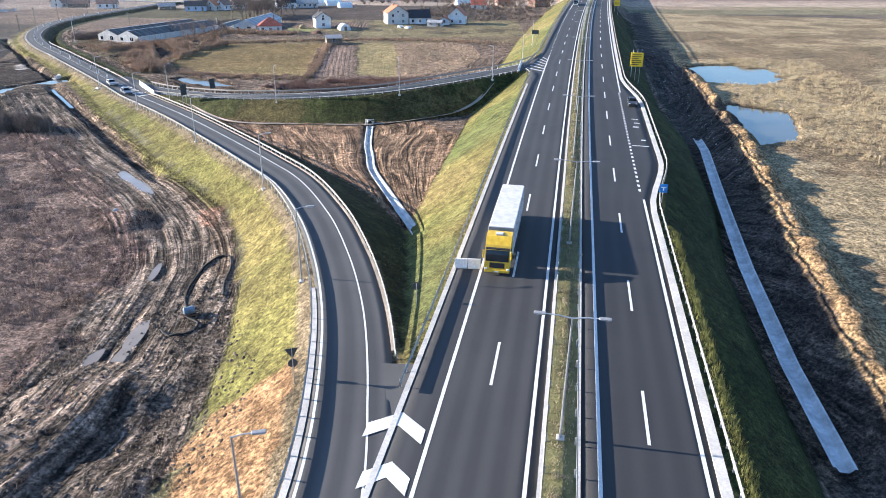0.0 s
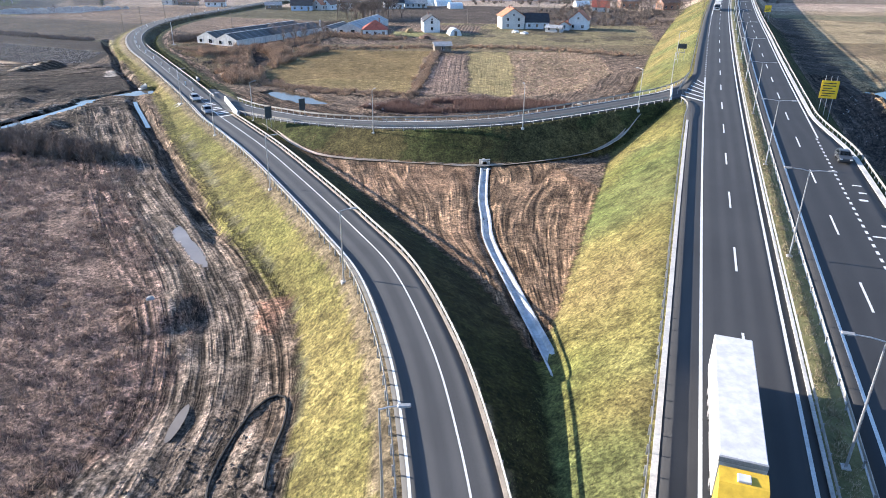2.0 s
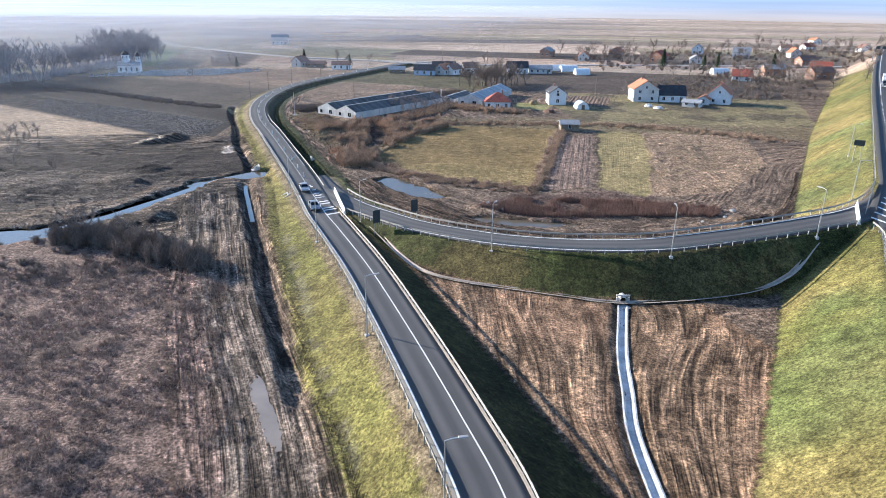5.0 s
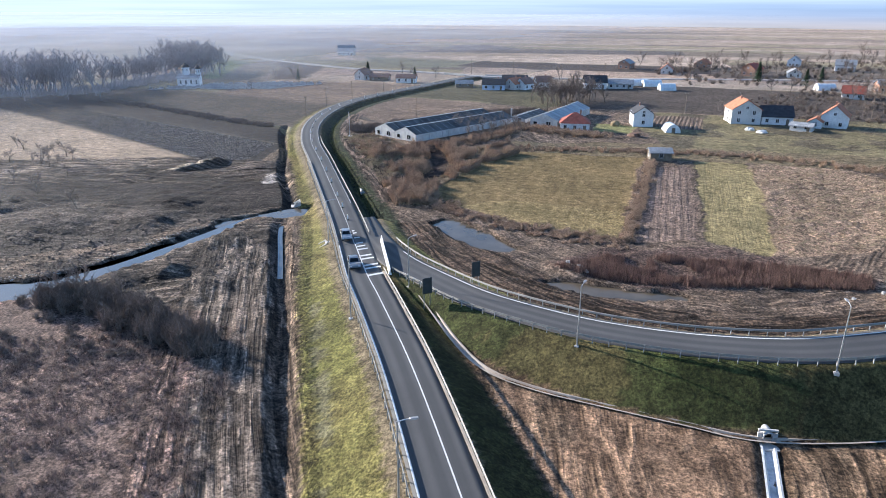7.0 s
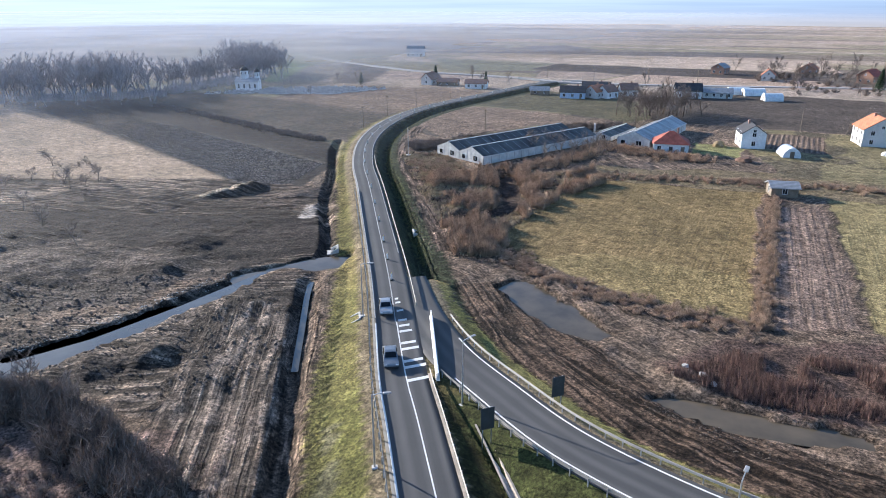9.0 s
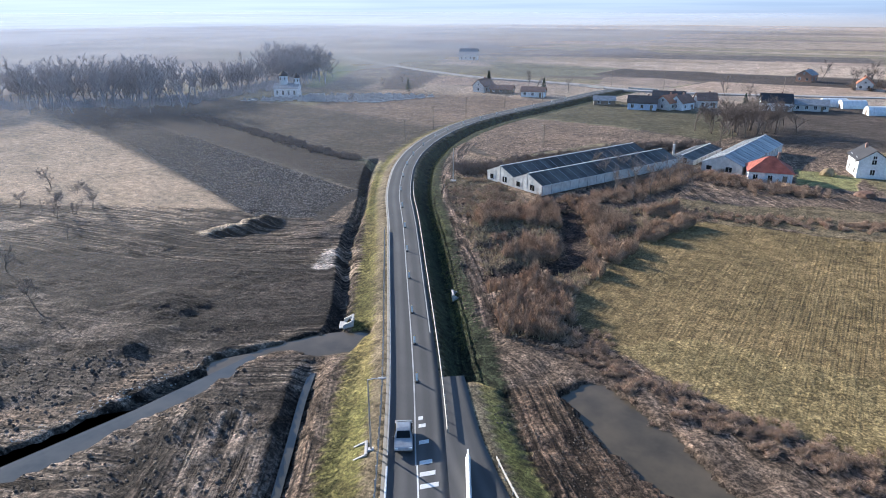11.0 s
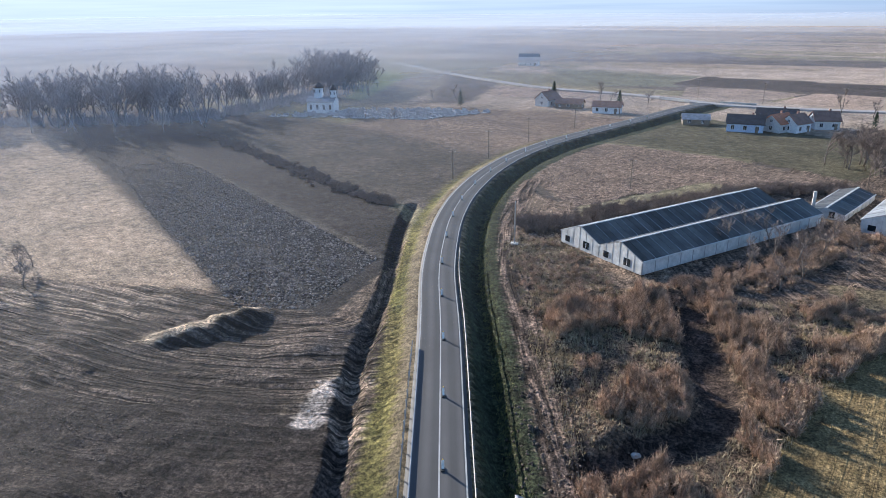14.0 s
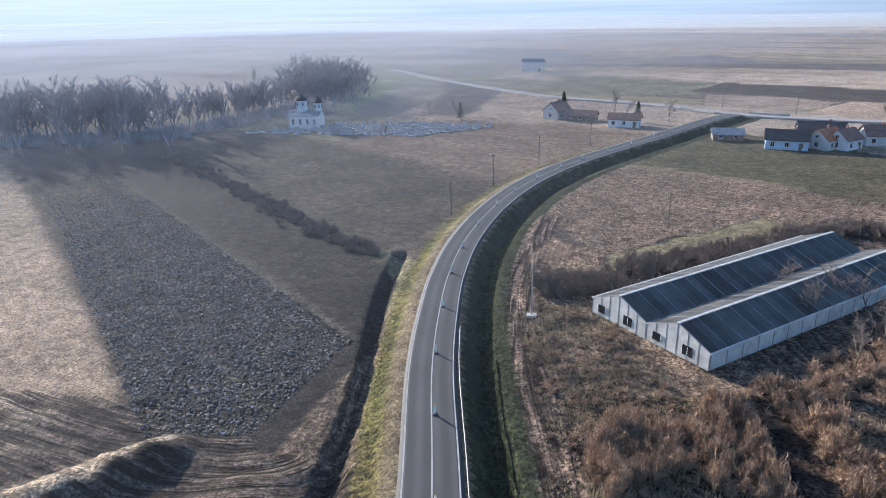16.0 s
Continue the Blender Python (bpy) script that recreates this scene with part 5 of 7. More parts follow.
def gantry(s):
    """Far sign gantry across the southbound carriageway."""
    x, y = hwx(0, s)
    t = thing("sign_gantry", "grey steel sign gantry across the far carriageway", "gantry", (x, y, hwz(s)), -20.7 - 2.5)
    for u in (10.8, 23.6):
        part("leg", box_bm([(u - 0.2, -0.2, -3.0 if u < 12 else -0.1, u + 0.2, 0.2, 7.2)], 0.03), M_STEEL_DULL, t)
    part("beam", box_bm([(10.8, -0.3, 6.4, 23.6, 0.3, 6.6), (10.8, -0.3, 7.4, 23.6, 0.3, 7.6)] + [(10.8 + 1.6 * k, -0.25, 6.6, 10.95 + 1.6 * k, 0.25, 7.4) for k in range(8)]), M_STEEL_DULL, t)
    for k in range(4):
        part("panel", box_bm([(11.5 + 3 * k, -0.4, 6.3, 13.4 + 3 * k, -0.32, 7.9)], 0.02), M_SIGN_BACK, t)


gantry(478)

# ---- culverts, drains and loose concrete ----
t = thing("culvert", "round concrete culvert mouth in a pale headwall", "culvert", (19.1, 106.9, -0.25), 5)
t.scale = (0.75, 0.75, 0.75)
bm = bmesh.new()
segs, ro, ri = 20, 0.75, 0.6
rings = []
for r, y in ((ro, -0.5), (ri, -0.5), (ri, 3.0), (ro, 3.0)):
    rings.append([bm.verts.new((r * math.cos(2 * math.pi * k / segs), y, 0.75 + r * math.sin(2 * math.pi * k / segs))) for k in range(segs)])
for a, b in zip(rings, rings[1:] + rings[:1]):
    for k in range(segs):
        bm.faces.new((a[k], b[k], b[(k + 1) % segs], a[(k + 1) % segs]))
part("pipe", bm, M_CONCRETE, t)
part("headwall", box_bm([(-1.3, -0.15, -0.3, -0.7, 0.2, 1.2), (0.7, -0.15, -0.3, 1.3, 0.2, 1.2), (-1.3, -0.15, 1.45, 1.3, 0.2, 1.75)], 0.03), M_CONCRETE, t)
part("apron", box_bm([(-1.2, -2.2, -0.25, 1.2, -0.5, -0.05)], 0.03), M_CONCRETE, t)
# near-black plate added deep in the pipe to stand for its inner shade
M_PIPE_SHADE = surface("pipe_shade_black", (0.015, 0.015, 0.014), 0.9, bump=0)
part("pipe_shade_plate", box_bm([(-0.62, 2.6, 0.1, 0.62, 2.7, 1.4)]), M_PIPE_SHADE, t)


def outfall(x, y, z, rz, label):
    t = thing("culvert_outfall", label, "culvert", (x, y, z), rz, "outfalls")
    part("slab", box_bm([(-1.1, -0.15, -0.5, 1.1, 0.15, 0.75)], 0.04), M_CONCRETE, t)
    part("wing", prism_bm([(-1.3, -0.5), (0, -0.5), (0, 0.7), (-1.3, 0.05)], -1.15, -0.95), M_CONCRETE, t)
    part("wing", prism_bm([(-1.3, -0.5), (0, -0.5), (0, 0.7), (-1.3, 0.05)], 0.95, 1.15), M_CONCRETE, t)
    part("apron", box_bm([(-1.0, -1.9, -0.5, 1.0, -0.15, -0.35)], 0.02), M_CONCRETE, t)


outfall(-64.6, 174.9, 0.1, -62, "pale concrete outfall sliding into the pool")
outfall(-56.0, 190.4, -0.8, 118, "pale concrete outfall in the shaded ditch")
outfall(-47.5, 149.4, 0.6, -62, "small broken concrete outfall on the grass bank")


# ---- hose and pump beside the mud track ----
t = thing("site_pump", "small blue-grey site pump in a muddy hollow", "pump", (-6.0, 26.0, ground_z(-6, 26)), 20)
M_PUMP = surface("pump_paint", (0.16, 0.22, 0.28), 0.5, 0.2, fine=5, coarse=1, spread=0.25)
part("tank", tube_bm([(-0.6, 0, 0.55), (-0.5, 0, 0.55), (0.5, 0, 0.55), (0.6, 0, 0.55)], [0.25, 0.42, 0.42, 0.25], 14), M_PUMP, t)
part("skid", box_bm([(-0.8, -0.45, 0.0, 0.8, -0.33, 0.12), (-0.8, 0.33, 0.0, 0.8, 0.45, 0.12), (-0.3, -0.4, 0.1, -0.2, 0.4, 0.25), (0.2, -0.4, 0.1, 0.3, 0.4, 0.25)], 0.01), M_RUST, t)
hp = spline([(-6.3, 26.5, 0), (-7.2, 31, 0), (-6.4, 37, 0), (-5.0, 40.2, 0), (-3.5, 40.3, 0), (-3.0, 37.5, 0), (-3.2, 33, 0), (-3.0, 29.5, 0)], 0.8)
hose = tagged(new("hose"), "black hose looped over muddy ground", "hose")
part("hose_line", tube_bm([(x, y, ground_z(x, y) + 0.1) for x, y, _ in hp], [0.11] * len(hp), 6), M_RUBBER, hose)
hp = spline([(-6.2, 25.4, 0), (-4.9, 24.2, 0), (-5.4, 22.6, 0), (-7.4, 22.2, 0), (-8.4, 23.4, 0)], 0.6)
hose2 = tagged(new("hose"), "black suction hose coiled by the pump", "hose")
part("hose_line", tube_bm([(x, y, ground_z(x, y) + 0.1) for x, y, _ in hp], [0.11] * len(hp), 6), M_RUBBER, hose2)


# ---- vehicles ----
def paint(name, colour, rough=0.3, metal=0.0):
    return surface(name, colour, rough, metal, fine=2, coarse=0.6, spread=0.06, bump=0.01)


M_YELLOW = paint("yellow_cab_paint", (0.62, 0.4, 0.04))
M_TARP = surface("white_trailer_sheet", (0.56, 0.55, 0.54), 0.6, fine=1.5, coarse=0.4, spread=0.08, bump=0.2, dist=0.05)
M_DARKGLASS = surface("dark_window_glass", (0.015, 0.02, 0.025), 0.08, 0, fine=1, coarse=0.3, spread=0.1, bump=0)
M_BLACK = surface("black_trim", (0.02, 0.02, 0.022), 0.5, fine=3, coarse=1, spread=0.15, bump=0.02)
M_LIGHT = surface("headlight_glass", (0.7, 0.72, 0.75), 0.15, 0, bump=0)
M_TAIL = surface("tail_light", (0.4, 0.02, 0.015), 0.3, 0, bump=0)
M_TYRE = surface("tyre", (0.02, 0.02, 0.02), 0.85, fine=8, coarse=1, spread=0.2)
M_RIM = surface("rim", (0.5, 0.5, 0.5), 0.35, 0.8, fine=5, coarse=1, spread=0.1, bump=0)


def wheel(parent, x, y, r, w):
    o = part("wheel", tube_bm([(x - w / 2, y, r), (x - w / 2 + 0.03, y, r), (x + w / 2 - 0.03, y, r), (x + w / 2, y, r)], [r * 0.88, r, r, r * 0.88], 18), M_TYRE, parent)
    sgn = 1 if x > 0 else -1
    part("rim", tube_bm([(x + sgn * w / 2 - sgn * 0.02, y, r), (x + sgn * w / 2 + sgn * 0.015, y, r)], [r * 0.58, r * 0.5], 14), M_RIM, o)


def truck(x, y, z, rz, cab_mat, label):
    """Tractor and box trailer; it drives towards local -y, its front at y = 0."""
    t = thing("truck", label, "truck", (x, y, z), rz)
    W = 1.25
    cab = part("cab", prism_bm([(0.0, 0.45), (0.0, 1.35), (0.12, 2.2), (0.42, 3.05), (1.1, 3.7), (2.2, 3.85), (2.2, 0.95), (1.75, 0.7), (1.3, 0.45)], -W, W), cab_mat, t)
    part("windscreen", prism_bm([(-0.012, 1.5), (0.105, 2.19), (0.3, 2.7), (0.34, 2.7), (0.14, 2.18), (0.02, 1.5)], -W + 0.12, W - 0.12), M_DARKGLASS, cab)
    part("visor", box_bm([(-W + 0.1, 0.02, 2.74, W - 0.1, 0.34, 2.84)], 0.02), M_BLACK, cab)
    part("grille", box_bm([(-0.75, -0.03, 0.8, 0.75, 0.02, 1.35)], 0.02), M_BLACK, cab)
    part("bumper", box_bm([(-W, -0.12, 0.32, W, 0.1, 0.62)], 0.05), cab_mat, cab)
    part("roof_hatch", box_bm([(-0.35, 1.25, 3.72, 0.35, 1.85, 3.9)], 0.03), M_TARP, cab)
    for sx in (-1, 1):
        part("headlight", box_bm([(sx * 1.15 - 0.2 if sx > 0 else -1.2, -0.14, 0.62, 1.2 if sx > 0 else -0.95, -0.02, 0.82)], 0.03), M_LIGHT, cab)
        part("side_window", box_bm([(sx * W - 0.012, 0.45, 1.75, sx * W + 0.012, 1.25, 2.5)], 0.005), M_DARKGLASS, cab)
        part("mirror", box_bm([(sx * 1.36 - 0.09, -0.05, 1.8, sx * 1.36 + 0.09, 0.1, 2.6)], 0.03), cab_mat, cab)
    trailer = part("trailer", box_bm([(-1.28, 2.75, 1.1, 1.28, 16.4, 4.0)], 0.05), M_TARP, t, "white sheeted trailer")
    part("front_band", box_bm([(-1.285, 2.735, 3.65, 1.285, 2.9, 4.01)], 0.02), M_STEEL_DULL, trailer)
    for k in range(9):
        for sx in (-1, 1):
            part("strap", box_bm([(sx * 1.285 - 0.015, 3.6 + 1.45 * k, 1.15, sx * 1.285 + 0.015, 3.65 + 1.45 * k, 3.9)]), M_STEEL_DULL, trailer)
    part("underrun", box_bm([(-1.2, 5.6, 0.5, -1.15, 9.4, 1.0), (1.15, 5.6, 0.5, 1.2, 9.4, 1.0)], 0.01), M_STEEL_DULL, t)
    part("chassis", box_bm([(-0.45, 0.6, 0.65, 0.45, 16.2, 1.1)], 0.02), M_BLACK, t)
    for sx in (-1.05, 1.05):
        for yy in (1.2, 4.6, 11.5, 12.8, 14.1):
            wheel(t, sx, yy, 0.5, 0.35)
    part("plate", box_bm([(-0.26, -0.135, 0.4, 0.26, -0.12, 0.51)]), M_WHITE, cab)
    return t


tx, ty = hwx(16.75, 26)
truck(tx, ty, hwz(26) + 0.012, -20.7, M_YELLOW, "yellow lorry with a white sheeted trailer on the motorway")
tx, ty = hwx(16.75, 336)
truck(tx, ty, hwz(336) + 0.012, -22.7, M_TARP, "far white lorry on the motorway")


def car(x, y, z, rz, colour, label):
    """A hatchback facing local -y."""
    t = thing("car", label, "car", (x, y, z), rz, "cars")
    L, W = 4.3, 0.88
    prof = [(0.0, 0.35), (0.0, 0.62), (0.1, 0.78), (1.15, 0.95), (1.95, 1.4), (2.4, 1.48), (3.3, 1.46), (3.95, 1.1), (4.25, 1.02), (4.3, 0.6), (4.25, 0.35)]
    bm = prism_bm([(a, b) for a, b in prof], -W, W)
    for v in bm.verts:
        if v.co.z > 1.0:
            v.co.x *= 1 - 0.26 * (v.co.z - 1.0) / 0.48
    bmesh.ops.bevel(bm, geom=bm.edges[:], offset=0.05, segments=2, affect="EDGES", clamp_overlap=True)
    body = part("body", bm, colour, t)
    f = lambda zz: W * (1 - 0.26 * max(0, zz - 1.0) / 0.48)

    def pane(name, pts):
        bm = bmesh.new()
        bm.faces.new([bm.verts.new(p) for p in pts])
        ext = bmesh.ops.solidify(bm, geom=bm.faces[:], thickness=0.015)
        part(name, bm, M_DARKGLASS, t)
    pane("windscreen", [(-0.68, 1.22, 1.02), (0.68, 1.22, 1.02), (0.6, 1.88, 1.4), (-0.6, 1.88, 1.4)])
    pane("rear_window", [(-0.6, 3.4, 1.44), (0.6, 3.4, 1.44), (0.66, 3.93, 1.14), (-0.66, 3.93, 1.14)])
    for sx in (-1, 1):
        pane("side_window", [(sx * (f(1.03) + 0.012), 1.5, 1.03), (sx * (f(1.03) + 0.012), 3.7, 1.03), (sx * (f(1.36) + 0.012), 3.2, 1.36), (sx * (f(1.36) + 0.012), 2.05, 1.36)])
        part("headlight", box_bm([(sx * 0.66 - 0.17, -0.02, 0.6, sx * 0.66 + 0.17, 0.1, 0.75)], 0.02), M_LIGHT, t)
        part("tail_light", box_bm([(sx * 0.72 - 0.12, 4.2, 0.75, sx * 0.72 + 0.12, 4.31, 0.98)], 0.02), M_TAIL, t)
        part("mirror", box_bm([(sx * 0.98 - 0.09, 1.35, 0.95, sx * 0.98 + 0.09, 1.5, 1.1)], 0.03), M_BLACK, t)
        for yy in (0.85, 3.4):
            wheel(t, sx * 0.78, yy, 0.32, 0.2)
    part("bumper", box_bm([(-0.85, -0.04, 0.28, 0.85, 0.1, 0.45)], 0.03), M_BLACK, t)
    return t


M_CAR1, M_CAR2, M_CAR3 = paint("silver_car_paint", (0.35, 0.36, 0.37), 0.3, 0.4), paint("grey_car_paint", (0.2, 0.22, 0.24), 0.3, 0.4), paint("dark_car_paint", (0.05, 0.055, 0.06), 0.3, 0.3)


def car_on_west(x, y, colour, label):
    i = int(np.argmin(np.hypot(WEST[:, 0] - x, WEST[:, 1] - y)))
    n = normals2(WEST)[i]
    p = WEST[i, :2] - n * 1.05
    car(p[0], p[1], WEST[i, 2] + 0.01, math.degrees(math.atan2(n[1], n[0])), colour, label)


car_on_west(-44.8, 149.6, M_CAR1, "silver hatchback on the country road")
car_on_west(-37.0, 136.6, M_CAR2, "grey hatchback on the country road")
cx, cy = hwx(34.6, 104)
car(cx, cy, hwz(104) + 0.01, -20.7, M_CAR3, "dark car parked in the motorway bay")


# ---- stones along the canal and spoil ----
M_STONE = surface("pale_stone", (0.42, 0.4, 0.37), 0.9, fine=3, coarse=0.8, spread=0.3, bump=0.4, dist=0.05)


def boulder(x, y, r, label="pale boulder on muddy ground"):
    bm = bmesh.new()
    bmesh.ops.create_icosphere(bm, subdivisions=2, radius=r)
    k = random.uniform(0, 50)
    for v in bm.verts:
        v.co *= 0.75 + 0.5 * noise.noise(v.co / r * 1.1 + Vector((k, 0, 0)))
        v.co.z *= 0.7
    me = bpy.data.meshes.new("boulder")
    bm.to_mesh(me)
    bm.free()
    me.materials.append(M_STONE)
    ob = tagged(new("boulder", me), label, "stone", "boulders")
    ob.matrix_basis = pose(x, y, ground_z(x, y) + r * 0.25, 0, 0, random.uniform(0, 360))


for x, y, r in ((46.5, 156.5, 0.8), (47.6, 152.4, 0.5), (-2.2, 149, 0.6), (-1.0, 147.9, 0.5), (-4.2, 150.3, 0.55), (43.2, 149.5, 0.5), (-20.5, 56.3, 0.6), (38.5, 147.2, 0.45), (-48.5, 203, 0.6)):
    boulder(x, y, r)

# ---- houses and farm buildings ----
def wall_mat(name, c):
    return surface(name, c, 0.85, fine=2.5, coarse=0.3, spread=0.1, bump=0.1)


M_WALL_WHITE, M_WALL_CREAM, M_WALL_BLUE = wall_mat("white_plaster", (0.72, 0.73, 0.74)), wall_mat("grey_white_plaster", (0.6, 0.59, 0.57)), wall_mat("pale_blue_plaster", (0.5, 0.6, 0.75))
M_WALL_BRICK = wall_mat("brick_plaster", (0.35, 0.2, 0.14))


def tile_material(name, colour):
    """Roof tiles: courses across the slope and piece-to-piece tone."""
    m, nt, b = nodes_of(name, 0.8, 0, 0.3)
    w = nt.nodes.new("ShaderNodeTexWave")
    w.bands_direction = "Z"
    w.inputs["Scale"].default_value, w.inputs["Distortion"].default_value = 1.6, 0.4
    nt.links.new(nt.nodes.new("ShaderNodeNewGeometry").outputs["Position"], w.inputs["Vector"])
    c = mix_node(nt, "MULTIPLY", 1.0, ramp_node(nt, noise_node(nt, 0.7, 8), [(0.3, tuple(k * 0.7 for k in colour)), (0.7, tuple(min(1, k * 1.25) for k in colour))]),
                 ramp_node(nt, w.outputs[0], [(0.0, (0.72, 0.72, 0.72)), (0.6, (1.08, 1.08, 1.08))]))
    nt.links.new(c, b.inputs["Base Color"])
    bump_node(nt, w.outputs[0], 0.4, 0.05, b)
    return m


M_ROOF_ORANGE, M_ROOF_RED, M_ROOF_DARK, M_ROOF_BROWN = tile_material("orange_tiles", (0.43, 0.175, 0.095)), tile_material("red_tiles", (0.33, 0.095, 0.065)), tile_material("dark_tiles", (0.05, 0.05, 0.055)), tile_material("brown_tiles", (0.22, 0.13, 0.1))
M_ROOF_GREY = tile_material("grey_sheet_roof", (0.3, 0.31, 0.32))
M_FRAME = surface("white_window_frame", (0.7, 0.7, 0.7), 0.5, bump=0)
M_BRICKC = surface("chimney_brick", (0.35, 0.2, 0.15), 0.9, fine=6, coarse=1.5, spread=0.3)
M_WOOD = surface("weathered_timber", (0.2, 0.16, 0.12), 0.85, fine=6, coarse=0.8, spread=0.3)


def window(parent, wall, along, z, w=1.0, h=1.3):
    """A window on a wall; wall: (origin, along unit, outward unit) in the house's own space."""
    o, a, n = wall
    c = Vector(o) + Vector((*a, 0)) * along + Vector((0, 0, z))
    m = Matrix.Translation(c) @ Matrix(((a[0], n[0], 0), (a[1], n[1], 0), (0, 0, 1))).to_4x4()
    f = part("window", box_bm([(-w / 2 - 0.1, -0.03, -0.1, w / 2 + 0.1, 0.05, 0), (-w / 2 - 0.1, -0.03, h, w / 2 + 0.1, 0.05, h + 0.1), (-w / 2 - 0.1, -0.03, 0, -w / 2, 0.05, h), (w / 2, -0.03, 0, w / 2 + 0.1, 0.05, h), (-0.04, -0.03, 0, 0.04, 0.05, h)]), M_FRAME, parent, at=m)
    part("pane", box_bm([(-w / 2, -0.02, 0, w / 2, 0.02, h)]), M_DARKGLASS, f)


def house(x, y, rz, w, d, hw, hr, wall, roof, label, hip=False, chimney=True, storeys=1, name="house", over=0.45, wing=None):
    """w along local x (gable ends face +-x ... ridge along local x), d deep along y, walls hw high, ridge hr above them."""
    t = thing(name, label, "house" if name == "house" else name.split("_")[-1], (x, y, ground_z(x, y) - 0.1), rz)
    if hip:
        body = part("wall", box_bm([(-w / 2, -d / 2, 0, w / 2, d / 2, hw)]), wall, t)
        bm = bmesh.new()
        k = min(d / 2, w / 2 - 0.3)
        e = [bm.verts.new(p) for p in ((-w / 2 - over, -d / 2 - over, hw - 0.1), (w / 2 + over, -d / 2 - over, hw - 0.1), (w / 2 + over, d / 2 + over, hw - 0.1), (-w / 2 - over, d / 2 + over, hw - 0.1))]
        r = [bm.verts.new(p) for p in ((-w / 2 + k, 0, hw + hr), (w / 2 - k, 0, hw + hr))]
        for f in ((e[0], e[1], r[1], r[0]), (e[1], e[2], r[1]), (e[2], e[3], r[0], r[1]), (e[3], e[0], r[0]), (e[3], e[2], e[1], e[0])):
            bm.faces.new(f)
        part("roof", bm, roof, t)
    else:
        part("wall", prism_bm([(-d / 2, 0), (d / 2, 0), (d / 2, hw), (0, hw + hr), (-d / 2, hw)], -w / 2, w / 2), wall, t)
        sl = hr / (d / 2)
        part("roof", prism_bm([(-d / 2 - over, hw - over * sl + 0.05), (0, hw + hr + 0.05), (d / 2 + over, hw - over * sl + 0.05), (d / 2 + over, hw - over * sl + 0.25), (0, hw + hr + 0.27), (-d / 2 - over, hw - over * sl + 0.25)], -w / 2 - over, w / 2 + over), roof, t)
    if chimney:
        part("chimney", box_bm([(w * 0.15, 0.3, hw + hr * 0.4, w * 0.15 + 0.6, 0.9, hw + hr + 0.9)], 0.03), M_BRICKC, t)
    for st in range(storeys):
        zz = 0.95 + st * 2.7
        if zz + 1.3 > hw + 0.4:
            break
        for wl_, n_, length in ((((-w / 2, -d / 2, 0), (1, 0), (0, -1)), max(1, int(w / 3.2)), w), (((-w / 2, d / 2, 0), (1, 0), (0, 1)), max(1, int(w / 3.2)), w), (((-w / 2, -d / 2, 0), (0, 1), (-1, 0)), max(1, int(d / 3.6)), d), (((w / 2, -d / 2, 0), (0, 1), (1, 0)), max(1, int(d / 3.6)), d)):
            for k in range(n_):
                window(t, wl_, length * (k + 0.5) / n_, zz)
    if not hip and hr > 2.2:
        for sx in (-1, 1):
            window(t, ((sx * w / 2, 0, 0), (0, 1), (sx, 0)), 0, hw + 0.25, 0.8, 0.9)
    part("door", box_bm([(w * 0.28, -d / 2 - 0.06, 0, w * 0.28 + 0.95, -d / 2 + 0.02, 2.05)], 0.01), M_WOOD, t)
    return t


house(11.6, 303.0, 98, 9.5, 7.0, 4.6, 2.4, M_WALL_WHITE, M_ROOF_DARK, "white two-storey house with a dark gable roof", storeys=2)
house(-11.5, 287.5, 4, 10.0, 9.0, 3.0, 3.2, M_WALL_WHITE, M_ROOF_RED, "low white house with a red hipped roof", hip=True)
house(48.7, 318.5, 96, 10.5, 10.4, 5.4, 3.4, M_WALL_CREAM, M_ROOF_ORANGE, "large grey-white house with an orange gable roof", storeys=2)
house(60.2, 319.0, 3, 10.8, 8.0, 3.2, 3.3, M_WALL_WHITE, M_ROOF_DARK, "long barn with a dark tiled roof", name="barn", chimney=False)
house(80.0, 316.5, 70, 9.0, 8.5, 4.4, 3.6, M_WALL_WHITE, M_ROOF_ORANGE, "white house with a steep orange roof", storeys=2)
house(73.0, 313.5, 70, 6.0, 4.5, 2.4, 1.3, M_WALL_WHITE, M_ROOF_ORANGE, "low annexe with an orange roof", name="annexe", chimney=False)
house(66.5, 304.5, -25, 7.0, 5.0, 1.9, 0.9, M_WALL_CREAM, M_ROOF_GREY, "low tumbledown shed with a pale sheet roof", name="shed", chimney=False)
house(15.2, 243.6, 8, 5.8, 5.0, 2.3, 0.9, M_WOOD, M_ROOF_GREY, "grey timber field shed beside a ploughed plot", name="shed", chimney=False)
house(-9, 416.5, 8, 11.5, 8.5, 3.6, 3.0, M_WALL_WHITE, M_ROOF_DARK, "white farmhouse with a dark roof", storeys=1)
house(4, 421, 5, 13, 7, 2.6, 1.8, M_WALL_CREAM, M_ROOF_GREY, "long grey farm shed beside a white house", name="shed", chimney=False)
house(-59.5, 397.5, 5, 11.5, 7, 3.0, 2.4, M_WALL_BLUE, M_ROOF_DARK, "long pale blue house with a dark roof")
house(-49.5, 402.0, 60, 8.5, 7, 3.2, 2.6, M_WALL_CREAM, M_ROOF_ORANGE, "small house with an orange roof end")
house(-44.5, 403.5, 60, 8, 6.5, 3.2, 2.6, M_WALL_WHITE, M_ROOF_BROWN, "small white house with a brown roof")
house(-51.0, 413.0, 8, 13, 8, 3.6, 2.4, M_WALL_WHITE, M_ROOF_DARK, "white house with a dark roof behind a yard")
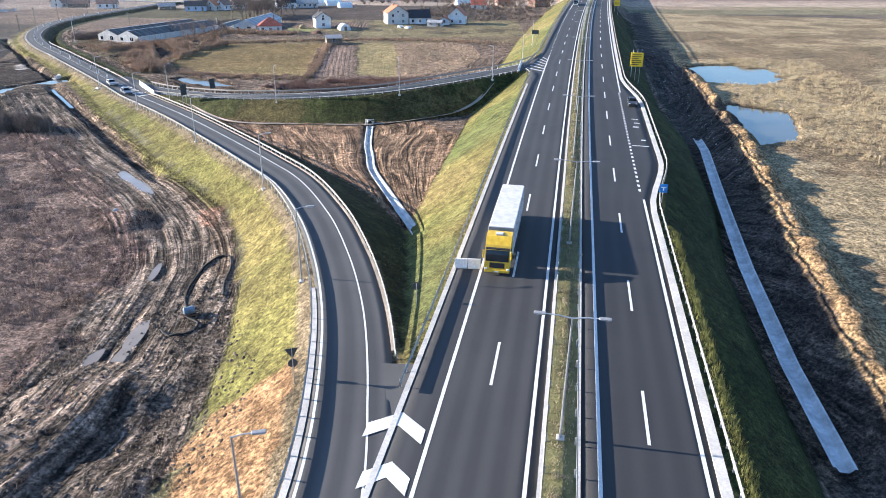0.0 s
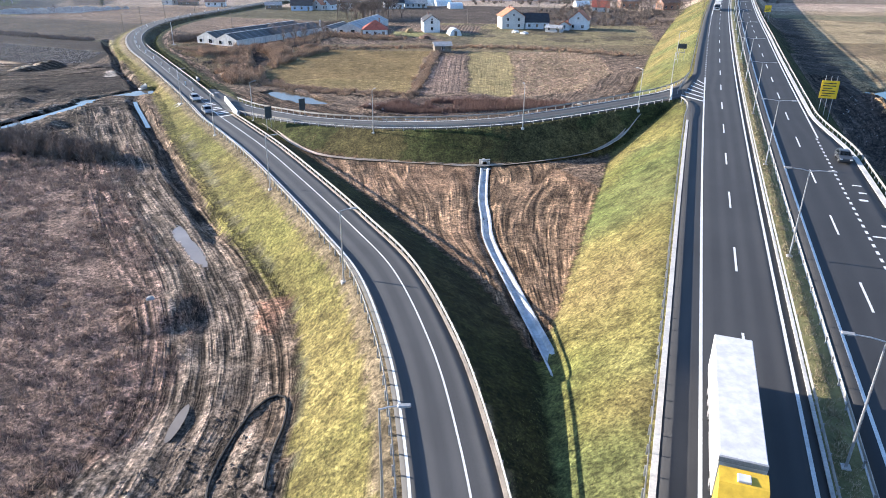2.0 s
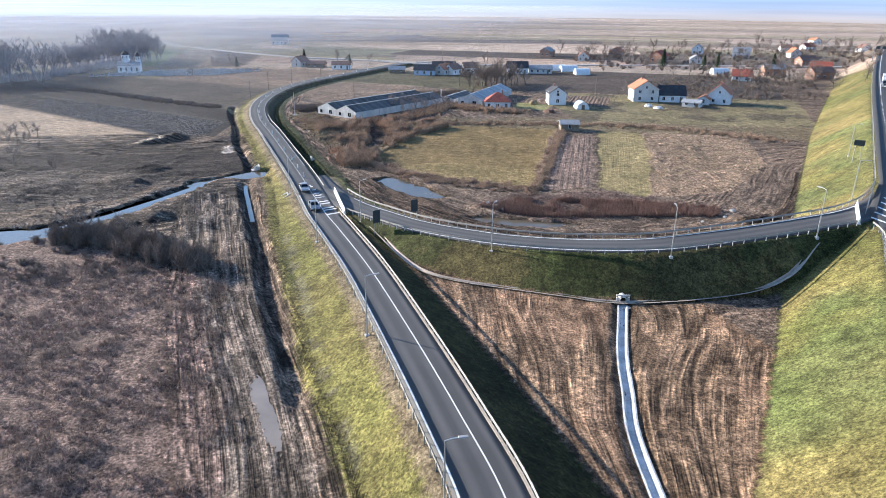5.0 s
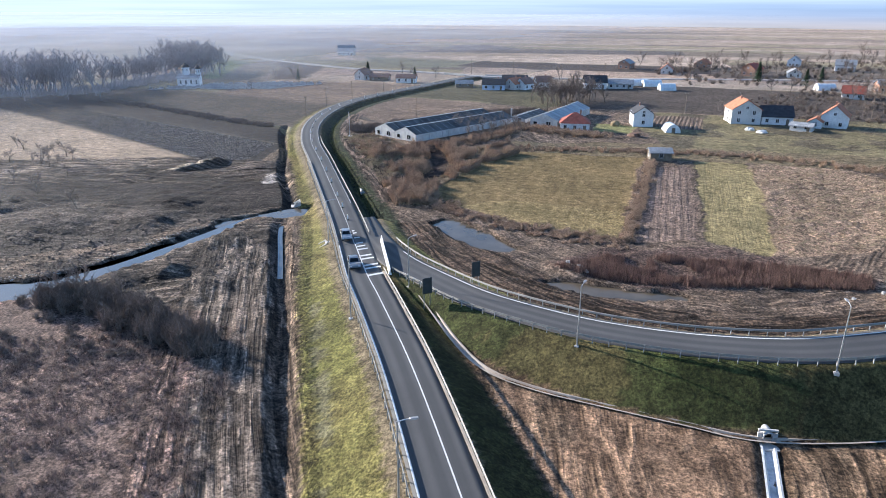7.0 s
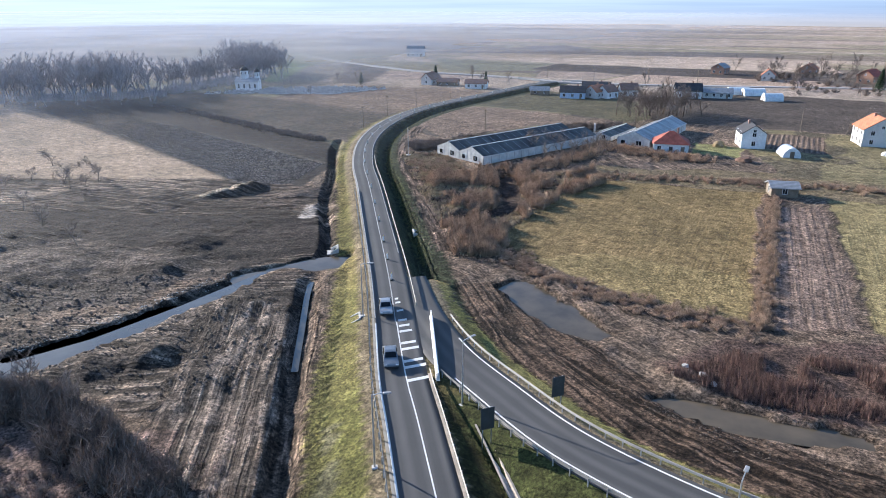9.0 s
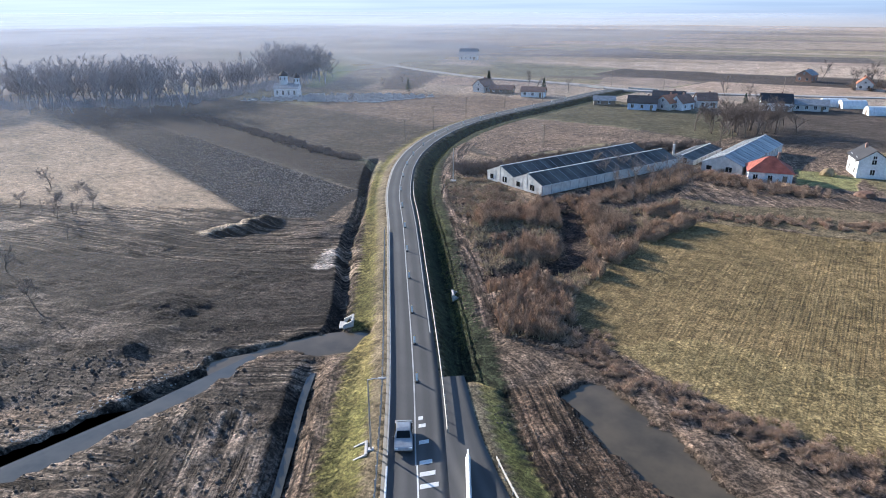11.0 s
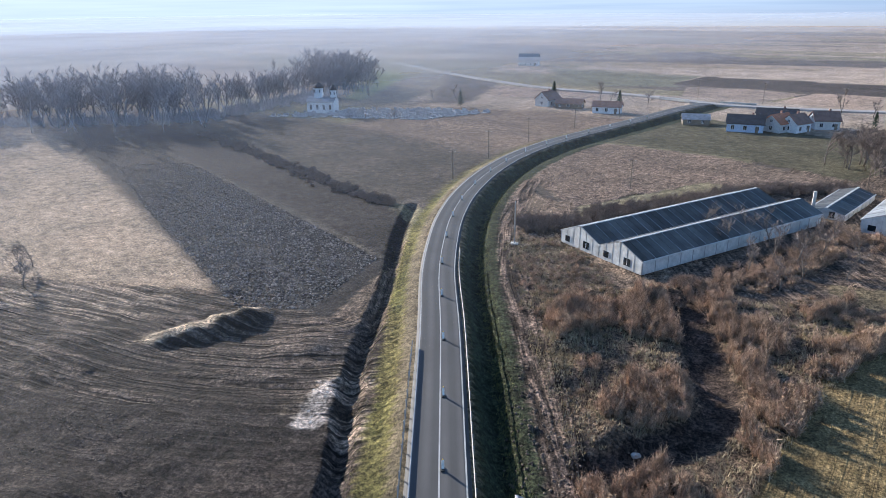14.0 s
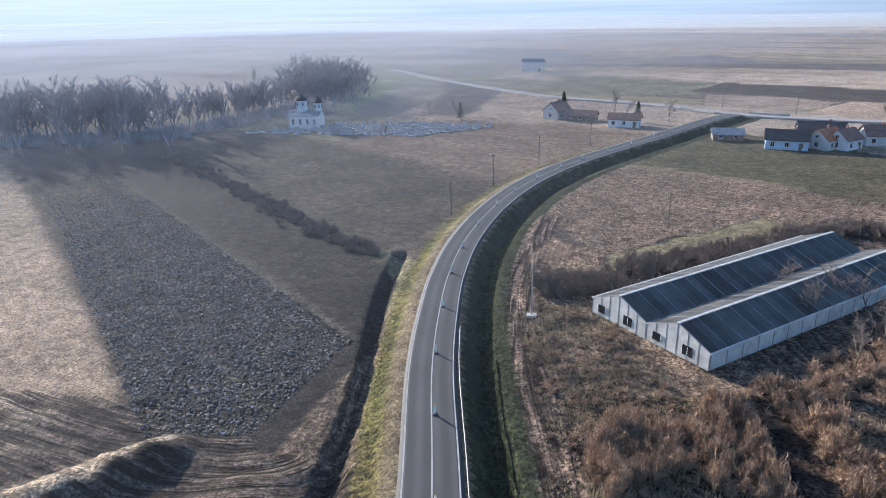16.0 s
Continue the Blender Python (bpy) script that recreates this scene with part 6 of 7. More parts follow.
house(-36, 414, 20, 8, 7, 3.2, 2.6, M_WALL_CREAM, M_ROOF_BROWN, "small house with a brown roof")
house(-77, 405, 15, 9, 6, 2.2, 1.4, M_WOOD, M_ROOF_GREY, "dark timber shed in a far yard", name="shed", chimney=False)
house(-113.2, 418.5, 8, 11, 6.5, 2.8, 1.7, M_WALL_WHITE, M_ROOF_BROWN, "long low white barn", name="barn", chimney=False)
house(-142, 427.5, 75, 9, 7, 3.2, 3.0, M_WALL_CREAM, M_ROOF_BROWN, "old farmhouse with a brown roof", chimney=True)
house(-131, 424.5, 5, 11, 6, 2.2, 1.6, M_WOOD, M_ROOF_BROWN, "dark timber outbuilding in a farmyard", name="shed", chimney=False)
house(-226, 614, 15, 14, 11, 4.0, 4.0, M_WALL_CREAM, M_ROOF_GREY, "distant large house in open fields", storeys=1)
rnd = random.Random(5)
for k, (x, y) in enumerate(((84, 512), (107, 506), (33, 510), (136, 436), (203, 632), (157, 424), (265, 745), (111, 405), (178, 508), (150, 560), (230, 660), (60, 560), (125, 590), (190, 570), (250, 600), (8, 540), (170, 460))):
    house(x, y, rnd.uniform(-20, 100), rnd.uniform(8, 12), rnd.uniform(7, 9), rnd.uniform(2.8, 4.4), rnd.uniform(2.2, 3.4), rnd.choice((M_WALL_WHITE, M_WALL_CREAM, M_WALL_BRICK)), rnd.choice((M_ROOF_RED, M_ROOF_BROWN, M_ROOF_ORANGE, M_ROOF_GREY)), "distant village house with a pitched roof")


# ---- polythene tunnels ----
M_POLY = surface("white_polythene", (0.72, 0.74, 0.74), 0.4, fine=1.5, coarse=0.5, spread=0.1, bump=0.2, dist=0.05)


def polytunnel(x, y, rz, length, r, label):
    t = thing("polytunnel", label, "greenhouse", (x, y, ground_z(x, y) - 0.05), rz, "polythene tunnels")
    prof = [(r * math.cos(math.pi * k / 14), 1.15 * r * math.sin(math.pi * k / 14)) for k in range(15)]
    part("cover", prism_bm(prof, -length / 2, length / 2), M_POLY, t)
    for k in range(int(length / 2) + 1):
        px = -length / 2 + k * length / int(length / 2)
        part("hoop", tube_bm([(px, (r + 0.03) * math.cos(math.pi * j / 10), 1.15 * (r + 0.03) * math.sin(math.pi * j / 10)) for j in range(11)], [0.03] * 11, 5), M_STEEL, t)
    part("door", box_bm([(-length / 2 - 0.05, -0.6, 0, -length / 2 + 0.02, 0.6, 1.9)], 0.01), M_WOOD, t)


polytunnel(21.5, 291.5, 100, 7, 2.5, "white polythene tunnel in a garden")
polytunnel(13.8, 437, 20, 10, 3.0, "far white polythene tunnel")
polytunnel(20.5, 434, 20, 10, 3.0, "far white polythene tunnel")
polytunnel(27.5, 417, 15, 8, 3.0, "white polythene tunnel by a dark field")
polytunnel(107, 437, 10, 9, 3.0, "white polythene tunnel among bare trees")


# ---- glasshouses ----
M_PANEL = surface("dark_roof_glazing", (0.085, 0.082, 0.075), 0.45, 0, spec=0.16, fine=0.8, coarse=0.25, spread=0.35, bump=0.03, jitter=0.35)
M_PANEL2 = surface("pale_roof_glazing", (0.3, 0.31, 0.31), 0.35, 0, spec=0.3, fine=0.8, coarse=0.25, spread=0.25, bump=0.03, jitter=0.25)
M_SHEET = surface("white_cladding", (0.52, 0.52, 0.5), 0.6, fine=1.2, coarse=0.35, spread=0.2, bump=0.08)


def glasshouse(x, y, rz, bays, bay, length, eave, rise, pitch_len, panel, label):
    """Long glazed sheds side by side; the gable front lies along local x at y = 0, the sheds run along +y."""
    t = thing("glasshouse", label, "greenhouse", (x, y, ground_z(x, y) - 0.05), rz)
    n = round(length / pitch_len)
    half, slope = bay / 2, math.atan2(rise, bay / 2)
    run = math.hypot(half, rise)
    bm = box_bm([(-run / 2 + 0.04, 0.03, -0.02, run / 2 - 0.04, pitch_len - 0.03, 0.02)])
    pm = bpy.data.meshes.new("roof_pane")
    bm.to_mesh(pm)
    bm.free()
    pm.materials.append(panel)
    bar = bpy.data.meshes.new("glazing_bar")
    bm = box_bm([(-run / 2, -0.04, -0.05, run / 2, 0.04, 0.05)])
    bm.to_mesh(bar)
    bm.free()
    bar.materials.append(M_STEEL_DULL)
    for b in range(bays):
        x0 = b * bay
        for yy, name in ((0.0, "front_wall"), (length, "rear_wall")):
            part(name, box_front(x0, bay, eave, rise, yy), M_SHEET, t)
        for k in range(7):
            part("batten", box_bm([(x0 + bay * k / 6 - 0.03, -0.1, 0, x0 + bay * k / 6 + 0.03, -0.06, eave + rise * (1 - abs(k / 3 - 1)) - 0.05)]), M_STEEL, t)
        win = part("window", box_bm([(x0 + bay * 0.6, -0.14, 0.6, x0 + bay * 0.75, -0.05, 1.9)], 0.01), M_DARKGLASS, t)
        part("mullion", box_bm([(x0 + bay * 0.68 - 0.04, -0.17, 0.75, x0 + bay * 0.68 + 0.04, -0.13, 1.75)]), M_FRAME, win)
        win = part("window", box_bm([(x0 + bay * 0.12, -0.14, 0.6, x0 + bay * 0.25, -0.05, 1.7)], 0.01), M_DARKGLASS, t)
        part("mullion", box_bm([(x0 + bay * 0.26 - 0.04, -0.17, 0.75, x0 + bay * 0.26 + 0.04, -0.13, 1.75)]), M_FRAME, win)
        for side, sg in ((0.25, -1), (0.75, 1)):
            for k in range(n):
                m = Matrix.Translation((x0 + bay * side, k * pitch_len, eave + rise / 2)) @ Matrix.Rotation(sg * slope, 4, "Y")
                part("roof_pane", pm, None, t, at=m)
                if k % 2 == 0:
                    part("glazing_bar", bar, None, t, at=m @ Matrix.Translation((0, 0, 0.03)))
        part("ridge_cap", box_bm([(x0 + half - 0.22, -0.1, eave + rise - 0.04, x0 + half + 0.22, length + 0.1, eave + rise + 0.1)], 0.02), M_SHEET, t)
        part("gutter", box_bm([(x0 - 0.25, -0.1, eave - 0.15, x0 + 0.25, length + 0.1, eave + 0.03)], 0.02), M_SHEET, t)
    part("gutter", box_bm([(bays * bay - 0.12, -0.1, eave - 0.15, bays * bay + 0.2, length + 0.1, eave + 0.03)], 0.02), M_SHEET, t)
    for xx in (0.0, bays * bay):
        part("side_wall", box_bm([(xx - 0.04, 0, 0, xx + 0.04, length, eave - 0.1)]), M_SHEET, t)
        for k in range(int(length / 3)):
            part("side_post", box_bm([(xx - 0.1, 3 * k, 0, xx + 0.1, 3 * k + 0.12, eave - 0.1)]), M_STEEL_DULL, t)
    return t


def box_front(x0, bay, eave, rise, yy):
    bm = bmesh.new()
    v = [(x0, 0), (x0 + bay, 0), (x0 + bay, eave - 0.05), (x0 + bay / 2, eave + rise - 0.06), (x0, eave - 0.05)]
    a = [bm.verts.new((p, yy - 0.06, q)) for p, q in v]
    b = [bm.verts.new((p, yy + 0.06, q)) for p, q in v]
    bm.faces.new(a)
    bm.faces.new(b[::-1])
    for i in range(5):
        bm.faces.new((a[i], b[i], b[(i + 1) % 5], a[(i + 1) % 5]))
    return bm


glasshouse(-76.2, 259.0, -30.3, 2, 9.9, 49.0, 2.3, 2.0, 1.55, M_PANEL, "old double glasshouse with dark panes and white gables")
glasshouse(-27.6, 290.6, -15, 1, 10.3, 38.0, 2.5, 2.2, 2.0, M_PANEL2, "glasshouse with a pale glazed roof")
glasshouse(-37, 298.0, -16, 1, 7.0, 22.0, 1.5, 1.0, 2.0, M_PANEL, "low glasshouse beside bare trees")


# ---- church and graveyard ----
def church():
    t = thing("church", "small white church with two domed towers", "church", (-220.3, 371.5, ground_z(-220, 371)), 22)
    part("nave", prism_bm([(-4, 0), (4, 0), (4, 4.6), (0, 6.4), (-4, 4.6)], -5.6, 5.6), M_WALL_WHITE, t)
    part("roof", prism_bm([(-4.4, 4.45), (0, 6.45), (4.4, 4.45), (4.4, 4.65), (0, 6.7), (-4.4, 4.65)], -5.9, 5.9), M_ROOF_GREY, t)
    for x, r, h in ((-1.5, 2.1, 11.5), (4.7, 1.4, 10.6)):
        tw = part("tower", tube_bm([(x, 0, 3.0), (x, 0, h - 1.6)], [r, r], 10), M_WALL_WHITE, t)
        part("dome", tube_bm([(x, 0, h - 1.6), (x, 0, h - 1.2), (x, 0, h - 0.5), (x, 0, h + 0.1), (x, 0, h + 0.8)], [r + 0.2, r + 0.1, r * 0.8, r * 0.35, 0.05], 12), M_ROOF_DARK, tw)
        for k in range(6):
            a = math.pi * k / 3
            part("tower_window", box_bm([(x + r * math.cos(a) - 0.15, r * math.sin(a) - 0.15, h - 3.4, x + r * math.cos(a) + 0.15, r * math.sin(a) + 0.15, h - 2.2)]), M_DARKGLASS, tw)
    for k in range(4):
        window(t, ((-5.6, -4, 0), (1, 0), (0, -1)), 1.6 + 2.7 * k, 1.5, 0.8, 2.0)


church()
M_GRAVE = surface("grave_stone", (0.4, 0.4, 0.4), 0.6, fine=3, coarse=0.5, spread=0.35, bump=0.05)
gb = []
rnd = random.Random(8)
for k in range(420):
    a, b = rnd.random(), rnd.random()
    x, y = -232 + 60 * a + 18 * b, 352 + 20 * a + 30 * b
    if abs(x + 220) < 7 and abs(y - 371) < 7:
        continue
    z, w, h = ground_z(x, y), rnd.uniform(0.4, 1.0), rnd.uniform(0.6, 1.5)
    gb += [(x - w, y - 0.12, z - 0.1, x + w, y + 0.12, z + h), (x - w, y - 2.0, z - 0.1, x + w, y - 0.12, z + 0.3)]
bm = box_bm(gb)
me = bpy.data.meshes.new("gravestones")
bm.to_mesh(me)
bm.free()
me.materials.append(M_GRAVE)
tagged(new("gravestones", me), "crowded grey and white gravestones round the church", "graveyard", kind="stuff")


# ---- poles and masts ----
def utility_pole(x, y, h, label="weathered timber power pole with a crossarm", base=False, arm=True):
    t = thing("utility_pole", label, "pole", (x, y, ground_z(x, y)), random.uniform(-25, 25), "poles")
    part("pole", tube_bm([(0, 0, -0.6), (0, 0, h)], [0.14, 0.09], 8), M_STEEL if base else M_WOOD, t)
    if arm:
        part("crossarm", box_bm([(-0.8, -0.05, h - 0.5, 0.8, 0.05, h - 0.38)], 0.01), M_WOOD, t)
        for px in (-0.7, 0, 0.7):
            part("insulator", tube_bm([(px, 0, h - 0.38), (px, 0, h - 0.2)], [0.05, 0.04], 6), M_WHITE, t)
    if base:
        part("foot", box_bm([(-0.7, -0.5, -0.3, 0.7, 0.5, 0.3)], 0.04), M_CONCRETE, t, "white concrete foot")
    return t


utility_pole(-83.6, 254.2, 8.3, "pale steel pole on a white concrete foot", True, False)
for x, y, h in ((-119.7, 319.6, 8), (-118.3, 346.7, 8), (-113.4, 378.1, 8.5), (-104.7, 404.7, 8), (-117, 292.7, 7.5), (-75.1, 305.3, 7), (30, 338, 8), (64, 336, 8), (-18.5, 345, 9), (52, 345, 8), (96, 330, 8), (-5, 470, 9), (-60, 470, 9), (-30, 462, 9), (-88, 478, 9)):
    utility_pole(x, y, h)
t = thing("concrete_post", "thick pale concrete post beside the glasshouse", "pole", (-36.0, 300.0, ground_z(-36, 300)), 10)
part("shaft", box_bm([(-0.3, -0.3, -0.3, 0.3, 0.3, 4.8)], 0.05), M_CONCRETE, t)

# ---- the hazy distance, a plain glowing backdrop far beyond the fields ----
def build_backdrop():
    m = bpy.data.materials.new("distant_haze")
    m.use_nodes = True
    nt = m.node_tree
    nt.nodes.remove(nt.nodes["Principled BSDF"])
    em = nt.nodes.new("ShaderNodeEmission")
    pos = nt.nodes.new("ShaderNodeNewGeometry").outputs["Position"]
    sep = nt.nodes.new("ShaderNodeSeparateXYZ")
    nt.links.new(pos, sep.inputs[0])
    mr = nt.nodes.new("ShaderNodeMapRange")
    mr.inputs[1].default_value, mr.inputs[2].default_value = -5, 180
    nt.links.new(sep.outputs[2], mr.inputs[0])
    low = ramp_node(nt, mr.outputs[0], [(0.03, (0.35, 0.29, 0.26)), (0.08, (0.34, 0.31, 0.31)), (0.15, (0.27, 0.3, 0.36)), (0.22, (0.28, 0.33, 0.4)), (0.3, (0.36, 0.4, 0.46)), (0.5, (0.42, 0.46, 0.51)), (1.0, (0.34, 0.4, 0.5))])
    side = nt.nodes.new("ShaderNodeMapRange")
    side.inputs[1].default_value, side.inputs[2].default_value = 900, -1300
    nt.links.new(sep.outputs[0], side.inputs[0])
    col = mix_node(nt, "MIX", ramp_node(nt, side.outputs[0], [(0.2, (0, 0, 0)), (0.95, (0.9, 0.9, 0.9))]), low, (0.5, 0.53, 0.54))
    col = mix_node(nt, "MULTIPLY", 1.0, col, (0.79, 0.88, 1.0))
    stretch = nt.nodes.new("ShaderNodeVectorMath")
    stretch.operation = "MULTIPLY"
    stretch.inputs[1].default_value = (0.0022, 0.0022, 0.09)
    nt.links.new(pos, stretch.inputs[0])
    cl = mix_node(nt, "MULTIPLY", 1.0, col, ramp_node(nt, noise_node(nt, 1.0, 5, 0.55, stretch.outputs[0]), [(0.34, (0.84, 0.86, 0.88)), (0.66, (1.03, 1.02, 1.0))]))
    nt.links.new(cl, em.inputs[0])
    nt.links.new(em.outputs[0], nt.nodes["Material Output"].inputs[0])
    n = 96
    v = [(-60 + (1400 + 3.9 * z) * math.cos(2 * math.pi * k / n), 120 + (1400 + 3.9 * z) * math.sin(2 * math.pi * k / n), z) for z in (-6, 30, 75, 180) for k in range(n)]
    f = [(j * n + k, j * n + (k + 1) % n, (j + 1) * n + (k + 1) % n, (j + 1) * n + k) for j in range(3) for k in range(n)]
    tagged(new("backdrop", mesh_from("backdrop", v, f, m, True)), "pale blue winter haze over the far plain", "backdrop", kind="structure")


build_backdrop()


# ---- flat translucent sheets added to stand in for haze over the western and far fields ----
def build_haze_sheets():
    """Two added sheets whose opacity rises towards the north-west, lit by the sun and the sky like any other surface.
    """
    m = bpy.data.materials.new("haze_sheet")
    m.use_nodes = True
    nt = m.node_tree
    nt.nodes.remove(nt.nodes["Principled BSDF"])
    pos = nt.nodes.new("ShaderNodeNewGeometry").outputs["Position"]
    dot = nt.nodes.new("ShaderNodeVectorMath")
    dot.operation = "DOT_PRODUCT"
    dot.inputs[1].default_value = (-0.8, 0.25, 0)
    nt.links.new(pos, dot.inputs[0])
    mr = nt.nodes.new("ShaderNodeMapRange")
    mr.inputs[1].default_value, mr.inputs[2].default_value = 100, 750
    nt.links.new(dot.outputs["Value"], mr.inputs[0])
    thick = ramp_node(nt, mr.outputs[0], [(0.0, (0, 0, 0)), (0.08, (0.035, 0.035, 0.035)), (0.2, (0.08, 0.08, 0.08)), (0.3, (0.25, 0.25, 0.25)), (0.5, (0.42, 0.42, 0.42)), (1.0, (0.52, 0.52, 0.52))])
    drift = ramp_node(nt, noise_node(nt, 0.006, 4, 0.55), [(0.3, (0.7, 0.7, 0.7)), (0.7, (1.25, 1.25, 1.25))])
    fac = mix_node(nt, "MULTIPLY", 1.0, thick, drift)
    clear, up, down, both, out = (nt.nodes.new(n) for n in ("ShaderNodeBsdfTransparent", "ShaderNodeBsdfDiffuse", "ShaderNodeBsdfTranslucent", "ShaderNodeMixShader", "ShaderNodeMixShader"))
    for n in (up, down):
        n.inputs[0].default_value = (0.83, 0.88, 0.95, 1)
    both.inputs[0].default_value = 0.4
    nt.links.new(up.outputs[0], both.inputs[1])
    nt.links.new(down.outputs[0], both.inputs[2])
    nt.links.new(fac, out.inputs[0])
    nt.links.new(clear.outputs[0], out.inputs[1])
    nt.links.new(both.outputs[0], out.inputs[2])
    nt.links.new(out.outputs[0], nt.nodes["Material Output"].inputs[0])
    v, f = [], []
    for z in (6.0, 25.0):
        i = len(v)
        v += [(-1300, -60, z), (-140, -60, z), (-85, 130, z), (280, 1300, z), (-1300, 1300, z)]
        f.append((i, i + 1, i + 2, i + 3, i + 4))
    return tagged(new("mist", mesh_from("mist", v, f, m)), "flat pale sheets standing in for haze over far fields", "mist", kind="stuff")


build_haze_sheets()


# ---- plants ----
def leafy(name, a, b, rough=0.9):
    """Plant matter, toned from blade to blade."""
    m, nt, bs = nodes_of(name, rough, 0, 0.2)
    g = nt.nodes.new("ShaderNodeNewGeometry")
    c = ramp_node(nt, g.outputs["Random Per Island"], [(0.0, a), (1.0, b)])
    c = mix_node(nt, "MULTIPLY", 1.0, c, ramp_node(nt, noise_node(nt, 0.3, 4), [(0.3, (0.75, 0.75, 0.75)), (0.7, (1.2, 1.2, 1.2))]))
    nt.links.new(c, bs.inputs["Base Color"])
    return m


M_TWIG = leafy("bare_twigs", (0.16, 0.12, 0.1), (0.34, 0.28, 0.24))
M_REED = leafy("russet_reed", (0.1, 0.064, 0.054), (0.27, 0.17, 0.135))
M_SCRUB = leafy("brown_scrub", (0.14, 0.094, 0.066), (0.6, 0.43, 0.3))
M_DARKSCRUB = leafy("dark_hedge_twigs", (0.12, 0.095, 0.08), (0.27, 0.215, 0.18))
M_WEED = leafy("dry_weeds", (0.13, 0.092, 0.078), (0.38, 0.28, 0.22))
M_STRAW = leafy("pale_straw", (0.26, 0.2, 0.12), (0.45, 0.37, 0.24))
M_MEADOW = leafy("tawny_meadow_grass", (0.12, 0.092, 0.043), (0.25, 0.19, 0.088))
M_TUFT = leafy("grass_tufts", (0.12, 0.13, 0.04), (0.235, 0.22, 0.08))
M_NEEDLE = leafy("dark_needles", (0.015, 0.03, 0.016), (0.04, 0.065, 0.03))
M_BARK = surface("grey_bark", (0.16, 0.13, 0.105), 0.9, fine=6, coarse=1.5, spread=0.3, bump=0.3)
# haze over the distant wood is put into these paler twig tones
M_WOOD_TWIG = leafy("hazed_wood_twigs", (0.26, 0.25, 0.26), (0.44, 0.42, 0.43))
M_CLOD = leafy("earth_clods", (0.06, 0.048, 0.04), (0.17, 0.135, 0.105))

M_PLOUGH = leafy("plough_clods", (0.025, 0.022, 0.02), (0.33, 0.29, 0.26))

RNG = np.random.default_rng(7)


def combine(name, proto_list, places, material, label, category):
    """One object of kind stuff: copies of small prototypes (verts, tris) at places (x, y, z, size, height)."""
    vs, fs, base = [], [], 0
    for x, y, z, sz, hz in places:
        v, f = proto_list[int(RNG.integers(len(proto_list)))]
        a = RNG.uniform(0, 6.283)
        c, s = math.cos(a), math.sin(a)
        w = np.stack([(v[:, 0] * c - v[:, 1] * s) * sz + x, (v[:, 0] * s + v[:, 1] * c) * sz + y, v[:, 2] * hz + z], 1)
        vs.append(w)
        fs.append(f + base)
        base += len(v)
    V, F = np.concatenate(vs).astype(np.float32), np.concatenate(fs).astype(np.int32)
    me = bpy.data.meshes.new(name)
    me.vertices.add(len(V))
    me.vertices.foreach_set("co", V.ravel())
    me.loops.add(F.size)
    me.loops.foreach_set("vertex_index", F.ravel())
    me.polygons.add(len(F))
    me.polygons.foreach_set("loop_start", (np.arange(len(F)) * 3).astype(np.int32))
    me.update(calc_edges=True)
    me.materials.append(material)
    return tagged(new(name, me), label, category, kind="stuff")


def blades(n, spread, lean, width, rng):
    """Upright thin blades from one root: a tuft."""
    v, f = [], []
    for k in range(n):
        a, r = rng.uniform(0, 6.283), spread * math.sqrt(rng.uniform())
        x, y = r * math.cos(a), r * math.sin(a)
        b = rng.uniform(0, 6.283)
        l, h = lean * rng.uniform(0.2, 1), rng.uniform(0.55, 1.0)
        dx, dy = width * math.cos(b + 1.57), width * math.sin(b + 1.57)
        v += [(x - dx, y - dy, -0.05), (x + dx, y + dy, -0.05), (x + l * math.cos(b), y + l * math.sin(b), h)]
        f.append((3 * k, 3 * k + 1, 3 * k + 2))
    return np.array(v), np.array(f)


def shrub(n, rng, width=0.035):
    """A twiggy dome: branches fan out from the base and carry side twigs."""
    v, f = [], []

    def blade(p, q, w):
        d = np.subtract(q, p)
        side = np.cross(d, (rng.normal(), rng.normal(), rng.normal()))
        side = side / (np.linalg.norm(side) + 1e-6) * w
        i = len(v)
        v.extend([p - side, p + side, np.array(q)])
        f.append((i, i + 1, i + 2))
    for k in range(n):
        a, e = rng.uniform(0, 6.283), rng.uniform(0.45, 1.5)
        l = rng.uniform(0.55, 1.0)
        q = np.array((math.cos(a) * math.cos(e) * l * 0.95, math.sin(a) * math.cos(e) * l * 0.95, math.sin(e) * l))
        p = np.array((0.3 * q[0], 0.3 * q[1], 0.0))
        blade(p, q, width)
        for j in range(3):
            t = rng.uniform(0.35, 0.9)
            r = p + (q - p) * t
            blade(r, r + np.array((rng.normal(0, 0.2), rng.normal(0, 0.2), rng.uniform(0.03, 0.3))), width * 0.9)
    return np.array(v), np.array(f)


def clod(rng):
    bm = bmesh.new()
    bmesh.ops.create_icosphere(bm, subdivisions=1, radius=1)
    v = np.array([c.co[:] for c in bm.verts]) * rng.uniform(0.6, 1.3, (len(bm.verts), 1))
    bm.verts.ensure_lookup_table()
    f = np.array([[w.index for w in q.verts] for q in bm.faces])
    bm.free()
    return v, f


TUFTS = [blades(9, 0.5, 0.5, 0.05, RNG) for _ in range(6)]
WEEDS = [blades(12, 0.55, 0.45, 0.035, RNG) for _ in range(6)]
SHRUBS = [shrub(52, RNG, 0.022) for _ in range(5)]
REEDS = [blades(26, 0.6, 0.28, 0.03, RNG) for _ in range(5)]
CLODS = [clod(RNG) for _ in range(6)]


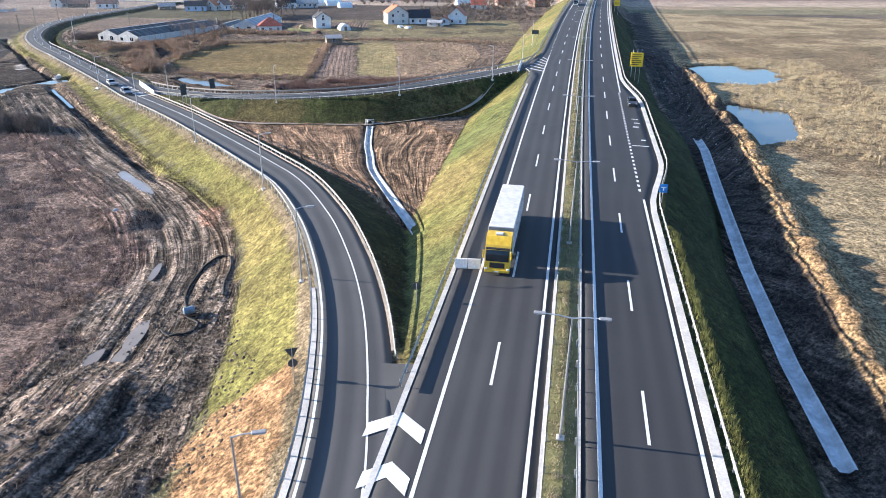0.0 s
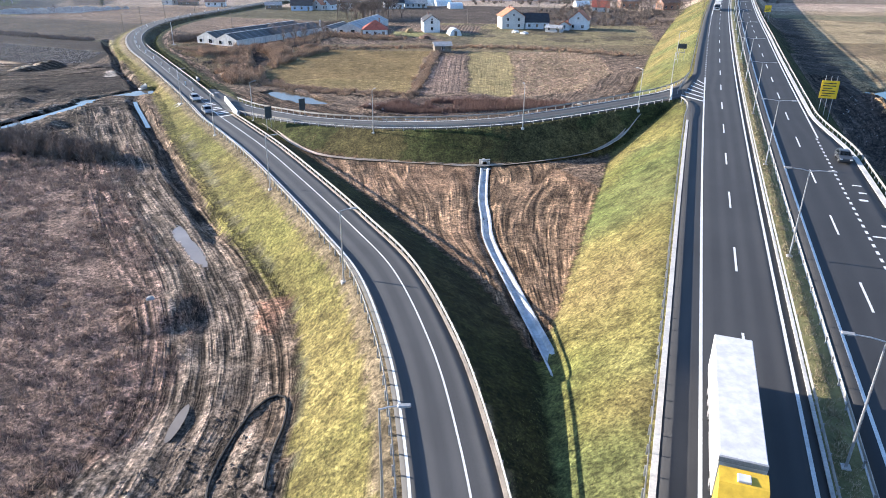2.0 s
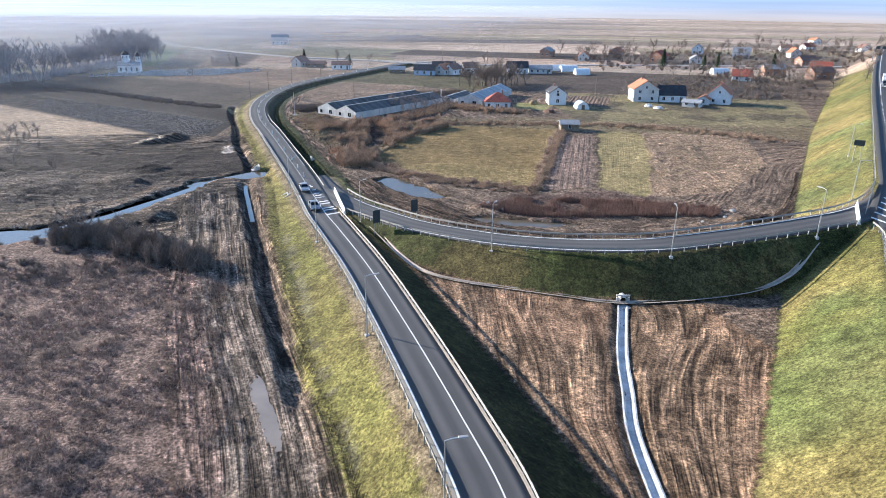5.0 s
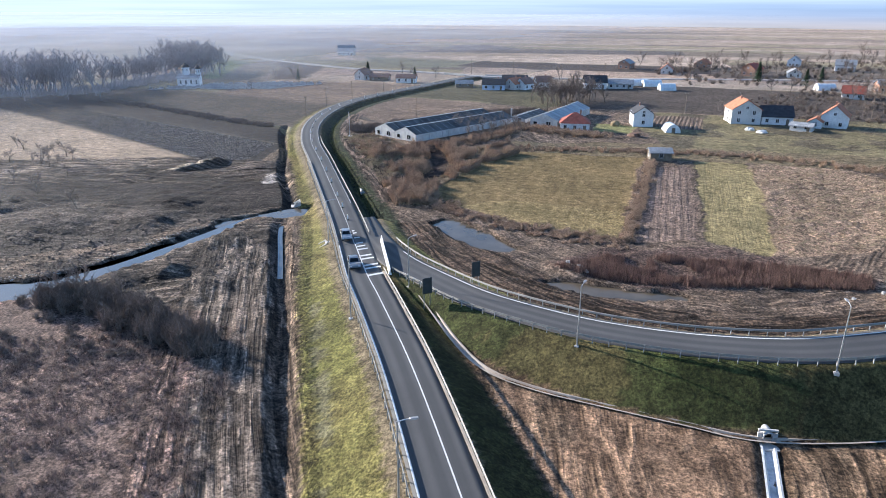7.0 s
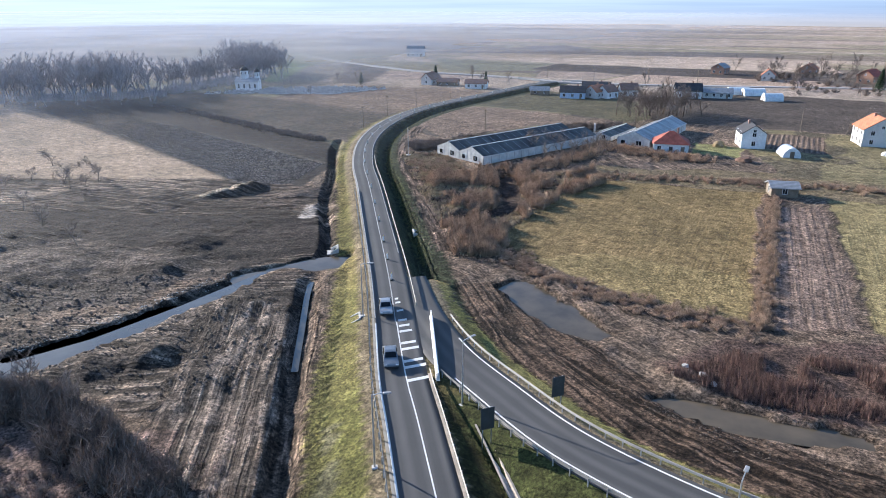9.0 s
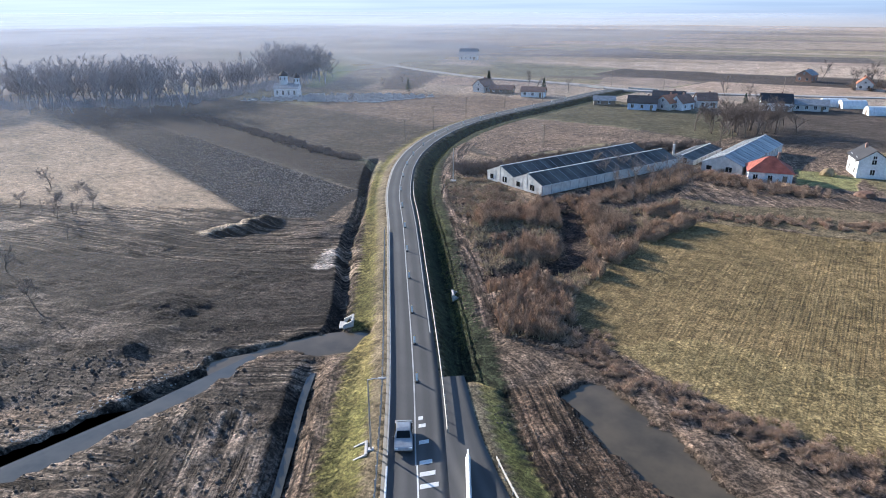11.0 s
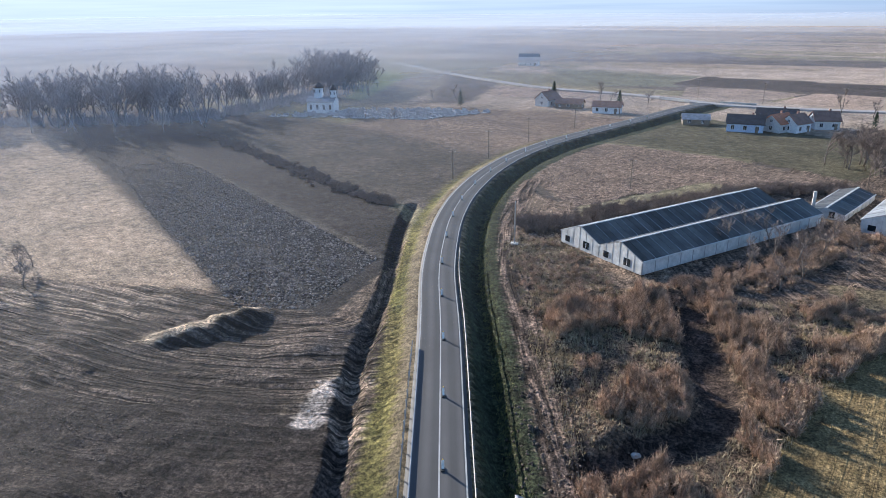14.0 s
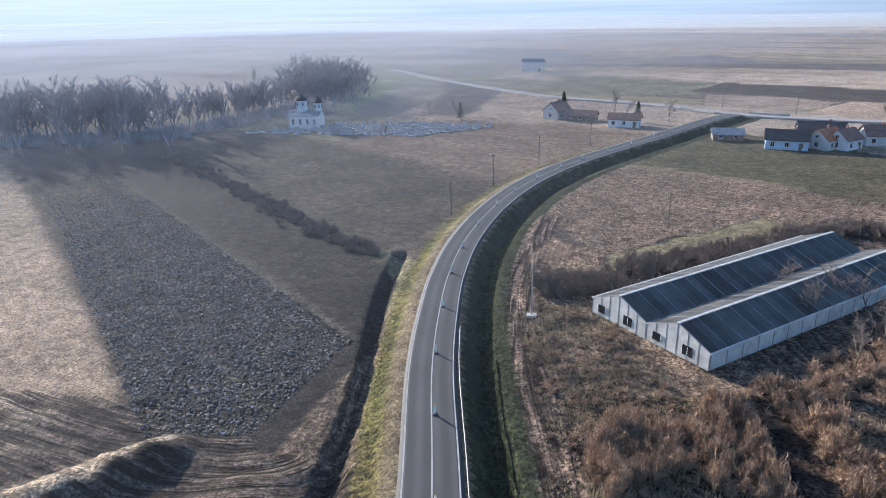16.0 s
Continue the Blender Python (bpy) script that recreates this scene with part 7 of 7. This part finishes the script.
def sow(poly, count, size, height, test=None, sink=0.0, clump=0.0, seed=1):
    """Random places inside a polygon; clump thins them out by a noise field."""
    p = np.array(poly)
    lo, hi = p.min(0), p.max(0)
    out = []
    for _ in range(60):
        x, y = RNG.uniform(lo[0], hi[0], 4000), RNG.uniform(lo[1], hi[1], 4000)
        k = inside(x, y, poly)
        if clump:
            k &= fbm(x, y, 7, 3, seed) > clump
        for a, b in zip(x[k], y[k]):
            if test is None or test(a, b):
                s = RNG.uniform(0.6, 1.3)
                out.append((a, b, ground_z(a, b) - sink, s * RNG.uniform(*size), s * RNG.uniform(*height)))
            if len(out) >= count:
                return out
    return out


def along(points, count, spread, size, height, lift=0.0):
    c = spline([(x, y, 0) for x, y in points], 1.0)
    out = []
    for _ in range(count):
        p = c[int(RNG.integers(len(c)))]
        x, y = p[0] + RNG.normal(0, spread), p[1] + RNG.normal(0, spread)
        out.append((x, y, ground_z(x, y) - 0.1 + lift, RNG.uniform(*size), RNG.uniform(*height)))
    return out


low = lambda a, b: ground_z(a, b) < 0.9
SCRUB_ZONE = [(-57, 204), (-71, 235), (-60, 243), (-50, 243), (-30, 252), (-24, 242), (-32, 224), (-39, 195), (-34, 182), (-44, 180)]
gap = lambda a, b: ground_z(a, b) > -0.35 and np.min((HOLLOW[:, 0] - a) ** 2 + (HOLLOW[:, 1] - b) ** 2) > 4.5
combine("scrub", SHRUBS, sow(SCRUB_ZONE, 1900, (0.7, 1.5), (0.9, 3.0), gap, clump=0.45, seed=3), M_SCRUB, "dense tangle of brown leafless scrub on rough ground", "scrub")
combine("straw_clumps", TUFTS, sow(SCRUB_ZONE, 2200, (0.6, 1.1), (0.5, 0.9), gap), M_STRAW, "pale dead grass clumps among scrub", "dry grass")
ROADSIDE = [(-60, 208), (-68, 222), (-79, 242), (-87, 256), (-78, 262), (-66, 250), (-60, 240), (-56, 210)]
combine("straw_roadside", TUFTS, sow(ROADSIDE, 2600, (0.4, 0.9), (0.25, 0.6), clump=0.38, seed=41), M_STRAW, "flattened pale grass on rough ground beside the ditch track", "dry grass")
combine("scrub_roadside", SHRUBS, sow(ROADSIDE, 260, (0.6, 1.2), (0.4, 1.0), clump=0.45, seed=43), M_SCRUB, "low straggling scrub beside the ditch track", "scrub")
combine("reeds", REEDS, sow([(-7, 148.5), (2, 158), (14, 160), (32, 160), (44, 158), (43, 152), (31, 150), (17, 146.5), (2, 146)], 1900, (0.6, 1.1), (0.5, 1.5), low, clump=0.3, seed=23), M_REED, "russet reed bed beside a muddy puddle", "reeds")
combine("reeds_east", REEDS, sow([(108, 110), (150, 190), (180, 180), (150, 90), (110, 60), (100, 80)], 1300, (0.8, 1.5), (0.6, 1.3), lambda a, b: ground_z(a, b) > -0.35), M_STRAW, "pale reeds round flooded hollows", "reeds")
combine("weeds", WEEDS, sow([(-75, 20), (-14, 20), (-14, 55), (-32, 84), (-46, 118), (-60, 112), (-95, 95), (-90, 40)], 14000, (0.5, 0.9), (0.35, 0.75), low, clump=0.34, seed=9), M_WEED, "dry brown weeds covering waste ground", "weeds")
combine("weeds_south", WEEDS, sow([(-60, -40), (-8, -40), (-14, 20), (-75, 20)], 3500, (0.5, 0.9), (0.35, 0.75), low, clump=0.42, seed=12), M_WEED, "dry brown weeds on churned ground", "weeds")
combine("dark_scrub", SHRUBS, sow([(-100, 108), (-78, 121), (-66, 122), (-50, 116), (-46, 108), (-55, 104), (-80, 98)], 80, (1.0, 1.7), (0.7, 1.4), low, clump=0.45, seed=14) + along([(-77, 117.5), (-71, 118), (-62, 115), (-54, 112), (-47, 109.5)], 260, 1.1, (1.4, 2.4), (2.6, 4.8)), M_DARKSCRUB, "dark bare thicket on waste ground", "scrub")


combine("hedge_row", SHRUBS, along([(-226, 312), (-166, 286), (-133, 271), (-119, 266)], 330, 1.3, (1.2, 2.2), (0.9, 1.7)), M_DARKSCRUB, "low dark hedge between ploughed fields", "hedge")
combine("hedge_glasshouse", SHRUBS, along([(-76, 277), (-66, 289), (-57, 300), (-47, 313), (-30, 322)], 420, 1.7, (1.4, 2.3), (1.6, 3.0)), M_DARKSCRUB, "dark thick hedge behind the glasshouse", "hedge")
combine("bushes_pole", SHRUBS, along([(-85, 264), (-80, 267), (-75, 268)], 190, 1.6, (1.3, 2.2), (1.8, 3.4)), M_DARKSCRUB, "rounded dark bushes beside the glasshouse", "bush")
combine("hedge_plot", SHRUBS, along([(5.5, 166), (8, 190), (11, 218), (13, 240)], 260, 0.8, (0.7, 1.3), (0.8, 1.6)), M_SCRUB, "straggling brown hedge between plots", "hedge")
combine("hedge_gardens", SHRUBS, along([(-36, 246), (-10, 250), (20, 254), (45, 252), (62, 246), (80, 236)], 520, 1.8, (0.9, 1.6), (0.7, 1.4)), M_SCRUB, "brown scrub strip below the gardens", "scrub")
combine("hedge_south_meadow", SHRUBS, along([(-38, 186), (-30, 178), (-20, 172), (-8, 168), (4, 166)], 330, 1.8, (0.8, 1.4), (0.6, 1.2)), M_SCRUB, "brown weeds on the edge of the meadow", "scrub")
combine("scrub_glasshouse", SHRUBS, along([(-52, 244), (-44, 254), (-36, 268), (-30, 284), (-14, 278), (-2, 276)], 420, 2.4, (1.2, 2.0), (1.2, 2.4)), M_SCRUB, "brown thicket between glasshouses", "scrub")
combine("tufts_ditch", TUFTS, along([tuple(p[:2]) for p in offset_line(WEST[(WEST[:, 1] > 172) & (WEST[:, 1] < 330)], 7.3)[::8]], 2200, 0.5, (0.4, 0.8), (0.25, 0.5)), M_TUFT, "green grass tufts on the ditch edge", "grass")
combine("tufts_kerb", TUFTS, along([hwx(35.4, s) for s in range(-30, 46, 8)], 1500, 0.28, (0.4, 0.7), (0.35, 0.75)), M_TUFT, "green tufts behind the motorway kerb", "grass")
combine("tufts_median", TUFTS, [(x, y, hwz(HS * x + HC * y) + 0.05, a, b) for x, y, _, a, b in along([hwx(23.7, s) for s in range(-40, 200, 12)], 2600, 0.4, (0.35, 0.6), (0.15, 0.35))], M_STRAW, "rough dry grass on the central reserve", "grass")
bank = []
for lo_, hi_, o0, o1, cnt in ((20, 250, -9.5, -4.4, 5200), (-30, 20, -9, -4.4, 300)):
    idx = np.where((WEST[:, 1] > lo_) & (WEST[:, 1] < hi_))[0]
    nn = normals2(WEST)
    for _ in range(cnt):
        i = int(RNG.choice(idx))
        p = WEST[i, :2] + nn[i] * RNG.uniform(o0, o1) + RNG.normal(0, 0.4, 2)
        bank.append((p[0], p[1], ground_z(*p) - 0.05, RNG.uniform(0.2, 0.42), RNG.uniform(0.1, 0.22)))
for _ in range(7000):
    p = hwx(RNG.uniform(2.5, 11.3), RNG.uniform(25, 230))
    bank.append((p[0], p[1], ground_z(*p) - 0.05, RNG.uniform(0.18, 0.36), RNG.uniform(0.08, 0.18)))
combine("bank_grass", TUFTS, bank, M_TUFT, "short yellow-green grass on the road banks", "grass")
combine("meadow_grass", TUFTS, sow([(-39, 191), (-29, 182), (-10, 171), (3, 169), (11, 243), (-30, 242)], 9000, (0.25, 0.5), (0.1, 0.24)), M_MEADOW, "short dry meadow grass", "grass")
combine("maize_stubble", WEEDS, sow([(32, 165), (50, 173), (66, 201), (69, 232), (62, 241), (39, 242)], 3500, (0.4, 0.7), (0.2, 0.45)), M_STRAW, "pale flattened crop stubble", "stubble")
combine("clods", CLODS, sow([(-20, -30), (2, -30), (3, 8), (-3, 32), (-8, 40), (-20, 20)], 2600, (0.06, 0.2), (0.05, 0.16), lambda a, b: ground_z(a, b) < 2.5) + sow([(-150, 120), (-74, 162), (-60, 150), (-48, 134), (-60, 124), (-84, 122)], 2600, (0.08, 0.26), (0.06, 0.2), low)
         + sow([(-60, 196), (-72, 232), (-62, 238), (-42, 190), (-30, 176), (-46, 178)], 1700, (0.07, 0.22), (0.06, 0.2), low) + sow([(-110, 164), (-76, 162), (-68, 176), (-82, 190), (-104, 182)], 1500, (0.04, 0.13), (0.04, 0.12), low, clump=0.4, seed=77)
        + sow([(-40, 160), (-20, 148), (-2, 136), (20, 132), (40, 140), (44, 150), (20, 150), (-10, 152), (-34, 176)], 2400, (0.04, 0.15), (0.04, 0.13), low, clump=0.45, seed=78), M_CLOD, "loose clods of dark turned earth", "earth")
combine("plough_clods", CLODS, sow([(-117, 213.5), (-108, 209), (-99, 214.5), (-102, 236.5), (-150, 257.5), (-192, 276), (-215, 266), (-160, 236)], 15000, (0.08, 0.24), (0.08, 0.2), lambda a, b: RNG.uniform() < (a + 216) / 80), M_PLOUGH, "dark clods of freshly ploughed soil", "earth")
combine("stalks", TUFTS, sow([(-118, 214), (-104, 236), (-190, 275), (-255, 296)], 3200, (0.15, 0.38), (0.12, 0.3), clump=0.4, seed=71) + along([(-118, 214), (-150, 231), (-200, 258), (-240, 279)], 260, 0.5, (0.15, 0.4), (0.15, 0.35)), M_STRAW, "pale maize stalks left on ploughed soil", "stalks")
combine("bank_stones", CLODS, along([(-92, 123.5), (-85.5, 129), (-81.5, 140), (-78.5, 150), (-76, 158)], 330, 0.5, (0.08, 0.26), (0.08, 0.2)) + along([(-80.5, 191), (-81.5, 194), (-83.5, 197.5)], 70, 0.7, (0.12, 0.45), (0.06, 0.14)) + along([(120, 170), (108, 140), (95, 102), (80, 60)], 110, 1.6, (0.1, 0.3), (0.1, 0.25)), M_STONE, "pale rubble stones along banks", "stones")


# ---- trees ----
def bare_tree_mesh(seed, height, spread):
    """Trunk with limbs as one bmesh, and the fine twigs as a second mesh."""
    rng = np.random.default_rng(seed)
    bm = bmesh.new()
    tips = []

    def branch(p, d, length, r, level):
        pts, q, dd = [Vector(p)], Vector(p), Vector(d).normalized()
        for _ in range(3):
            dd = (dd + Vector((rng.normal(0, 0.13), rng.normal(0, 0.13), 0.07 + rng.normal(0, 0.06)))).normalized()
            q = q + dd * (length / 3)
            pts.append(q.copy())
        tube_bm(pts, [r, r * 0.8, r * 0.6, r * 0.3], 6 if level == 0 else 4, bm)
        if level >= 2:
            tips.append((pts[1], pts[3], dd))
            return
        kids = 6 if level == 0 else 4
        for k in range(kids):
            t = 0.35 + 0.65 * (k + rng.uniform(0, 0.9)) / kids
            i = min(2, int(t * 3))
            at = pts[i].lerp(pts[i + 1], t * 3 - i)
            a = rng.uniform(0, 6.283)
            nd = dd * 0.55 + Vector((math.cos(a) * spread, math.sin(a) * spread, 0.35))
            branch(at, nd, length * rng.uniform(0.42, 0.62), r * 0.42, level + 1)
        tips.append((pts[2], pts[3], dd))
    branch((0, 0, -0.4), (0, 0, 1), height * 0.62, height * 0.018, 0)
    v, f = [], []
    for a, b, d in tips:
        for _ in range(13):
            p = a.lerp(b, rng.uniform(0.1, 1.0))
            q = p + (d * 0.7 + Vector((rng.normal(0, 0.6), rng.normal(0, 0.6), rng.normal(0.25, 0.4)))).normalized() * height * rng.uniform(0.05, 0.13)
            s = Vector((rng.normal(), rng.normal(), rng.normal())).normalized() * height * 0.005
            i = len(v)
            v += [p - s, p + s, q]
            f.append((i, i + 1, i + 2))
    trunk = bpy.data.meshes.new("trunk")
    bm.to_mesh(trunk)
    bm.free()
    trunk.materials.append(M_BARK)
    return trunk, mesh_from("crown", v, f, M_TWIG)


TREES = [bare_tree_mesh(s, 8.0, sp) for s, sp in ((1, 0.8), (2, 1.0), (3, 0.65), (4, 0.9))]


def bare_tree(x, y, size, kind, label="bare winter tree with fine twigs"):
    t = thing("bare_tree", label, "tree", (x, y, ground_z(x, y)), random.uniform(0, 360), "bare trees")
    t.scale = (size, size, size)
    part("trunk", TREES[kind % 4][0], None, t)
    part("crown", TREES[kind % 4][1], None, t)


k = 0
for x, y, s in ((-54, 277, 0.9), (-46, 275, 1.0), (-42, 276, 0.9), (-44, 257, 0.9), (-41, 265, 1.0), (-37, 265, 1.1), (-34, 271, 1.0), (-39, 252, 0.8), (-49, 268, 0.9), (-32, 280, 0.9), (-30, 262, 0.8), (-36, 258, 0.9), (-28, 272, 0.9),
                (-23, 350, 1.5), (-19, 360, 1.7), (-26, 358, 1.5), (-15, 352, 1.3), (-30, 350, 1.3), (42, 329, 0.9), (87, 420, 1.2), (95, 425, 1.1), (78, 418, 1.0), (17, 559, 1.5), (37, 523, 1.5), (49, 508, 1.4), (30, 530, 1.4),
                (-76, 119, 0.85), (-66, 118, 0.8), (-74, 118.5, 0.8), (-60, 114, 0.75), (-71, 117, 0.9), (-125, 448, 1.3), (-118, 440, 1.0), (-102, 440, 1.1), (-30, 455, 1.2), (-20, 446, 1.0), (104, 330, 1.3), (110, 322, 1.1), (98, 338, 1.0), (120, 345, 1.4), (131, 380, 1.3), (118, 390, 1.1),
                (-185, 425, 1.0), (-195, 420, 0.8), (-178, 360, 0.8), (140, 400, 1.3), (128, 420, 1.4), (150, 350, 1.2), (60, 515, 1.3), (72, 498, 1.2), (-110, 160, 0.6), (-128, 168, 0.7), (160, 445, 1.3), (145, 470, 1.3), (-12, 300, 0.6), (30, 300, 0.5)):
    bare_tree(x, y, s, k)
    k += 1


def tree_proto(kind):
    tr, cr = TREES[kind]
    out_v, out_f, base = [], [], 0
    for me in (tr, cr):
        me.calc_loop_triangles()
        v = np.array([q.co[:] for q in me.vertices])
        f = np.array([q.vertices[:] for q in me.loop_triangles])
        out_v.append(v)
        out_f.append(f + base)
        base += len(v)
    return np.concatenate(out_v), np.concatenate(out_f)


PROTO = [tree_proto(j) for j in range(4)]
wood = along([(-330, 285), (-300, 298), (-270, 315), (-258, 330), (-300, 330)], 110, 8, (1.9, 2.7), (2.1, 2.9)) + along([(-252, 345), (-252, 362), (-252, 385), (-254, 400)], 48, 2.5, (1.3, 1.8), (1.8, 2.3)) \
    + along([(-254, 405), (-256, 430), (-268, 450), (-290, 460)], 90, 8, (2.0, 2.8), (1.8, 2.8))
combine("wood", PROTO, wood, M_WOOD_TWIG, "belt of tall bare trees beyond the fields, paled for haze", "wood")
combine("thicket_west", PROTO, sow([(-175, 150), (-132, 172), (-134, 200), (-180, 215), (-205, 170)], 48, (0.45, 0.9), (0.45, 0.8), low, clump=0.4, seed=15), M_DARKSCRUB, "bare hazy trees standing beyond the canal", "trees")
combine("wood_edge", SHRUBS, along([(-330, 285), (-290, 303), (-262, 322), (-252, 345), (-252, 385), (-254, 420)], 330, 4, (2.5, 4.0), (2.0, 4.5)), M_WOOD_TWIG, "thicket along the foot of the wood, paled for haze", "thicket")
combine("village_shrubs", SHRUBS, sow([(62, 322), (130, 330), (150, 420), (100, 440), (60, 380)], 260, (1.4, 2.6), (1.2, 2.8)) + sow([(40, 440), (250, 470), (280, 700), (150, 620), (20, 540)], 420, (2.0, 4.0), (1.5, 3.5)), M_DARKSCRUB, "bare shrubs in far gardens", "shrubs")
combine("village_trees", PROTO, sow([(60, 440), (260, 560), (300, 760), (150, 640), (10, 545)], 110, (0.9, 1.5), (0.9, 1.6)) + sow([(90, 320), (150, 330), (170, 430), (110, 440), (88, 380)], 26, (0.9, 1.4), (0.9, 1.4)) + along([(-30, 345), (-12, 362), (-25, 372)], 34, 5, (1.2, 1.7), (1.2, 1.7)), M_DARKSCRUB, "bare trees among far houses", "trees")


def conifer(x, y, h, label="dark green conifer beside a garden"):
    t = thing("conifer", label, "tree", (x, y, ground_z(x, y)), random.uniform(0, 360), "conifers")
    part("trunk", tube_bm([(0, 0, -0.3), (0, 0, h * 0.9)], [h * 0.02, h * 0.005], 6), M_BARK, t)
    rng = np.random.default_rng(int(abs(x) * 7 + abs(y)))
    v, f = [], []
    for _ in range(900):
        u = rng.uniform(0, 1) ** 0.8
        z = h * (0.08 + 0.9 * u)
        r = h * 0.24 * (1 - u) ** 0.85 * rng.uniform(0.35, 1.12)
        a = rng.uniform(0, 6.283)
        p = np.array((r * math.cos(a), r * math.sin(a), z))
        o = np.array((math.cos(a), math.sin(a), -0.35)) * h * 0.055
        s = np.cross(o, (0, 0, 1)) * rng.uniform(0.3, 0.7)
        i = len(v)
        v += [p - s - o * 0.4, p + s - o * 0.4, p + o + (0, 0, rng.uniform(-0.1, 0.1))]
        f.append((i, i + 1, i + 2))
    part("crown", mesh_from("crown", v, f, M_NEEDLE), None, t)


for x, y, h in ((79.4, 464, 12), (100.3, 448, 10), (113.7, 472, 9), (136, 437, 12.5), (-141, 432, 10), (-111, 428, 8), (-175, 409, 7), (82, 480, 8), (-20.5, 420, 6)):
    conifer(x, y, h)


# ---- a heap of cut branches in a wet hollow, and a fallen limb ----
def brush_pile(x, y, count, length, label):
    t = thing("brush_pile", label, "branches", (x, y, ground_z(x, y)), 20)
    rng = np.random.default_rng(int(abs(x * 10)))
    for _ in range(count):
        a, l = rng.uniform(-0.7, 0.7) + 2.2, length * rng.uniform(0.5, 1.0)
        p = np.array((rng.normal(0, 0.5), rng.normal(0, 0.5), rng.uniform(0.0, 0.3)))
        d = np.array((math.cos(a), math.sin(a), rng.uniform(0.05, 0.45)))
        mid = p + d * l * 0.5 + rng.normal(0, 0.08, 3)
        part("branch", tube_bm([p, mid, p + d * l], [0.05, 0.035, 0.012], 5), M_BRANCH, t)


M_BRANCH = surface("weathered_branch", (0.4, 0.33, 0.26), 0.9, fine=8, coarse=2, spread=0.3)
brush_pile(-42.0, 189.4, 26, 3.4, "heap of pale cut branches beside a mud hollow")
brush_pile(-47.8, 212.2, 5, 2.6, "few fallen pale limbs among scrub")


# ---- garden heaps ----
def heap(name, x, y, r, h, material, label, category, sides=14):
    bm = bmesh.new()
    bmesh.ops.create_icosphere(bm, subdivisions=3, radius=1.0)
    for v in bm.verts:
        k = 0.85 + 0.3 * noise.noise(v.co * 1.7 + Vector((x, y, 0)))
        v.co = Vector((v.co.x * r * k, v.co.y * r * k, max(v.co.z, -0.1) * h * k))
    me = bpy.data.meshes.new(name)
    bm.to_mesh(me)
    bm.free()
    me.materials.append(material)
    ob = tagged(new(name, me), label, category)
    ob.matrix_basis = pose(x, y, ground_z(x, y), 0, 0, 30)


M_HAY = surface("old_hay", (0.3, 0.22, 0.12), 0.95, fine=5, coarse=0.8, spread=0.3, bump=0.5, dist=0.1)
M_SHEETING = surface("white_sheeting", (0.62, 0.62, 0.6), 0.6, fine=2, coarse=0.6, spread=0.2, bump=0.4, dist=0.1)
heap("haystack", 2.4, 298.5, 2.0, 2.2, M_HAY, "tan haystack in a farm garden", "haystack")
heap("hay_shelter", 9.0, 279.0, 2.6, 1.8, M_RUST, "dark brown brushwood heap below the white house", "heap")
heap("compost_heap", 48.8, 301.0, 1.8, 1.5, M_SHEETING, "garden heap under white plastic sheeting", "heap")
heap("compost_heap", 52.0, 296.8, 2.2, 1.2, M_SHEETING, "broad garden heap under white plastic sheeting", "heap")
